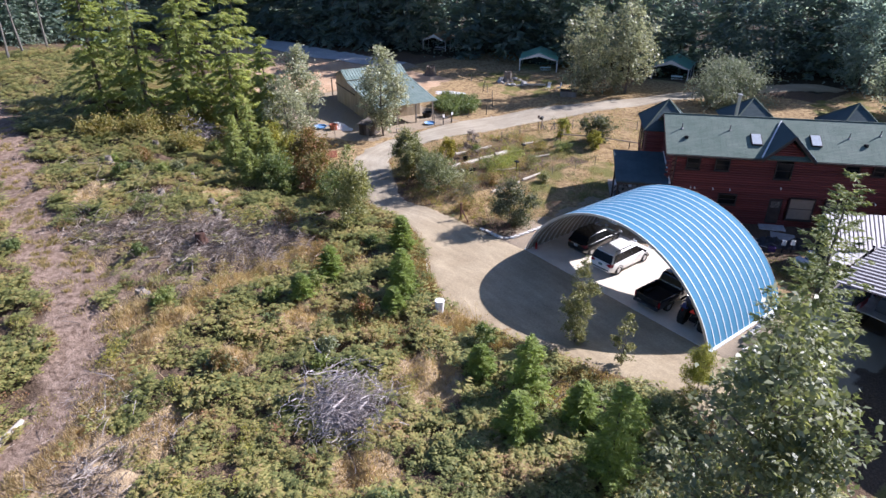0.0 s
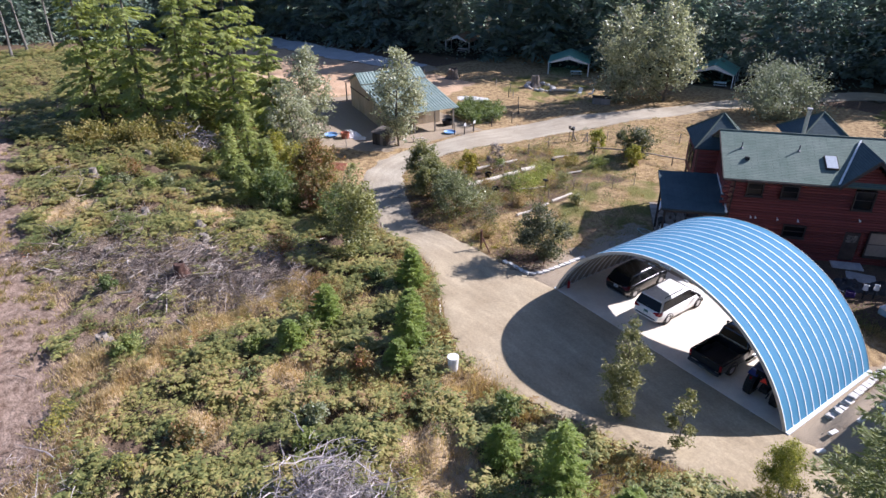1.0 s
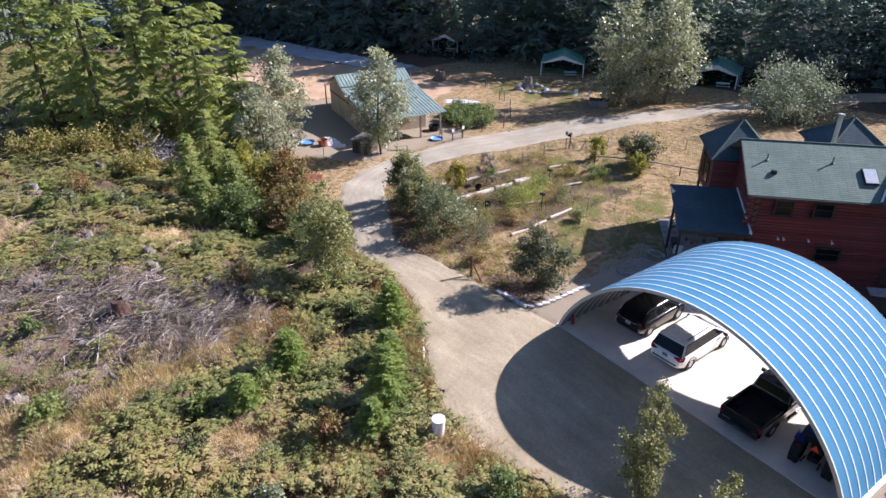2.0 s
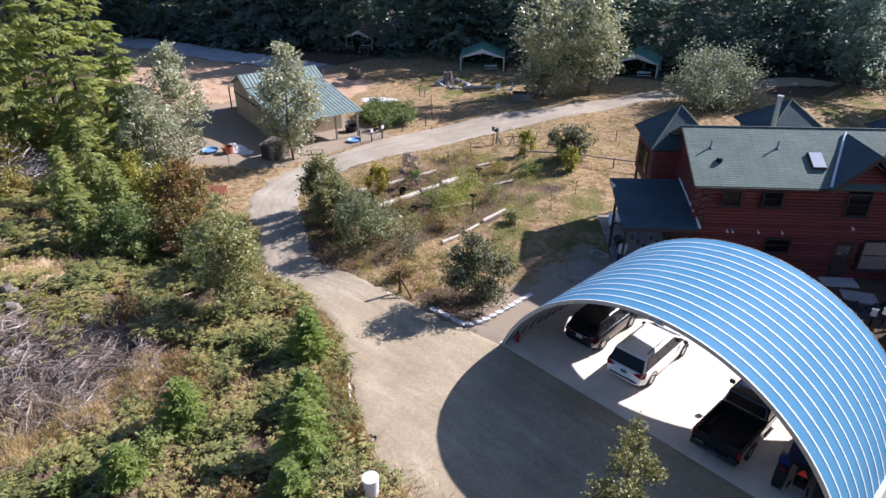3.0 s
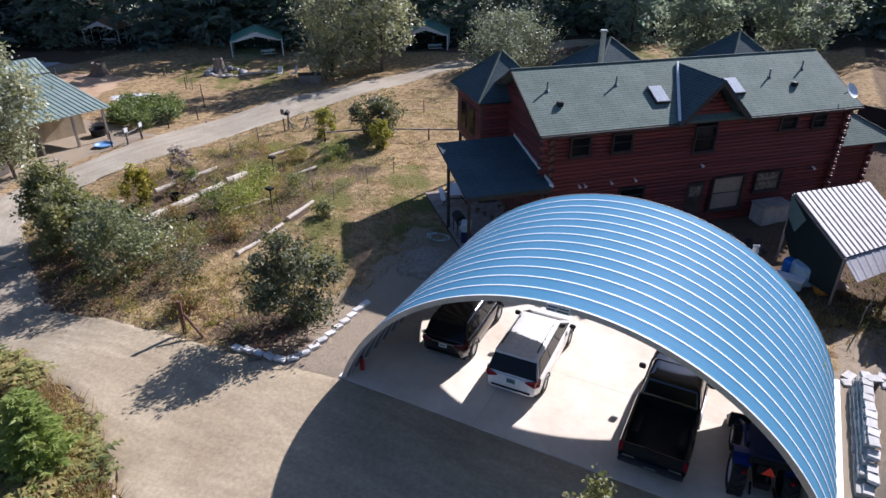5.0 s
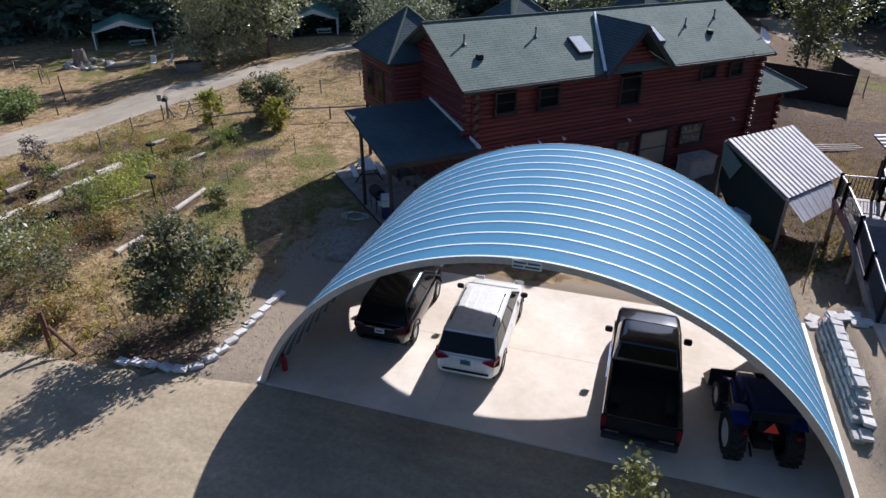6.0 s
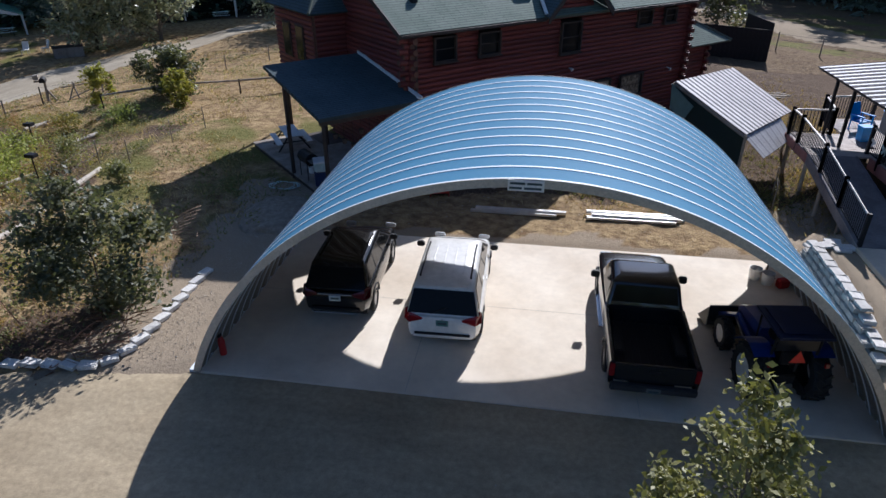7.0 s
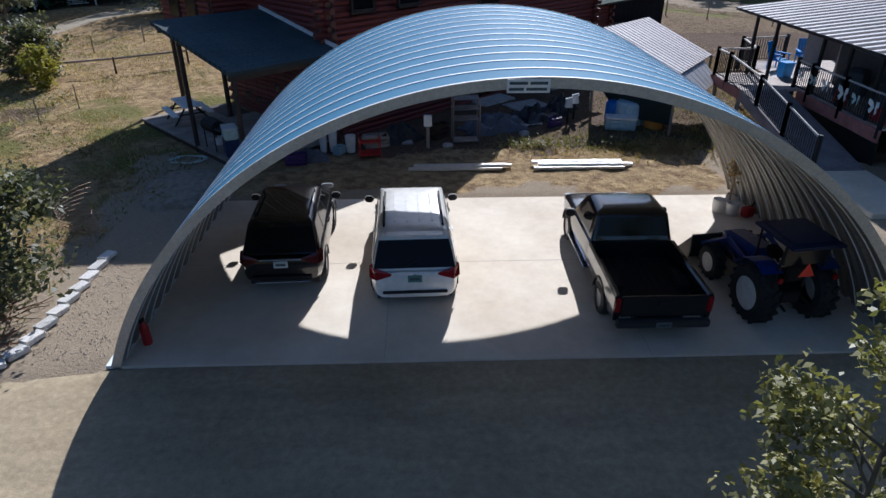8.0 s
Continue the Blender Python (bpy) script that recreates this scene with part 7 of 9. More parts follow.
def build_kerb():
    kerb = thing("stone_kerb", pose(0, 0, 0), "curved row of pale stone blocks edging the planting", "kerb")
    meshes = [stone_mesh("block", 0.44, 0.27, 0.1, 300 + i, M_STONE) for i in range(3)]
    p = np.array(KERB)
    seg = np.hypot(*np.diff(p, axis=0).T)
    cum = np.concatenate([[0], np.cumsum(seg)])
    rng = np.random.default_rng(31)
    for i, s in enumerate(np.arange(0.2, cum[-1], 0.5)):
        x, y = (float(np.interp(s, cum, p[:, k])) for k in (0, 1))
        x2, y2 = (float(np.interp(s + 0.1, cum, p[:, k])) for k in (0, 1))
        ob = part("block", meshes[i % 3], None, kerb)
        ob.matrix_basis = pose(x, y, gz(x, y) + 0.03, rng.normal(0, 2), rng.normal(0, 2), math.degrees(math.atan2(y2 - y, x2 - x)) - 16 + rng.normal(0, 5))


def build_retaining_wall():
    wall = thing("retaining_wall", pose(0, 0, 0), "low dry-stone block wall with pale cap stones", "wall")
    blocks = [stone_mesh("block", 0.44, 0.3, 0.19, 310 + i, M_WALLSTONE) for i in range(3)]
    caps = [stone_mesh("cap_stone", 0.42, 0.32, 0.09, 315 + i, M_CAP) for i in range(2)]
    rng = np.random.default_rng(32)
    for k in range(4):
        i, y = 0, (2.9, 3.3, 3.9, 4.3)[k] + 0.22 * (k % 2)
        while y < 8.0:
            ob = part("block", blocks[(i + k) % 3], None, wall)
            ob.matrix_basis = pose(8.62 + 0.055 * k + rng.normal(0, 0.008), y, -0.06 + k * 0.19, 0, 0, 90 + rng.normal(0, 1.2))
            y += 0.445
            i += 1
    for i, (y, z) in enumerate(((2.85, 0.14), (3.2, 0.33), (3.62, 0.35), (4.05, 0.52), (4.42, 0.7), (4.86, 0.71), (5.3, 0.7), (5.74, 0.71), (6.18, 0.7), (6.62, 0.71), (7.06, 0.7), (7.5, 0.71), (7.92, 0.7))):
        ob = part("cap_stone", caps[i % 2], None, wall)
        ob.matrix_basis = pose(8.84 + rng.normal(0, 0.03), y, z, 0, 0, 90 + rng.normal(0, 6))
    for i, (x, y, a) in enumerate(((8.5, 8.35, 20), (8.95, 8.3, 10), (9.4, 8.1, 350), (9.05, 7.85, 15), (9.75, 7.8, 5), (8.5, 8.8, 60), (9.5, 7.65, 0))):
        st = thing("paving_stone", pose(x, y, gz(x, y) + 0.0, 0, 0, a), "flat pale stone laid at the ramp's foot", "paving stone", "stones at the ramp")
        part("slab", stone_mesh("slab", 0.48, 0.36, 0.08, 320 + i, M_CAP), None, st)
    for i, (x, y, a) in enumerate(((9.4, 1.6, 80), (9.9, 3.0, 85), (9.6, 0.2, 70), (10.3, 4.0, 60))):
        st = thing("loose_block", pose(x, y, gz(x, y), 0, 0, a), "loose pale block lying beside the hut", "block", "loose blocks")
        part("block", stone_mesh("block", 0.5, 0.2, 0.14, 330 + i, M_STONE), None, st)


M_CAP = surface("grey_cap_stone", (0.52, 0.49, 0.45), (0.68, 0.65, 0.6), 3, 22, 0.9, per_piece=0.12)
M_WALLSTONE = surface("grey_wall_stone", (0.38, 0.355, 0.32), (0.52, 0.49, 0.45), 3, 22, 0.9, per_piece=0.15)
build_kerb()
build_retaining_wall()

# ---- barn ----


def slatted_sheet(corners, ribs, share, height, pan, bar, name, parent, label="", every=1):
    """A metal sheet with raised flat ribs, each rib a piece of its own."""
    a, b, c, d = (Vector(p) for p in corners)
    nrm = (b - a).cross(d - a).normalized()
    if nrm.z < 0:
        nrm = -nrm
    secs = [[p - nrm * 0.02, q - nrm * 0.02, q, p] for p, q in ((a.lerp(b, i / ribs), d.lerp(c, i / ribs)) for i in range(ribs + 1))]
    sheet = part(name, loft(secs), pan, parent, label)
    for i in range(ribs):
        u, v = (i + 0.5 - share / 2) / ribs, (i + 0.5 + share / 2) / ribs
        ring = lambda p, q: [p.lerp(q, u) + nrm * 0.002, p.lerp(q, v) + nrm * 0.002, p.lerp(q, v - 0.1 * share / ribs) + nrm * height, p.lerp(q, u + 0.1 * share / ribs) + nrm * height]
        part("rib", loft([ring(a, b), ring(d, c)]), bar, sheet)
    return sheet


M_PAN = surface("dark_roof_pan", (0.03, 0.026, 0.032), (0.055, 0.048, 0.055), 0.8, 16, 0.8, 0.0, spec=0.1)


def ribbed_sheet(corners, ribs, height, mat, name, parent, label="", thick=0.02):
    """A ribbed metal sheet over a quadrilateral; ribs run from the first edge to the opposite one."""
    a, b, c, d = (Vector(p) for p in corners)
    nrm = (b - a).cross(d - a).normalized()
    if nrm.z < 0:
        nrm = -nrm
    prof = []
    for i in range(ribs):
        for f, h in ((0.0, 0), (0.3, 0), (0.42, 1), (0.58, 1), (0.7, 0)):
            prof.append(((i + f) / ribs, h))
    prof.append((1.0, 0))
    bm = bmesh.new()
    r0 = [bm.verts.new(a.lerp(b, t) + nrm * height * h) for t, h in prof]
    r1 = [bm.verts.new(d.lerp(c, t) + nrm * height * h) for t, h in prof]
    l0 = [bm.verts.new(v.co - nrm * thick) for v in r0]
    l1 = [bm.verts.new(v.co - nrm * thick) for v in r1]
    for i in range(len(prof) - 1):
        bm.faces.new((r0[i], r0[i + 1], r1[i + 1], r1[i]))
        bm.faces.new((l0[i + 1], l0[i], l1[i], l1[i + 1]))
        bm.faces.new((r0[i + 1], r0[i], l0[i], l0[i + 1]))
        bm.faces.new((r1[i], r1[i + 1], l1[i + 1], l1[i]))
    bmesh.ops.recalc_face_normals(bm, faces=bm.faces[:])
    return part(name, bm, mat, parent, label)


def build_barn():
    g = -2.1
    barn = thing("barn", pose(-58.5, 11.8, g, 0, 0, -9), "pale board barn with a green ribbed metal roof", "barn")
    y0, y1, xr, zr = 0.2, 8.8, 0.0, 5.2
    xb, zb, xe, ze, xl, zl = 2.2, 4.2, 12.5, 2.75, -3.6, 3.6
    ribbed_sheet([(xr, y0 - 0.4, zr), (xr, y1 + 0.3, zr), (xb, y1 + 0.3, zb), (xb, y0 - 0.4, zb)], 22, 0.05, M_GREENTIN, "roof_upper", barn, "green ribbed metal roof")
    ribbed_sheet([(xb + 0.05, y0 - 0.4, zb - 0.12), (xb + 0.05, y1 + 0.3, zb - 0.12), (xe, y1 + 0.1, ze), (xe, y0 - 0.4, ze)], 22, 0.05, M_GREENTIN, "roof_lower", barn, "green ribbed metal lean-to roof")
    ribbed_sheet([(xr, y0 - 0.4, zr), (xr, y1 + 0.3, zr), (xl, y1 + 0.3, zl), (xl, y0 - 0.4, zl)], 22, 0.05, M_GREENTIN, "roof_back", barn)
    ribbed_sheet([(xl, y0 - 0.3, zl - 0.4), (xl, y1, zl - 0.4), (xl - 2.2, y1, zl - 0.8), (xl - 2.2, y0 - 0.3, zl - 0.8)], 20, 0.04, M_BROWNTIN, "side_roof", barn, "rusty brown side roof")
    for k in range(46):
        x = xl + 0.1 + k * 0.3
        if x > xe - 1.2:
            break
        top = zl + (zr - zl) * (x - xl) / (xr - xl) if x < xr else (zr + (zb - zr) * (x - xr) / (xb - xr) if x < xb else zb + (ze - zb) * (x - xb) / (xe - xb))
        part("board", box(x, y0, 0.0, x + 0.285, y0 + 0.04, top - 0.14), M_BARN, barn)
    part("trim_band", box(xl, y0 - 0.04, 2.5, xb + 2, y0 - 0.002, 2.68), M_DARKWOOD, barn)
    part("back_wall", box(xl, y1 - 0.05, 0, xb, y1, 3.6), M_BARN, barn)
    part("side_wall", box(xl, y0 + 0.05, 0, xl + 0.08, y1 - 0.05, 3.4), M_BARN, barn)
    part("inner_wall", box(8.6, y0 + 0.1, 0, 8.7, y1 - 0.8, 3.0), M_BARN, barn)
    for y in (0.3, 3.0, 5.7, 8.2):
        part("post", box(xe - 0.35, y - 0.08, 0, xe - 0.19, y + 0.08, ze - 0.1), M_GREYWOOD, barn)
    for y in (y0, 4.4, y1 - 0.2):
        part("post", box(xl - 2.1, y - 0.07, 0, xl - 1.96, y + 0.07, zl - 0.9), M_GREYWOOD, barn)
    crate = thing("wood_shed", pose(-45.0, 8.0, gz(-45, 8), 0, 0, 25), "small dark wooden shelter with a flat tin roof", "shelter")
    for k in range(5):
        part("board", box(-0.9 + k * 0.36, -1.0, 0, -0.9 + k * 0.36 + 0.33, -0.95, 1.4), M_GREYWOOD if k == 3 else M_SHEDWOOD, crate)
    for s in (-0.9, 0.9):
        part("side", box(s - 0.03, -0.95, 0, s + 0.03, 1.0, 1.4), M_SHEDWOOD, crate)
    ribbed_sheet([(-1.1, -1.2, 1.42), (1.1, -1.2, 1.42), (1.1, 1.2, 1.6), (-1.1, 1.2, 1.6)], 7, 0.03, M_SHEDWOOD, "roof", crate)
    return barn


M_SHEDWOOD = surface("dark_weathered_wood", (0.07, 0.058, 0.048), (0.14, 0.12, 0.1), 2, 20, 0.88, stretch=(1, 1, 0.3), per_piece=0.15)
M_BROWNTIN = surface("rusty_tin", (0.28, 0.17, 0.1), (0.42, 0.28, 0.18), 1.2, 12, 0.7, 0.2)
build_barn()


def build_paddock_panel():
    """Pipe gate panels by the barn."""
    for k, (x, y, a) in enumerate(((-66.5, 5.2, 55), (-64.5, 8.2, 60))):
        gate = thing("livestock_gate", pose(x, y, -2.05, 0, 0, a), "grey tubular steel livestock gate panel", "gate", "livestock gate panels")
        for z in (0.15, 0.42, 0.69, 0.96, 1.23, 1.5):
            part("rail", rod((-1.6, 0, z), (1.6, 0, z), 0.035, n=6), M_STEELDULL, gate)
        for x2 in (-1.6, 0, 1.6):
            part("upright", rod((x2, 0, 0.0), (x2, 0, 1.55), 0.035, n=6), M_STEELDULL, gate)


build_paddock_panel()


def tub(name, x, y, r, h, mat, label, category="tub", z=None):
    t = thing(name, pose(x, y, gz(x, y) if z is None else z), label, category)
    secs = [[(rr * math.cos(6.28319 * i / 20), rr * math.sin(6.28319 * i / 20), zz) for i in range(20)] for rr, zz in ((r * 0.8, 0.0), (r, h), (r * 0.94, h), (r * 0.74, 0.06), (0.02, 0.06))]
    part("shell", loft(secs), mat, t, smooth=False)
    return t


M_POOL = plain("faded_blue_plastic", (0.16, 0.3, 0.52), 0.5)
tub("paddling_pool", -43.6, 16.4, 0.75, 0.22, M_POOL, "shallow pale blue plastic paddling pool beside the road", "paddling pool")
tub("paddling_pool", -50.8, 4.0, 0.85, 0.24, M_POOL, "shallow pale blue plastic paddling pool in the barnyard", "paddling pool")
tub("water_trough", -47.0, 18.4, 0.7, 0.65, M_BLACK, "black rubber water trough beside the barn", "trough")
tub("feed_tub", -49.4, 5.2, 0.55, 0.7, M_TERRACOTTA := plain("terracotta_plastic", (0.32, 0.11, 0.06), 0.7), "brown feed tub in the barnyard", "tub")


def rumpled_sheet(name, x, y, w, d, h, mat, label, category, seed, rot=0.0):
    rng = np.random.default_rng(seed)
    t = thing(name, pose(x, y, gz(x, y), 0, 0, rot), label, category)
    n = 13
    ph = rng.uniform(0, 6, 6)
    bm = bmesh.new()
    grid = [[bm.verts.new(((i / (n - 1) - 0.5) * w * (1 + 0.08 * math.sin(j + ph[0])), (j / (n - 1) - 0.5) * d * (1 + 0.1 * math.sin(i * 1.3 + ph[1])),
             0.03 + h * max(0.0, math.sin(math.pi * i / (n - 1)) * math.sin(math.pi * j / (n - 1))) ** 0.6 * (0.6 + 0.4 * math.sin(i * 1.1 + ph[2]) * math.sin(j * 1.7 + ph[3])))) for j in range(n)] for i in range(n)]
    for i in range(n - 1):
        for j in range(n - 1):
            bm.faces.new((grid[i][j], grid[i + 1][j], grid[i + 1][j + 1], grid[i][j + 1]))
    low = [v for v in bm.verts if v.is_boundary]
    ext = bmesh.ops.extrude_edge_only(bm, edges=[e for e in bm.edges if e.is_boundary])
    for v in ext["geom"]:
        if isinstance(v, bmesh.types.BMVert):
            v.co.z = -0.02
    part("cloth", bm, mat, t)
    return t


rumpled_sheet("tarpaulin", -54.5, 28.0, 4.6, 2.0, 0.35, M_TARP, "white tarpaulin spread on the ground", "tarpaulin", 41, 40)
rumpled_sheet("tarpaulin", -50.2, 6.2, 2.6, 1.8, 0.6, M_TARP, "crumpled white tarpaulin over a heap", "tarpaulin", 42, 10)
rumpled_sheet("tarpaulin", -48.4, 6.6, 1.4, 1.0, 0.3, M_TARP, "crumpled white sheet in the barnyard", "tarpaulin", 43, 60)

# ---- canopies ----


def build_canopy(x, y, rot, w, d, roof=None, label="green canvas canopy on white poles, open at the front"):
    z = gz(x, y)
    c = thing("canopy_tent", pose(x, y, z, 0, 0, rot), label, "canopy", "garden canopies")
    hw, eave, peak = w / 2, 2.1, 3.3
    for xx in (-hw, hw):
        for yy in (0, d / 2, d):
            part("pole", rod((xx, yy, 0), (xx, yy, eave), 0.09), M_WHITE, c, "white pole")
        part("wall", box(xx - 0.02, d * 0.3, 0.1, xx + 0.02, d, eave), M_GREENCLOTH, c)
    part("wall", box(-hw, d - 0.03, 0.1, hw, d, eave), M_GREENCLOTH, c)
    for s in (-1, 1):
        pts = [(s * (hw + 0.15), -0.2, eave - 0.05), (s * (hw + 0.15), d + 0.2, eave - 0.05), (0, d + 0.2, peak), (0, -0.2, peak)]
        part("roof_panel", poly(pts if s > 0 else pts[::-1], 0.03), roof or M_CANOPY, c)
        bm = poly([(s * (hw + 0.12), -0.18, eave - 0.12), (0, -0.18, peak - 0.1), (0, -0.18, peak - 0.7), (s * (hw - 0.6), -0.18, eave - 0.1)], 0.02)
        part("valance", bm, M_WHITE, c, "white gable trim")
    table = thing("picnic_table", pose(x, y, z, 0, 0, rot) @ pose(w * 0.2, 0.3, 0, 0, 0, 10), "pale wooden picnic table at the canopy's mouth", "picnic table")
    picnic(table, M_WHITE)


def picnic(t, top):
    for k in range(5):
        part("top_board", box(-0.9, -0.36 + k * 0.147, 0.72, 0.9, -0.36 + k * 0.147 + 0.135, 0.76), top, t)
    for s in (-1, 1):
        part("bench", box(-0.9, s * 0.68 - 0.13, 0.42, 0.9, s * 0.68 + 0.13, 0.46), top, t)
        for e in (-0.6, 0.6):
            part("leg", rod((e, s * 0.72, 0), (e, s * 0.2, 0.72), 0.035, n=6), M_BLACK, t)
        part("cross_bar", rod((s * 0.6, -0.7, 0.4), (s * 0.6, 0.7, 0.4), 0.03, n=6), M_BLACK, t)


build_canopy(-57.3, 49.6, 42, 6.4, 5.5)
build_canopy(-38.2, 60.5, 25, 5.6, 5.5)
build_canopy(-112.0, 31.0, 10, 5.0, 4.0, M_GREYWOOD, "weathered grey shelter at the wood's edge")
build_canopy(-82.5, 45.5, 25, 5.0, 4.0, M_BROWNTIN, "brown-roofed shelter at the wood's edge")

# ---- stumps, logs, rocks ----


def stump(x, y, r, h, label, seed, mat=None, dz=0.0):
    rng = np.random.default_rng(seed)
    t = thing("tree_stump", pose(x, y, gz(x, y) + dz, rng.normal(0, 3), rng.normal(0, 3), rng.uniform(0, 360)), label, "stump")
    n = 16
    lobes = rng.uniform(0.85, 1.2, n)
    secs = []
    for f, k in ((-0.05, 1.75), (0.12, 1.35), (0.4, 1.08), (0.95, 1.0), (1.0, 0.93)):
        secs.append([(r * k * (lobes[i] if f < 0.5 else 1 + (lobes[i] - 1) * 0.4) * math.cos(6.28319 * i / n), r * k * (lobes[i] if f < 0.5 else 1 + (lobes[i] - 1) * 0.4) * math.sin(6.28319 * i / n), h * f + (rng.normal(0, 0.1 * h) if f > 0.9 else 0)) for i in range(n)])
    part("wood", loft(secs), mat or M_STUMP, t)
    return t


M_STUMP = surface("bleached_stump", (0.1, 0.08, 0.06), (0.3, 0.26, 0.22), 4, 24, 0.9, stretch=(1, 1, 0.3), bump=0.5)
M_ROTWOOD = surface("dark_rotten_wood", (0.05, 0.025, 0.018), (0.13, 0.07, 0.05), 4, 24, 0.95, bump=0.6)
M_PALELOG = surface("bleached_log", (0.42, 0.36, 0.28), (0.66, 0.6, 0.5), 2, 20, 0.88, stretch=(1, 1, 0.25), bump=0.3)
for i, (x, y, r, h) in enumerate(((-43.7, -22.3, 0.3, 1.0), (-37.1, -16.5, 0.28, 0.9), (-28.4, -23.7, 0.32, 0.8), (-26.7, -17.6, 0.3, 0.8), (-20.2, -22.6, 0.3, 0.5), (-28.4, -17.4, 0.26, 0.7), (-17.1, -26.0, 0.3, 0.6), (-33.5, -20.2, 0.28, 0.9), (-21.4, -13.4, 0.38, 0.75), (-24.2, -15.0, 0.28, 0.6), (-47.0, -17.0, 0.3, 1.9))):
    stump(x, y, r * 0.95, h * 0.65, "weathered grey tree stump in the cleared brush", 400 + i)
stump(-22.0, -20.4, 0.34, 0.75, "dark rotten stump in the logging slash", 418, M_ROTWOOD)
stump(-55.0, 40.5, 0.55, 1.5, "large dark stump ringed with stones", 420)
stump(-66.5, 33.0, 0.7, 1.5, "large dark stump by the far track", 421, M_BARK)


def log_lying(x0, y0, x1, y1, r, label, mat=None, lift=0.0):
    z0, z1 = gz(x0, y0) + r * 0.8 + lift, gz(x1, y1) + r * 0.8 + lift
    t = thing("log", pose(x0, y0, z0), label, "log")
    bm, k = None, 4
    rng = np.random.default_rng(int(abs(x0 * 10 + y0)))
    pts = [Vector(((x1 - x0) * f / k, (y1 - y0) * f / k, (z1 - z0) * f / k)) + Vector((*rng.normal(0, r * 0.15, 2), 0)) for f in range(k + 1)]
    for a, b, f in zip(pts, pts[1:], range(k)):
        bm = rod(a, b, r * (1 - 0.06 * f), r * (1 - 0.06 * (f + 1)), 9, bm)
    part("wood", bm, mat or M_PALELOG, t)


for l in ((-30.8, 6.4, -30.5, 8.2, 0.16), (-30.1, 10.2, -29.9, 12.5, 0.17), (-29.7, 13.0, -29.5, 15.0, 0.17), (-26.0, 6.0, -26.2, 10.2, 0.25), (-26.3, 10.5, -26.3, 12.4, 0.22), (-26.4, 12.8, -26.4, 14.6, 0.26), (-18.3, 5.4, -18.3, 7.0, 0.12), (-18.4, 7.6, -18.6, 9.2, 0.12), (-18.8, 9.8, -19.0, 12.4, 0.13), (-23.4, 15.8, -22.8, 17.6, 0.13), (-27.6, 18.2, -27.0, 20.8, 0.14), (-22.6, 9.0, -21.8, 12.0, 0.1)):
    log_lying(*l, "bleached log edging a garden bed")
log_lying(-8.6, -35.2, -9.8, -33.9, 0.2, "pale split log beside the dirt track")
log_lying(-51.5, 41.0, -49.0, 43.2, 0.2, "pale log lying by the stone ring")
log_lying(-10.8, -7.5, -9.7, -8.2, 0.07, "short pale pole on the drive's verge")
for i in range(7):
    r = np.random.default_rng(500 + i)
    x0, y0 = -23 + r.normal(0, 4.5), -19 + r.normal(0, 2.4)
    a = r.uniform(0, 6.28)
    log_lying(x0, y0, x0 + 2.4 * math.cos(a), y0 + 2.4 * math.sin(a), 0.09, "grey dead bough in the logging slash", M_STUMP, 0.15)


def rock(x, y, r, seed, label="grey field stone in the ring", dz=-0.05, mat=None):
    rng = np.random.default_rng(seed)
    bm = bmesh.new()
    bmesh.ops.create_icosphere(bm, subdivisions=2, radius=r)
    for v in bm.verts:
        v.co *= 1 + rng.normal(0, 0.09)
        v.co.z *= 0.65
    t = thing("rock", pose(x, y, gz(x, y) + r * 0.3 + dz, 0, 0, rng.uniform(0, 360)), label, "rock", "field stones")
    part("stone", bm, mat or M_WALLSTONE, t)


for i in range(16):
    a = 6.283 * i / 16
    rock(-54.2 + 2.4 * math.cos(a), 40.6 + 1.7 * math.sin(a), 0.28 + 0.1 * (i % 3), 600 + i)

# ---- fences, mailbox, posts ----
M_WIRE = plain("dull_fence_wire", (0.12, 0.11, 0.1), 0.8)


def fence(points, label, h=1.2, wires=3, post=0.05, mat=None, rails=0):
    f = thing("fence", pose(0, 0, 0), label, "fence")
    tops = []
    for x, y in points:
        z = gz(x, y)
        part("post", rod((x, y, z - 0.1), (x, y, z + h), post, post * 0.85, n=6), mat or M_GREYWOOD, f)
        tops.append((x, y, z))
    for a, b in zip(tops, tops[1:]):
        for k in range(wires):
            q = h * (k + 1) / (wires + 0.3)
            part("wire", rod((a[0], a[1], a[2] + q), (b[0], b[1], b[2] + q), 0.006, n=4), M_WIRE, f)
        for k in range(rails):
            q = h * (0.9 - 0.45 * k)
            part("rail", rod((a[0], a[1], a[2] + q), (b[0], b[1], b[2] + q), 0.06, n=6), M_GREYWOOD, f)


fence([(-31.2, 24.1), (-28.2, 27.0), (-25.2, 29.5), (-22.8, 32.5), (-20.5, 35.0)], "wire fence on thin posts along the road", 1.1)
fence([(-30.6, 17.5), (-31.0, 20.8), (-31.2, 24.1)], "wire fence on thin posts by the garden", 1.1)
fence([(-25.6, 22.2), (-22.0, 24.0), (-18.5, 25.6), (-15.0, 27.0)], "dark pole rail fence in the grass", 0.9, 0, 0.06, M_DARKWOOD, 1)
fence([(-55.0, 1.8), (-50.8, 2.2), (-46.8, 4.0)], "wire fence round the barnyard", 1.2, 4)
fence([(-42.6, 16.4), (-42.2, 18.9), (-42.5, 22.0), (-42.4, 25.2), (-45.0, 28.5), (-48.5, 31.5), (-53.0, 33.5)], "wire garden fence on dark posts", 1.3, 4, 0.05, M_DARKWOOD)
fence([(-70, 30), (-64, 33), (-59, 36), (-55, 35.5), (-52, 33.5)], "wire fence along the far track", 1.2, 3)
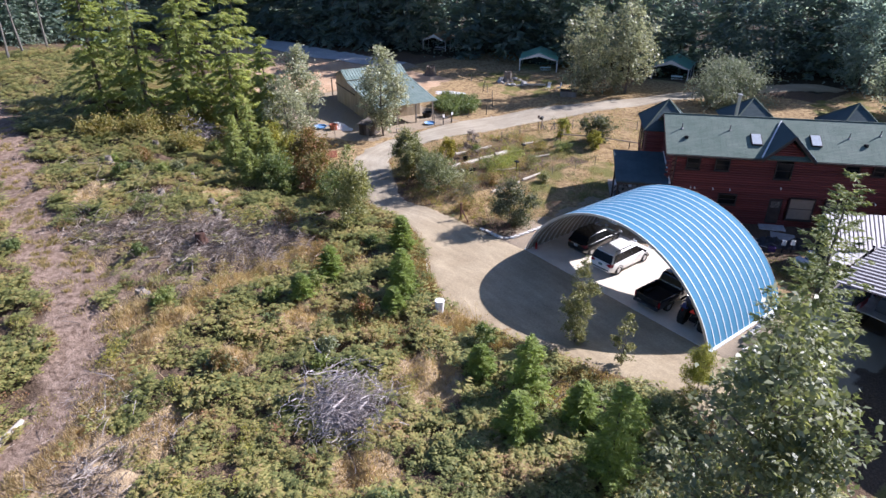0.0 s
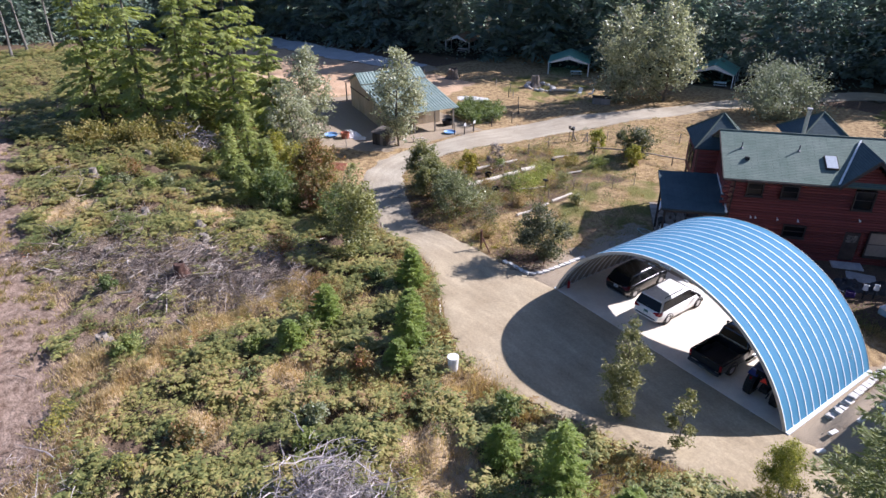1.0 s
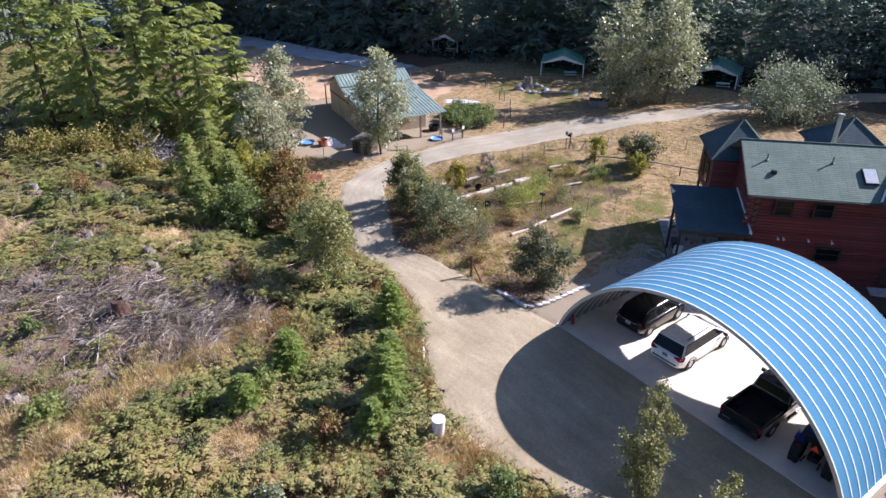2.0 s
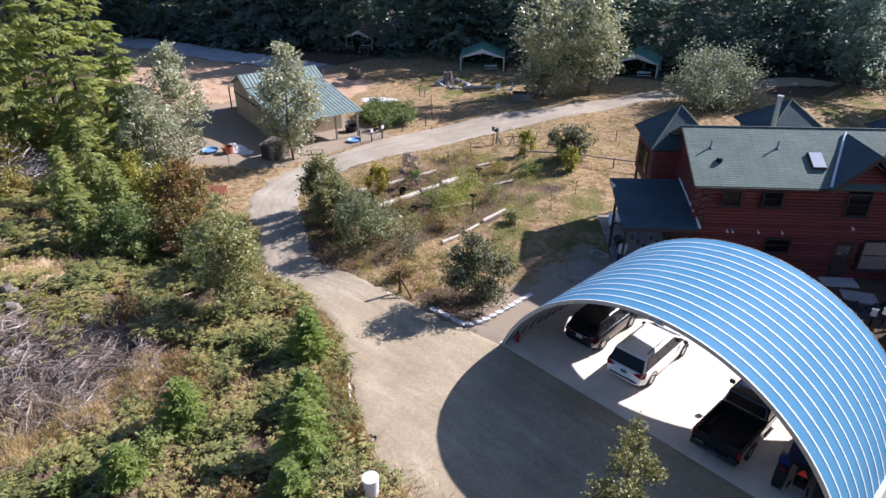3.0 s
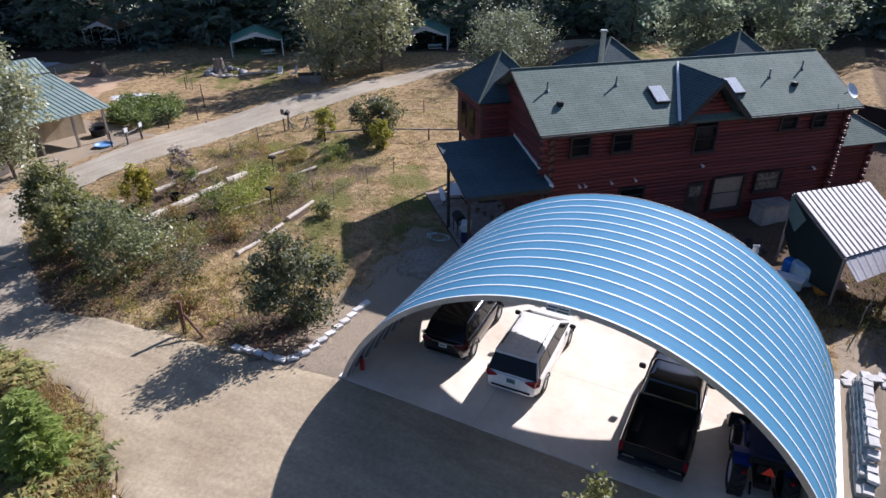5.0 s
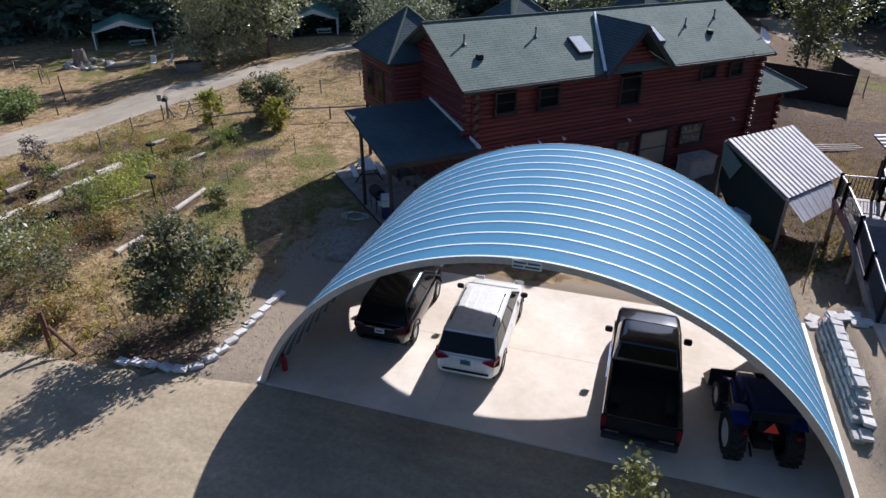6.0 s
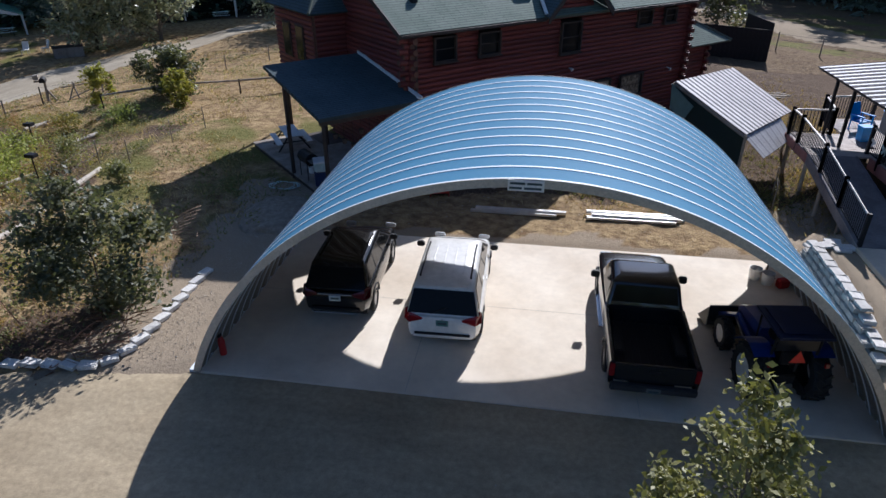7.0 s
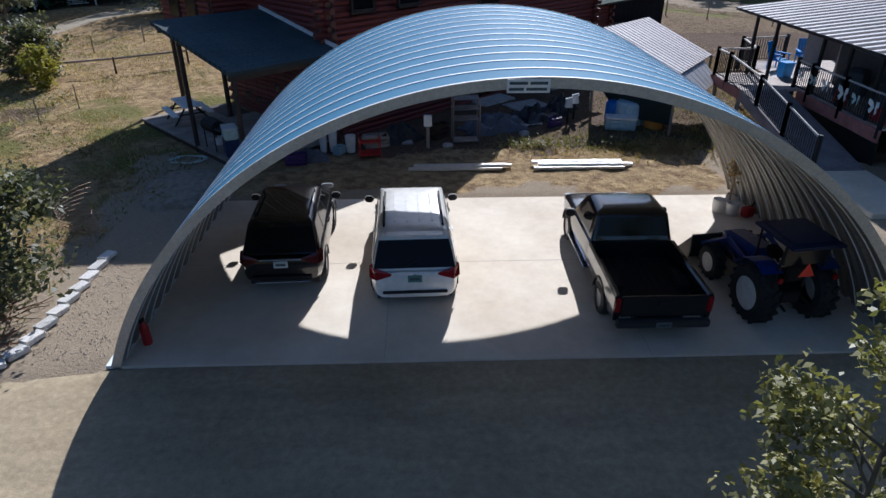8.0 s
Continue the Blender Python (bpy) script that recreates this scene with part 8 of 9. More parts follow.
fence([(15.5, 41.4), (17.1, 41.0), (19.4, 38.7), (23, 36), (28, 34)], "wire fence on wooden posts across the field", 1.3, 3)
fence([(-19.4, 9.9), (-19.7, 13.3), (-18.1, 13.2), (-17.6, 16.0), (-17.2, 18.5)], "thin wire fence beside the garden beds", 1.1, 2, 0.03)
fence([(8.9, 12.2), (9.3, 13.6)], "thin stakes among the yard weeds", 1.2, 1, 0.025)


def build_mailbox():
    m = thing("mailbox", pose(-31.2, 24.6, gz(-31.2, 24.6), 0, 0, 30), "dark mailbox on a leaning wooden post", "mailbox")
    part("post", rod((0, 0, -0.1), (0.08, 0, 1.35), 0.09, 0.08), M_GREYWOOD, m)
    part("brace", rod((0.5, 0, 0.0), (0.08, 0, 0.8), 0.07), M_GREYWOOD, m)
    secs = [[(0.17 * math.cos(a), y, 1.42 + 0.17 * math.sin(a)) for a in (radians(d) for d in range(0, 181, 30))] + [(-0.17, y, 1.3), (0.17, y, 1.3)] for y in (-0.32, 0.32)]
    part("box", loft(secs), M_BLACK, m)
    part("bird_house", box(-0.5, -0.12, 1.45, -0.2, 0.12, 1.75, 0.02), M_GREYWOOD, m)
    part("arm", box(-0.5, -0.05, 1.3, 0.2, 0.05, 1.4), M_GREYWOOD, m)


build_mailbox()
p = thing("gate_post", pose(-15.4, -0.6, gz(-15.4, -0.6)), "red-brown wooden post with a leaning brace", "post")
part("post", rod((0, 0, -0.1), (0, 0, 1.5), 0.09), M_RUSTPOST, p)
part("brace", rod((0.9, 0.1, 0.0), (0.15, 0.0, 0.95), 0.06), M_RUSTPOST, p)
for i, (x, y) in enumerate(((-24.6, 15.3), (-20.6, 10.6))):
    b = thing("bird_feeder", pose(x, y, gz(x, y)), "small dark feeder on a thin pole", "bird feeder", "garden feeders")
    part("pole", rod((0, 0, -0.1), (0, 0, 1.3), 0.03), M_BLACK, b)
    part("tray", box(-0.22, -0.16, 1.3, 0.22, 0.16, 1.45, 0.02), M_BLACK, b)
for i, (x, y, a) in enumerate(((-41.3, 25.2, 60), (-41.2, 25.9, 64))):
    b = thing("pallet", pose(x, y, gz(x, y), -68, 0, a + 90), "pale wooden pallet leaning by the fence", "pallet", "leaning pallets")
    for k in range(5):
        part("board", box(-0.5, k * 0.24, 0.0, 0.5, k * 0.24 + 0.15, 0.03), M_PALELOG, b)
    for k in (-0.45, 0, 0.41):
        part("bearer", box(k, 0.0, -0.09, k + 0.05, 1.11, -0.001), M_PALELOG, b)
barrel = tub("barrel", -4.95, -10.6, 0.32, 0.9, M_WHITE, "white plastic barrel at the drive's edge", "barrel")
part("lid", rod((0, 0, 0.86), (0, 0, 0.9), 0.3, n=20), M_WHITE, barrel)
tyre = thing("tyre", pose(-22.4, -11.1, gz(-22.4, -11.1) + 0.1, 25, 10, 0), "old tyre lying in the brush", "tyre")
n = 20
part("rubber", loft([[(r * math.cos(6.28319 * i / n), r * math.sin(6.28319 * i / n), z) for i in range(n)] for r, z in ((0.22, 0), (0.33, -0.02), (0.37, 0.09), (0.33, 0.2), (0.22, 0.18), (0.22, 0))], caps=False), M_RUBBER, tyre)

for i, (x, y, r, h) in enumerate(((-27.5, 6.4, 0.32, 0.6), (-27.4, 9.5, 0.3, 0.5), (-23.4, 7.2, 0.34, 0.45), (-24.2, 6.6, 0.3, 0.35))):
    tub("plant_pot", x, y, r, h, M_BLACK, "black plastic plant pot between the garden beds", "plant pot")
g = thing("garden_gate", pose(-41.7, 17.2, gz(-41.7, 17.2), 0, 0, 97), "rough pole gate with two white signs", "gate")
for x in (0.0, 1.55):
    part("post", rod((x, 0, -0.1), (x, 0, 1.5), 0.07, n=7), M_SHEDWOOD, g)
    part("sign", box(x - 0.17, -0.1, 1.05, x + 0.17, -0.075, 1.4), M_WHITE, g, "blank white sign")
for z in (0.35, 0.9):
    part("rail", rod((0, 0, z), (1.55, 0, z + 0.12), 0.035, n=6), M_GREYWOOD, g)
bn = thing("bench", pose(-43.0, 11.4, gz(-43, 11.4), 0, 0, 60), "plain weathered plank bench beside the drive", "bench")
part("seat", box(-0.7, -0.15, 0.42, 0.7, 0.15, 0.47, 0.01), M_GREYWOOD, bn)
for x in (-0.55, 0.55):
    part("leg", box(x - 0.04, -0.12, 0, x + 0.04, 0.12, 0.42), M_GREYWOOD, bn)
rf = thing("fallen_fence", pose(-30.4, 25.0, gz(-30.4, 25.0), 0, 0, 35), "collapsed stretch of old pole fence", "fence")
for x, dx, h in ((0.3, 0.5, 1.0), (0.9, -0.2, 1.1), (1.5, 0.6, 0.9), (2.3, 0.1, 1.2)):
    part("pole", rod((x, 0, -0.05), (x + dx, 0.1, h), 0.05, n=6), M_GREYWOOD, rf)
for a, b in (((0.0, 0.05, 0.8), (2.6, 0.05, 1.0)), ((0.4, -0.05, 0.1), (2.2, 0.1, 0.7))):
    part("rail", rod(a, b, 0.04, n=6), M_GREYWOOD, rf)

# green garden rows
for i, (x, y, w) in enumerate(((-51.5, 25.4, 2.6), (-49.6, 26.2, 2.4), (-47.6, 26.4, 2.8), (-45.6, 25.2, 2.6), (-44.4, 23.6, 2.4), (-46.4, 23.8, 2.8), (-48.6, 24.2, 2.6), (-50.2, 23.4, 2.4), (-45.0, 21.4, 2.4), (-47.2, 21.8, 2.6), (-49.0, 22.0, 2.2))):
    broadleaf("garden_plants", x, y, 1.3, w, M_GREEN, "lush green vegetable plants inside the garden fence", 700 + i, 620, 0.17, 8, 0.03, 0.04, 0.42, "plants", 1.5)

# ---- shed behind the carport ----


def build_shed():
    s = thing("lean_to_shed", pose(0, 0, 0), "leaning shelter roofed with pale corrugated tin", "shed")
    TL, TR, R, K = (5.65, 17.5, 3.4), (8.85, 20.9, 3.35), (10.7, 17.6, 2.3), (7.9, 13.9, 2.3)
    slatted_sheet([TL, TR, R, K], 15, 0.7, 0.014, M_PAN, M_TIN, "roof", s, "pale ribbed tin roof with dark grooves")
    L1, L2 = (8.48, 13.1, 1.68), (10.3, 15.75, 1.68)
    ribbed_sheet([(7.86, 13.95, 2.24), (10.0, 16.75, 2.24), L2, L1], 7, 0.02, M_TIN_DARK, "lower_roof", s, "darker lower tin sheet")
    for p in (TL, TR, R, K):
        part("post", rod((p[0], p[1], gz(p[0], p[1]) - 0.1), (p[0], p[1], p[2] - 0.03), 0.06), M_GREYWOOD, s)
    for a, b in ((TL, K), (TR, R), (TL, TR)):
        part("beam", rod((a[0], a[1], a[2] - 0.1), (b[0], b[1], b[2] - 0.1), 0.06, n=6), M_GREYWOOD, s)
    # side cloth in a near-black colour that includes the shade beneath the shed roof
    cloth = poly([(TL[0], TL[1], TL[2] - 0.15), (K[0], K[1], K[2] - 0.15), (K[0], K[1], 0.35), (6.4, 15.8, 0.2), (TL[0], TL[1], 1.4)], 0.03)
    part("side_cloth", cloth, M_GREENCLOTH, s, "green tarpaulin side, the shade under the roof put into its dark colour")
    flap = poly([(5.55, 17.55, 3.3), (6.3, 16.2, 2.7), (6.0, 16.5, 1.9), (5.6, 17.4, 2.3)], 0.02)
    part("flap", flap, M_HEAPPALE, s, "torn pale flap")
    # stored goods
    for i, (x, y, r, h, m, lab) in enumerate(((6.2, 15.9, 0.35, 0.85, M_BLUEPLASTIC, "blue plastic drum"), (6.8, 15.6, 0.62, 0.95, M_PALEBLUE, "pale blue rounded water tank"), (7.6, 14.9, 0.36, 0.75, M_ORANGEPL, "orange plastic drum"), (7.4, 15.6, 0.5, 0.8, M_PALEBLUE, "pale blue plastic tub"))):
        d = thing("drum", pose(x, y, gz(x, y)), lab + " beside the tin shed", "drum", "drums by the shed")
        secs = [[(rr * math.cos(6.28319 * k / 18), rr * math.sin(6.28319 * k / 18), zz) for k in range(18)] for rr, zz in ((r * 0.9, 0), (r, 0.06), (r, h * 0.45), (r * 1.03, h * 0.5), (r, h * 0.55), (r * 0.97, h * 0.9), (r * 0.8, h), (0.05, h + 0.02))]
        part("shell", loft(secs), m, d)
    c = thing("cooler_box", pose(6.2, 14.8, gz(6.2, 14.8), 0, 0, -12), "pale blue cooler box with a lid", "cooler box")
    part("box", box(-0.6, -0.28, 0, 0.6, 0.28, 0.42, 0.04), M_PALEBLUE, c)
    part("lid", box(-0.62, -0.3, 0.425, 0.62, 0.3, 0.52, 0.03), M_WHITE, c)
    rumpled_sheet("sack_heap", 7.9, 15.8, 1.4, 1.0, 0.6, M_GREYWOOD, "heap of dull sacks beside the shed", "sacks", 51, 30)


M_HEAPPALE = plain("faded_green_sheet", (0.14, 0.22, 0.21), 0.6)
M_TIN_DARK = surface("dull_tin", (0.3, 0.29, 0.3), (0.42, 0.41, 0.42), 0.8, 16, 0.5, 0.4, 0.04)
build_shed()

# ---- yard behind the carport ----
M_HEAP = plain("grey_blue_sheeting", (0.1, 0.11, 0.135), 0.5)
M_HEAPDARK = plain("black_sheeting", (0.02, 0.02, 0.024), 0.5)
M_PURPLE = plain("purple_plastic", (0.06, 0.03, 0.16), 0.5)
M_CHANNEL = plain("bright_sheet_metal", (0.72, 0.72, 0.72), 0.4, 0.5)
for i, (x0, x1, y, n) in enumerate(((-2.35, 1.15, 10.3, 3), (1.95, 5.4, 10.3, 4))):
    st = thing("metal_trim_stack", pose(0, 0, 0), "stack of long shiny metal channels on the ground", "metal channels", "metal channel stacks")
    for k in range(n):
        yy = y + 0.13 * k
        z = gz(x0, y) + 0.02 + 0.07 * (k % 2)
        off = 0.18 * ((k * 7) % 3)
        secs = [[(x, yy + dy, z + dz) for dy, dz in ((0, 0), (0.12, 0), (0.12, 0.1), (0.1, 0.1), (0.1, 0.02), (0.02, 0.02), (0.02, 0.1), (0, 0.1))] for x in (x0 + off, x1 - 0.3 + off)]
        part("channel", loft(secs), M_CHANNEL, st)

cart = thing("tool_cart", pose(-3.75, 11.7, gz(-3.7, 11.7), 0, 0, 12), "red two-shelf tool cart", "cart")
for z in (0.15, 0.62):
    part("shelf", box(-0.38, -0.22, z, 0.38, 0.22, z + 0.1, 0.02), M_REDPAINT, cart)
for sx in (-0.36, 0.36):
    for sy in (-0.2, 0.2):
        part("leg", rod((sx, sy, 0.03), (sx, sy, 0.85), 0.02, n=6), M_REDPAINT, cart)
part("load", box(-0.25, -0.15, 0.73, 0.3, 0.15, 0.8, 0.01), M_GREYWOOD, cart)
for i, (x, y, r, h, lab) in enumerate(((-5.15, 12.5, 0.16, 0.8, "tall white gas cylinder"), (-4.5, 12.4, 0.2, 0.62, "white plastic bucket"), (-5.5, 12.4, 0.14, 0.6, "pale bottle"))):
    tub("bucket" if i == 1 else "gas_bottle", x, y, r, h, M_WHITE, lab + " standing against the house", "bucket" if i == 1 else "bottle")
mb = thing("meter_post", pose(-1.65, 12.7, gz(-1.6, 12.7)), "white meter box on a short wooden post", "meter box")
part("post", box(-0.06, -0.06, -0.1, 0.06, 0.06, 0.9), M_GREYWOOD, mb)
part("box", box(-0.15, -0.1, 0.85, 0.15, 0.1, 1.25, 0.02), M_WHITE, mb)
cage = thing("wire_cage", pose(-0.2, 13.5, gz(-0.2, 13.5), 0, 0, 4), "tall pale metal rack with open shelves", "rack")
for sx in (-0.5, 0.5):
    for sy in (-0.3, 0.3):
        part("upright", rod((sx, sy, 0), (sx, sy, 1.7), 0.03, n=6), M_STEELDULL, cage)
for z in (0.05, 0.9, 1.3, 1.68):
    for sy in (-0.3, 0.3):
        part("bar", rod((-0.5, sy, z), (0.5, sy, z), 0.025, n=6), M_STEELDULL, cage)
    part("shelf", box(-0.48, -0.28, z - 0.01, 0.48, 0.28, z + 0.01), M_GREYWOOD, cage)
for i, (x, y, w, d, rot) in enumerate(((1.4, 19.2, 2.0, 1.2, 40), (2.9, 18.2, 1.8, 1.3, 30), (-3.2, 13.6, 1.8, 1.2, 10), (1.9, 15.6, 2.2, 1.2, 20))):
    sl = thing("paving_slab", pose(x, y, gz(x, y) - 0.02, 0, 0, rot), "flat grey stone slab in the yard", "paving slab", "yard slabs")
    part("slab", stone_mesh("slab", w, d, 0.1, 800 + i, M_WALLSTONE), None, sl)
hb = thing("pump_box", HOUSE @ pose(13.6, -0.35, 0.0), "grey utility box with a lid against the wall", "utility box")
part("box", box(-0.9, -0.5, -0.1, 0.9, 0.5, 1.0, 0.02), M_WALLSTONE, hb)
part("lid", box(-0.95, -0.55, 1.0, 0.95, 0.55, 1.1, 0.02), M_GREYWOOD, hb)
for i, (x, y) in enumerate(((4.2, 15.6), (4.6, 16.2))):
    jk = thing("garden_ornament", pose(x, y, gz(x, y)), "pale ornament on a dark stand in the yard", "ornament", "yard ornaments")
    part("stand", rod((0, 0, 0), (0, 0, 0.7), 0.05), M_BLACK, jk)
    part("top", join(rod((0, 0, 0.7), (0, 0, 1.0), 0.18, 0.12), rod((-0.15, 0, 1.0), (0.15, 0, 1.06), 0.06)), M_WHITE, jk)


def bucket_group():
    for i, (x, y) in enumerate(((6.85, 6.75), (7.15, 6.5))):
        tub("bucket", x, y, 0.19, 0.38, M_WHITE, "white plastic bucket on the slab", "bucket", 0.0)
    s = thing("plant_stand", pose(7.2, 6.85, 0.0), "rusty plant stand with dried stems", "plant stand")
    part("pole", rod((0, 0, 0.0), (0, 0, 1.25), 0.025), M_BROWNTIN, s)
    for a in range(3):
        part("foot", rod((0, 0, 0.2), (0.3 * math.cos(a * 2.1), 0.3 * math.sin(a * 2.1), 0.0), 0.02, n=6), M_BROWNTIN, s)
    rng = np.random.default_rng(61)
    part("dry_foliage", soup("dry_foliage", leaves(rng, rng.normal((0, 0, 1.25), (0.1, 0.1, 0.18), (90, 3)), 0.14), 4, M_RUST), None, s)
    g = thing("petrol_can", pose(7.55, 6.35, 0, 0, 0, 20), "red petrol can on the slab", "can")
    part("can", box(-0.18, -0.12, 0, 0.18, 0.12, 0.3, 0.04), M_REDPAINT, g)
    part("spout", rod((0.1, 0, 0.3), (0.2, 0, 0.42), 0.025), M_BLACK, g)
    e = thing("fire_extinguisher", pose(-7.6, 0.75, 0.0), "red fire extinguisher on the slab beside the rib", "extinguisher")
    secs = [[(rr * math.cos(6.28319 * k / 14), rr * math.sin(6.28319 * k / 14), zz) for k in range(14)] for rr, zz in ((0.085, 0), (0.09, 0.03), (0.09, 0.42), (0.05, 0.52), (0.03, 0.56))]
    part("cylinder", loft(secs), M_REDPAINT, e)
    part("valve", box(-0.03, -0.09, 0.55, 0.03, 0.05, 0.62, 0.01), M_BLACK, e)


bucket_group()

pk = thing("plank_stack", pose(12.6, 27.5, gz(12.6, 27.5), 0, 0, 20), "loose stack of weathered grey planks", "planks")
for i in range(7):
    part("plank", box(-1.5 + 0.12 * (i % 3), -0.5 + 0.16 * i, 0.0 + 0.05 * (i % 2), 1.4 + 0.15 * (i % 2), -0.36 + 0.16 * i, 0.05 + 0.05 * (i % 2)), M_GREYWOOD, pk)
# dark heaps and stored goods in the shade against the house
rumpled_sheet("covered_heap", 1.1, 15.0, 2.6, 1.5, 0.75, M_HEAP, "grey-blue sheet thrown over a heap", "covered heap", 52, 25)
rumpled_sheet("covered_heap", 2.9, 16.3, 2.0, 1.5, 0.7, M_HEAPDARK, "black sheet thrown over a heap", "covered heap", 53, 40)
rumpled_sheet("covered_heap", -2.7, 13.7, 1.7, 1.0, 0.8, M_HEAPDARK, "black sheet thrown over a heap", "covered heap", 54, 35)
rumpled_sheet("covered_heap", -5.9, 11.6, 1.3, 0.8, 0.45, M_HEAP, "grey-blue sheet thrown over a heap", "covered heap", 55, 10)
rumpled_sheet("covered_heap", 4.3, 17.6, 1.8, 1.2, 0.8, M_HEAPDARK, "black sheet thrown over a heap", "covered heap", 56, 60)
for i, (x, y, w, h, rot, m, lab) in enumerate(((-3.6, 13.0, 0.9, 0.45, 15, M_GREYWOOD, "weathered wooden crate in the shade of the house"), (-1.2, 13.9, 0.7, 0.6, 40, M_DARKWOOD, "dark wooden crate in the shade of the house"), (-6.3, 11.2, 0.7, 0.4, 5, M_PURPLE, "purple plastic crate beside the porch"), (3.6, 15.2, 0.5, 0.4, 30, M_PURPLE, "purple plastic crate in the yard"), (-4.9, 12.2, 0.45, 0.3, 60, M_PALEBLUE, "pale blue plastic crate beside the porch"))):
    cr = thing("crate", pose(x, y, gz(x, y), 0, 0, rot), lab, "crate", "yard crates")
    for zz in range(3):
        for sy in (-1, 1):
            part("slat", box(-w / 2, sy * w * 0.3 - 0.012, h * (zz / 3 + 0.03), w / 2, sy * w * 0.3 + 0.012, h * (zz / 3 + 0.28)), m, cr)
            part("slat", box(sy * w / 2 - 0.012, -w * 0.3 + 0.013, h * (zz / 3 + 0.03), sy * w / 2 + 0.012, w * 0.3 - 0.013, h * (zz / 3 + 0.28)), m, cr)
    part("floor", box(-w / 2 + 0.013, -w * 0.3 + 0.013, 0.0, w / 2 - 0.013, w * 0.3 - 0.013, 0.02), m, cr)
for i, (x, y, r) in enumerate(((-0.9, 12.9, 0.2), (2.2, 14.2, 0.22))):
    rock(x, y, r, 900 + i, "grey stone lying in the yard")

# ---- porch furniture ----
pt = thing("picnic_table", HOUSE @ pose(-2.6, 6.4, 0.26, 0, 0, 80), "white-topped picnic table on the porch deck", "picnic table")
picnic(pt, M_WHITE)
gr = thing("barbecue_grill", HOUSE @ pose(-3.5, 2.4, 0.26, 0, 0, 90), "black barbecue grill with side shelf", "grill")
secs = [[(x, 0.28 * math.cos(a), 0.85 + 0.26 * math.sin(a)) for a in (radians(d) for d in range(0, 360, 30))] for x in (-0.42, 0.42)]
part("hood", loft(secs), M_BLACK, gr)
part("side_shelf", box(-0.85, -0.2, 0.85, -0.43, 0.2, 0.89), M_STEELDULL, gr)
for sx in (-0.36, 0.36):
    for sy in (-0.2, 0.2):
        part("leg", rod((sx, sy, 0), (sx, sy, 0.75), 0.02, n=6), M_BLACK, gr)
cb = thing("cooler_box", HOUSE @ pose(-3.4, 1.45, 0.26, 0, 0, 70), "pale green cooler standing on a dark crate", "cooler box")
part("crate", box(-0.35, -0.25, 0, 0.35, 0.25, 0.6, 0.02), M_NAVY, cb)
part("box", box(-0.34, -0.24, 0.6, 0.34, 0.24, 0.95, 0.04), M_SIGN, cb)
part("lid", box(-0.36, -0.26, 0.955, 0.36, 0.26, 1.02, 0.03), M_WHITE, cb)
tub("gas_bottle", -9.35, 12.75, 0.17, 0.5, M_WHITE, "white gas bottle beside the porch", "gas bottle")
hs = thing("garden_hose", pose(-10.2, 11.6, gz(-10.2, 11.6) + 0.02), "pale green garden hose lying in loops", "hose")
coil = None
rng = np.random.default_rng(71)
prev = None
for k in range(60):
    a = k * 0.42
    q = Vector((0.55 * math.cos(a) * (1 + 0.25 * math.sin(k * 0.3)), 0.4 * math.sin(a), 0.02 + 0.02 * (k % 3)))
    if prev is not None:
        coil = rod(prev, q, 0.018, n=5, bm=coil)
    prev = q
part("hose", coil, M_SIGN, hs)
for i in range(9):
    a = -3.4 + 0.36 * i
    ob = thing("hanging_pot", HOUSE @ pose(a, -0.25, 2.7 - 0.25 * (i % 3)), "small dark pot hanging under the porch beam", "pot", "hanging pots")
    part("string", rod((0, 0, 0.1), (0, 0, 0.66 + 0.25 * (i % 3)), 0.008, n=4), M_BLACK, ob)
    part("pot", rod((0, 0, -0.08), (0, 0, 0.1), 0.07, 0.11, n=10), M_DARKWOOD, ob)
# gravel heap and wire roll
rng = np.random.default_rng(72)
bm = bmesh.new()
bmesh.ops.create_icosphere(bm, subdivisions=4, radius=1.0)
for v in bm.verts:
    nn = noise.noise(v.co * 2.2) * 0.16 + noise.noise(v.co * 7) * 0.05
    v.co = Vector((v.co.x * 1.3, v.co.y * 1.7, max(v.co.z, -0.1) * 0.42)) * (1 + nn)
hp = thing("gravel_heap", pose(-9.5, 9.0, -0.15), "small heap of grey gravel beside the carport", "gravel heap")
part("gravel_mound", bm, M_GRAVELHEAP := surface("grey_gravel", (0.25, 0.205, 0.155), (0.44, 0.37, 0.28), 5, 26, 0.95, bump=0.9, bump_dist=0.05), hp, smooth=True)
wr = thing("wire_roll", pose(-11.5, 6.2, gz(-11.5, 6.2), 0, 0, 25), "loose curl of rusty fence wire", "wire")
bm = None
for z in range(7):
    prev = None
    for k in range(14):
        q = Vector((0.5 * math.sin(k * 0.5 + 0.2 * z), -1.2 + k * 0.18, 0.05 + 0.14 * z + 0.1 * math.sin(k * 0.7)))
        if prev is not None:
            bm = rod(prev, q, 0.009, n=4, bm=bm)
        prev = q
part("wire", bm, M_BROWNTIN, wr)

M_TARRED = surface("black_tarred_boards", (0.012, 0.011, 0.011), (0.025, 0.022, 0.02), 2, 20, 0.8)

# ---- deck, ramp and the neighbouring home ----


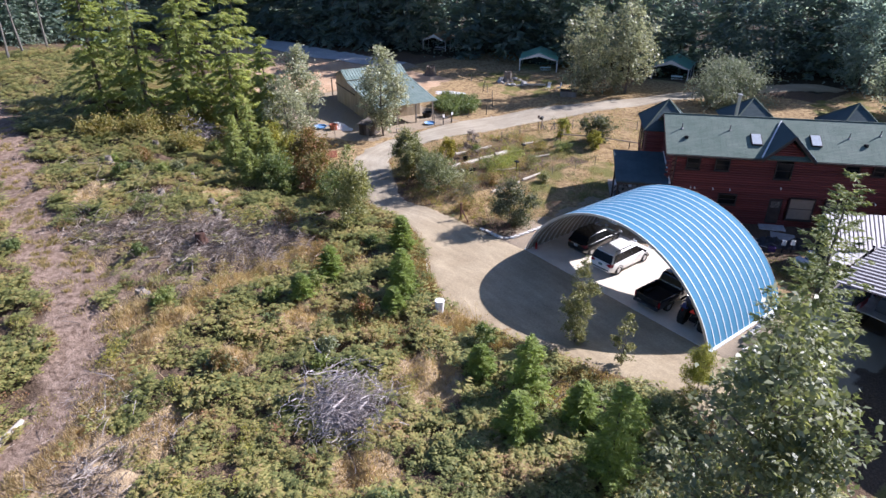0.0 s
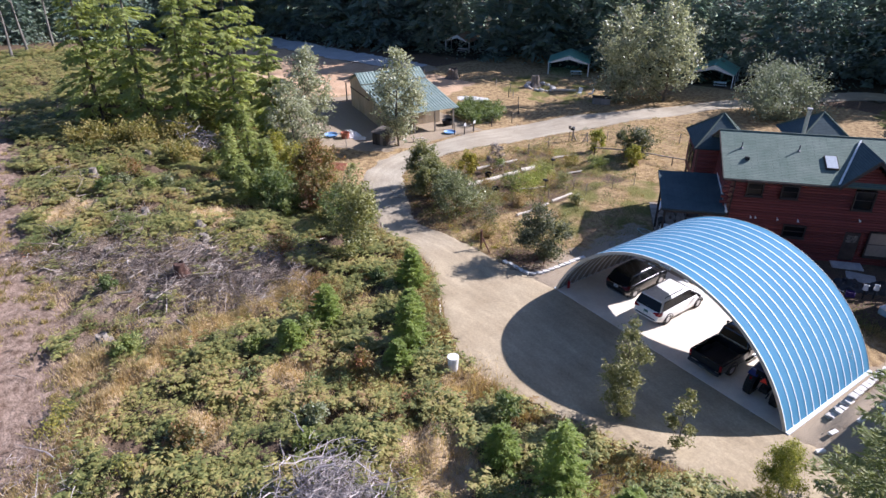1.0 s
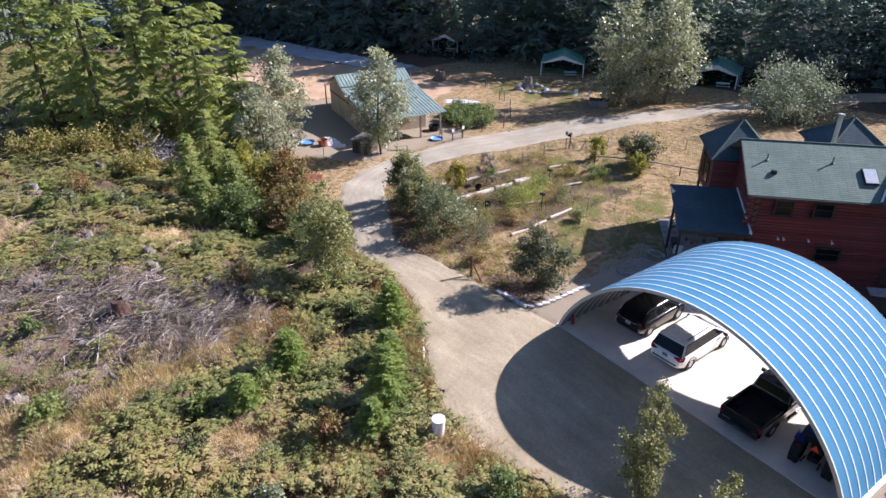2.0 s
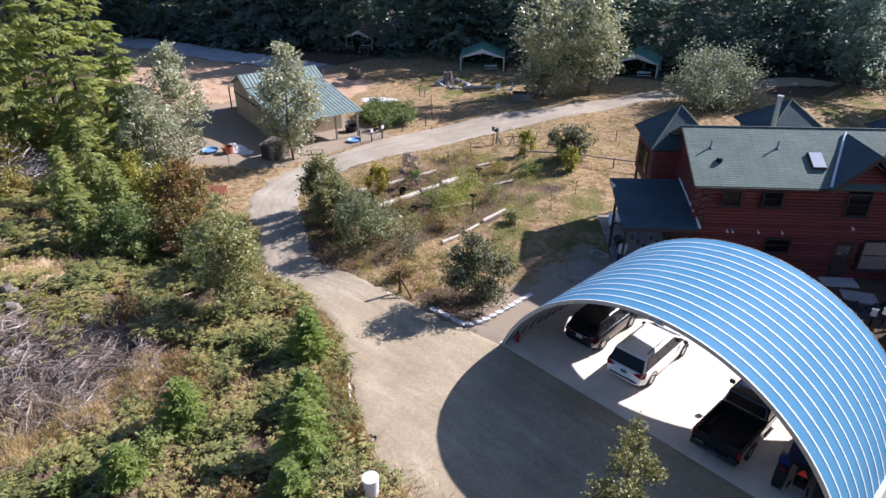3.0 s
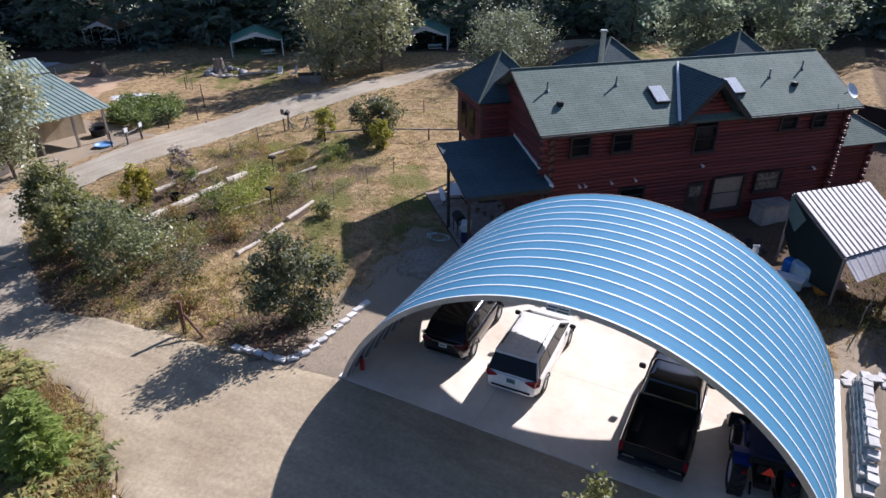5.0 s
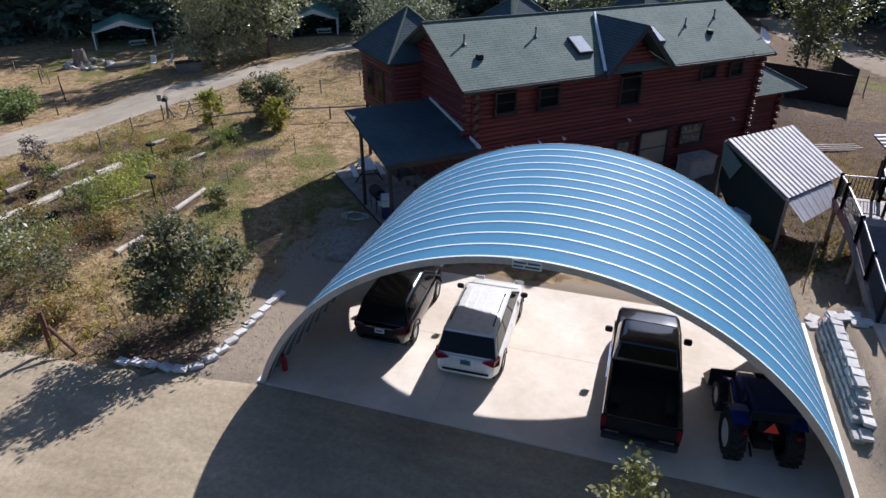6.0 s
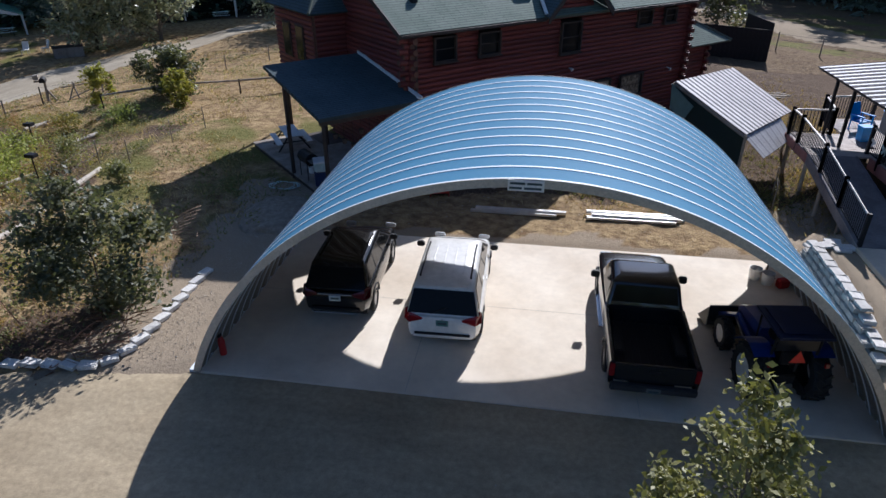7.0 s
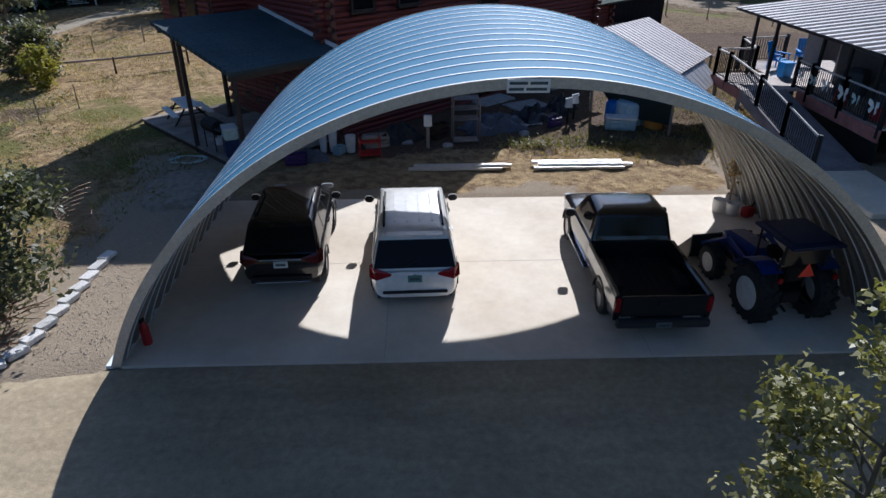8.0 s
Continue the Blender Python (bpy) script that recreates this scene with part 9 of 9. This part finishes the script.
def build_deck():
    d = thing("deck", pose(0, 0, 0), "raised deck and ramp with black metal railings", "deck")
    fz = 1.95
    for k in range(46):
        y = 8.3 + k * 0.21
        if y > 17.8:
            break
        part("deck_board", box(12.15, y, fz - 0.06, 16.4, y + 0.195, fz), M_DECKPALE, d)
    for k in range(24):
        y = 13.0 + k * 0.21
        if y > 15.6:
            break
        part("deck_board", box(10.0, y, fz - 0.06, 12.14, y + 0.195, fz), M_DECKPALE, d)
    part("rim_board", box(12.08, 8.2, fz - 0.42, 12.14, 13.0, fz - 0.02), M_DECKRED, d, "dusty red rim board")
    part("rim_board", box(9.94, 13.0, fz - 0.36, 10.0, 15.7, fz - 0.02), M_DECKRED, d)
    part("under_skirt", box(12.3, 8.4, -0.1, 12.35, 17.6, fz - 0.43), M_BLACK, d)
    secs = [[(x, y, z + dz) for x, dz in ((9.98, -0.3), (11.6, -0.3), (11.6, 0), (9.98, 0))] for y, z in ((7.7, 0.86), (13.0, fz))]
    part("ramp", loft(secs), M_RAMP, d, "grey boarded ramp")
    for s, x in (("l", 9.95), ("r", 11.62)):
        part("ramp_side", loft([[(x - 0.03, y, z - 0.34), (x + 0.03, y, z - 0.34), (x + 0.03, y, z + 0.02), (x - 0.03, y, z + 0.02)] for y, z in ((7.7, 0.86), (13.0, fz))]), M_RAMP, d)
    for x, y in ((10.1, 9.5), (10.1, 11.5), (10.1, 13.3), (10.1, 15.4), (12.2, 15.4)):
        part("deck_post", rod((x, y, gz(x, y) - 0.2), (x, y, fz - 0.2 if y > 12.8 else fz - 0.2 - (13 - y) * 0.206), 0.08, n=8), M_GREYWOOD, d)

    def rail(p, q, posts=True, h=1.0):
        p, q = Vector(p), Vector(q)
        L = (q - p).length
        r = new("railing")
        r.parent = d
        up = Vector((0, 0, h))
        part("top_rail", rod(p + up, q + up, 0.035, n=6), M_RAILTOP, r, "pale worn top rail")
        part("bottom_rail", rod(p + Vector((0, 0, 0.1)), q + Vector((0, 0, 0.1)), 0.022, n=6), M_BLACK, r)
        n = max(2, int(L / 0.125))
        for i in range(1, n):
            c = p.lerp(q, i / n)
            part("baluster", rod(c + Vector((0, 0, 0.1)), c + up, 0.016, n=4), M_BLACK, r)
        for c in (p, q):
            part("rail_post", box(c.x - 0.06, c.y - 0.06, c.z - 0.3, c.x + 0.06, c.y + 0.06, c.z + h + 0.1, 0.01), M_BLACK, r)

    rail((10.0, 7.75, 0.87), (10.0, 9.75, 1.28))
    rail((10.0, 9.75, 1.28), (10.0, 11.8, 1.7))
    rail((10.0, 11.8, 1.7), (10.0, 14.4, fz))
    rail((10.0, 14.4, fz), (10.0, 15.5, fz))
    rail((10.0, 15.5, fz), (11.6, 15.6, fz))
    rail((11.6, 15.6, fz), (12.0, 17.7, fz))
    rail((12.0, 17.7, fz), (14.2, 18.2, fz))
    rail((12.12, 8.3, fz), (12.12, 10.4, fz))
    rail((12.12, 10.4, fz), (12.12, 12.4, fz))
    rail((12.12, 12.4, fz), (12.12, 13.4, fz))
    # flat pale ornaments wired to the deck railing
    for i, (y, k, m) in enumerate(((8.7, 1.0, M_WHITE), (9.6, 0.8, M_SIGN), (10.3, 1.1, M_WHITE), (11.3, 0.9, M_WHITE), (12.1, 0.8, M_SIGN), (12.9, 0.7, M_WHITE))):
        orn = thing("butterfly_ornament", pose(12.06, y, fz + 0.55, 0, 0, 0), "pale flat butterfly ornament wired to the railing", "ornament", "railing butterflies")
        part("body", rod((0, 0, -0.14 * k), (0, 0, 0.14 * k), 0.018, 0.01, n=6), M_BLACK, orn)
        for sgn in (-1, 1):
            ring = [(0.0, 0.02 * sgn, 0.0), (-0.05, sgn * 0.1 * k, 0.2 * k), (-0.07, sgn * 0.24 * k, 0.24 * k), (-0.06, sgn * 0.25 * k, 0.08 * k), (-0.03, sgn * 0.13 * k, 0.0), (-0.05, sgn * 0.2 * k, -0.1 * k), (-0.04, sgn * 0.12 * k, -0.2 * k)]
            part("wing", loft([[(x, yy, z) for x, yy, z in ring], [(x - 0.012, yy, z) for x, yy, z in ring]]), m, orn)
    for i, (y, w) in enumerate(((8.9, 0.9), (10.9, 0.7))):
        cl = thing("red_cloth", pose(12.35, y, fz, 0, 0, 0), "red cloth hung low behind the railing", "cloth", "red cloths")
        part("cloth", loft([[(x + 0.04 * math.sin(6 * z), yy, z) for x, yy in ((0, -w / 2), (0.02, -w / 2), (0.02, w / 2), (0, w / 2))] for z in (0.05, 0.2, 0.38, 0.5)]), M_REDPAINT, cl)
        part("string", rod((0.01, -w / 2, 0.5), (0.01, w / 2, 0.5), 0.01, n=5), M_BLACK, cl)
    # awning
    aw = thing("awning", pose(0, 0, 0), "striped ribbed patio awning on black posts", "awning")
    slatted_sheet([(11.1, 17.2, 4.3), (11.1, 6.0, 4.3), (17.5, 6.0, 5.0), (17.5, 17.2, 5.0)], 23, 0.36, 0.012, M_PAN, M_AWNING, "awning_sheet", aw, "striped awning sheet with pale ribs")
    part("edge_beam", box(11.16, 6.0, 4.19, 11.23, 17.2, 4.27), M_BLACK, aw)
    for y in (7.4, 9.2, 10.8, 12.4, 14.0, 15.6):
        part("awning_post", box(12.2 if y < 13 else 11.3, y - 0.05, fz if y > 13 else fz, 12.3 if y < 13 else 11.4, y + 0.05, 4.2), M_BLACK, aw)
    home = thing("mobile_home", pose(0, 0, 0), "low grey-sided home behind the deck", "house")
    part("wall", box(16.5, 4.0, 0.3, 24.0, 19.0, 4.6), M_SIDING, home)
    part("roof", poly([(16.2, 3.6, 5.0), (24.4, 3.6, 5.0), (24.4, 19.4, 5.0), (16.2, 19.4, 5.0)], 0.2), M_BLUETIN, home, "dark blue metal roof")
    part("wall_panel", box(13.9, 13.9, 1.96, 16.5, 14.0, 4.3), M_SCREEN, home, "grey screen panel")
    part("wall_panel", box(12.5, 12.9, 2.7, 12.54, 13.9, 4.1), M_SCREEN, home)
    part("window", box(16.46, 9.0, 2.6, 16.49, 11.2, 3.9), M_GLASS, home)
    part("door", box(16.44, 12.0, 1.97, 16.49, 12.9, 4.0), M_BLACK, home)
    for i, (x, y, rot) in enumerate(((13.0, 16.4, 30), (14.4, 16.9, -15))):
        ch = thing("garden_chair", pose(x, y, fz, 0, 0, rot), "bright blue plastic garden chair on the deck", "chair", "blue deck chairs")
        part("seat", box(-0.28, -0.26, 0.36, 0.28, 0.28, 0.42, 0.02), M_SKYBLUE, ch)
        for k in range(5):
            part("back_slat", loft([[(-0.27 + k * 0.11 + dx, y2, z) for dx, y2 in ((0, 0.26 + t), (0.095, 0.26 + t), (0.095, 0.29 + t), (0, 0.29 + t))] for z, t in ((0.4, 0), (1.05, 0.2))]), M_SKYBLUE, ch)
        for sx in (-0.3, 0.3):
            part("arm", box(sx - 0.06, -0.3, 0.6, sx + 0.06, 0.32, 0.64, 0.01), M_SKYBLUE, ch)
            for sy in (-0.24, 0.24):
                part("leg", rod((sx, sy, 0), (sx, sy, 0.6), 0.03, n=6), M_SKYBLUE, ch)
    sb = thing("storage_bin", pose(12.6, 15.0, fz, 0, 0, 10), "bright blue plastic bin on the deck", "bin")
    part("bin", loft([[(sx * k, sy * k, z) for sx, sy in ((-0.22, -0.2), (0.22, -0.2), (0.22, 0.2), (-0.22, 0.2))] for k, z in ((0.85, 0), (1.0, 0.55))]), M_SKYBLUE, sb)
    part("rim", box(-0.25, -0.23, 0.55, 0.25, 0.23, 0.59, 0.01), M_SKYBLUE, sb)
    for i, (x, y) in enumerate(((13.5, 9.4), (14.6, 11.0), (13.6, 12.2), (15.2, 9.0))):
        pl = thing("covered_furniture", pose(x, y, fz, 0, 0, 20 * i), "dark covered furniture on the shaded deck", "furniture", "covered deck furniture")
        part("cover", loft([[(sx * k, sy * k, z) for sx, sy in ((-0.5, -0.4), (0.5, -0.4), (0.55, 0.4), (-0.5, 0.45))] for k, z in ((1, 0), (0.97, 0.5), (0.85, 0.85), (0.5, 0.95))]), M_GREYCLOTH, pl)
    pad = thing("concrete_path", pose(0, 0, 0), "pale concrete path at the ramp's foot", "path", kind="structure")
    part("slab", box(9.9, 4.6, 0.55, 11.7, 7.68, 0.86, 0.02), M_CONCRETE, pad)
    # dark board screen behind the house
    sc = thing("board_fence", pose(0, 0, 0), "dark board screen behind the house", "fence")
    for (xa, ya), (xb, yb) in (((9.4, 39.9), (15.2, 36.5)), ((15.2, 36.55), (14.6, 41.0))):
        L = math.hypot(xb - xa, yb - ya)
        k = int(L / 0.32)
        for i in range(k):
            f = i / k
            ob = part("board", box(0, -0.02, -0.15, 0.312, 0.02, 2.6), M_TARRED, sc)
            ob.matrix_basis = pose(xa + (xb - xa) * f, ya + (yb - ya) * f, gz(xa, ya), 0, 0, math.degrees(math.atan2(yb - ya, xb - xa)))


M_DECKPALE = surface("pale_deck_boards", (0.42, 0.36, 0.32), (0.58, 0.51, 0.46), 2, 18, 0.8, per_piece=0.1)
M_RAMP = surface("grey_ramp_boards", (0.17, 0.15, 0.16), (0.27, 0.25, 0.25), 1.5, 16, 0.85)
M_RAILTOP = plain("worn_rail_metal", (0.5, 0.47, 0.43), 0.5, 0.2)
M_AWNING = surface("pale_awning_rib", (0.48, 0.46, 0.47), (0.6, 0.58, 0.58), 0.8, 16, 0.6, 0.0)
M_SIDING = surface("dark_siding", (0.07, 0.065, 0.065), (0.12, 0.11, 0.11), 1, 12, 0.7)
M_SCREEN = surface("grey_screen_panel", (0.26, 0.25, 0.26), (0.34, 0.33, 0.34), 1, 12, 0.7)
M_BLUETIN = surface("blue_metal_roofing", (0.06, 0.14, 0.28), (0.1, 0.2, 0.36), 1, 12, 0.45, 0.3)
M_SKYBLUE = plain("bright_blue_plastic", (0.02, 0.28, 0.75), 0.4)
M_GREYCLOTH = plain("dark_grey_cover", (0.1, 0.1, 0.11), 0.7)
build_deck()
M_RUSTRED = plain("rusty_red_sheet", (0.36, 0.13, 0.07), 0.7)
orange = thing("scrap_sheet", pose(-39.3, -0.8, gz(-39.3, -0.8), 0, 0, 40), "rusty orange scrap sheet propped in the brush", "scrap metal")
part("sheet", poly([(-1.0, -0.5, 0.2), (1.0, -0.5, 0.35), (0.9, 0.5, 0.75), (-0.9, 0.6, 0.6)], 0.05), M_RUSTRED, orange)
part("frame", join(rod((-0.9, -0.4, 0), (-0.9, -0.4, 0.3), 0.04), rod((0.8, 0.4, 0), (0.8, 0.4, 0.7), 0.04)), M_REDPAINT, orange)
for i, (x, y, rot) in enumerate(((-47.2, 42.0, 20), (-45.8, 42.8, -30))):
    ch = thing("garden_chair", pose(x, y, gz(x, y), 0, 0, rot), "white garden chair on the lawn", "chair", "lawn chairs")
    part("seat", box(-0.28, -0.26, 0.36, 0.28, 0.28, 0.42, 0.02), M_WHITE, ch)
    part("back", loft([[(-0.27, y2, z), (0.27, y2, z), (0.27, y2 + 0.03, z), (-0.27, y2 + 0.03, z)] for z, y2 in ((0.4, 0.26), (1.05, 0.45))]), M_WHITE, ch)
    for sx in (-0.26, 0.26):
        for sy in (-0.24, 0.24):
            part("leg", rod((sx, sy, 0), (sx, sy, 0.4), 0.03, n=6), M_WHITE, ch)
box_w = thing("wood_bin", pose(-42.0, 41.0, gz(-42, 41), 0, 0, 40), "weathered wooden bin beneath the alders", "bin")
part("body", box(-1.2, -0.6, 0, 1.2, 0.6, 0.9, 0.02), M_GREYWOOD, box_w)
part("lid", box(-1.25, -0.65, 0.9, 1.25, 0.65, 0.96, 0.01), M_DARKWOOD, box_w)


def pebbles():
    """Loose stones on the drive's edges and the gravel round the carport."""
    r = np.random.default_rng(91)
    P = np.vstack([r.uniform((-10.0, 0.2), (-8.3, 11), (1500, 2)), r.uniform((-20, -9), (8, -0.1), (120, 2)), r.uniform((-8, 8.2), (11, 12.5), (2200, 2)), r.uniform((8.8, -4), (12, 6), (1400, 2))])
    edge = inside(P[:, 0], P[:, 1], road_ring())
    P = P[~(edge & (r.uniform(0, 1, len(P)) < 0.25)) & ((P[:, 1] < -0.2) | (np.abs(P[:, 0]) > 8.3) | (P[:, 1] > 8.4))]
    z = ground_z(P[:, 0], P[:, 1]) + np.where(inside(P[:, 0], P[:, 1], road_ring()), 0.035, 0.01)
    n = len(P)
    s = (0.008 + 0.018 * r.uniform(0, 1, n) ** 2)[:, None]
    a = r.uniform(0, 6.283, n)
    ax = np.stack([np.cos(a), np.sin(a), np.zeros(n)], 1) * s * r.uniform(0.8, 1.5, (n, 1))
    ay = np.stack([-np.sin(a), np.cos(a), np.zeros(n)], 1) * s
    up = np.array([0, 0, 1.0]) * s * r.uniform(0.5, 0.9, (n, 1))
    c = np.concatenate([P, z[:, None]], 1)
    ring = [c + ax, c + ay, c - ax, c - ay]
    tris = [np.stack([ring[i], ring[(i + 1) % 4], c + up + ax * 0.2], 1) for i in range(4)]
    tagged(new("loose_stones", soup("loose_stones", np.concatenate(tris), 3, M_PEBBLE)), "loose stones scattered over the gravel", "stones", kind="stuff")


M_PEBBLE = surface("loose_stone", (0.26, 0.22, 0.17), (0.6, 0.52, 0.42), 3, 30, 0.95, bump=0)
pebbles()
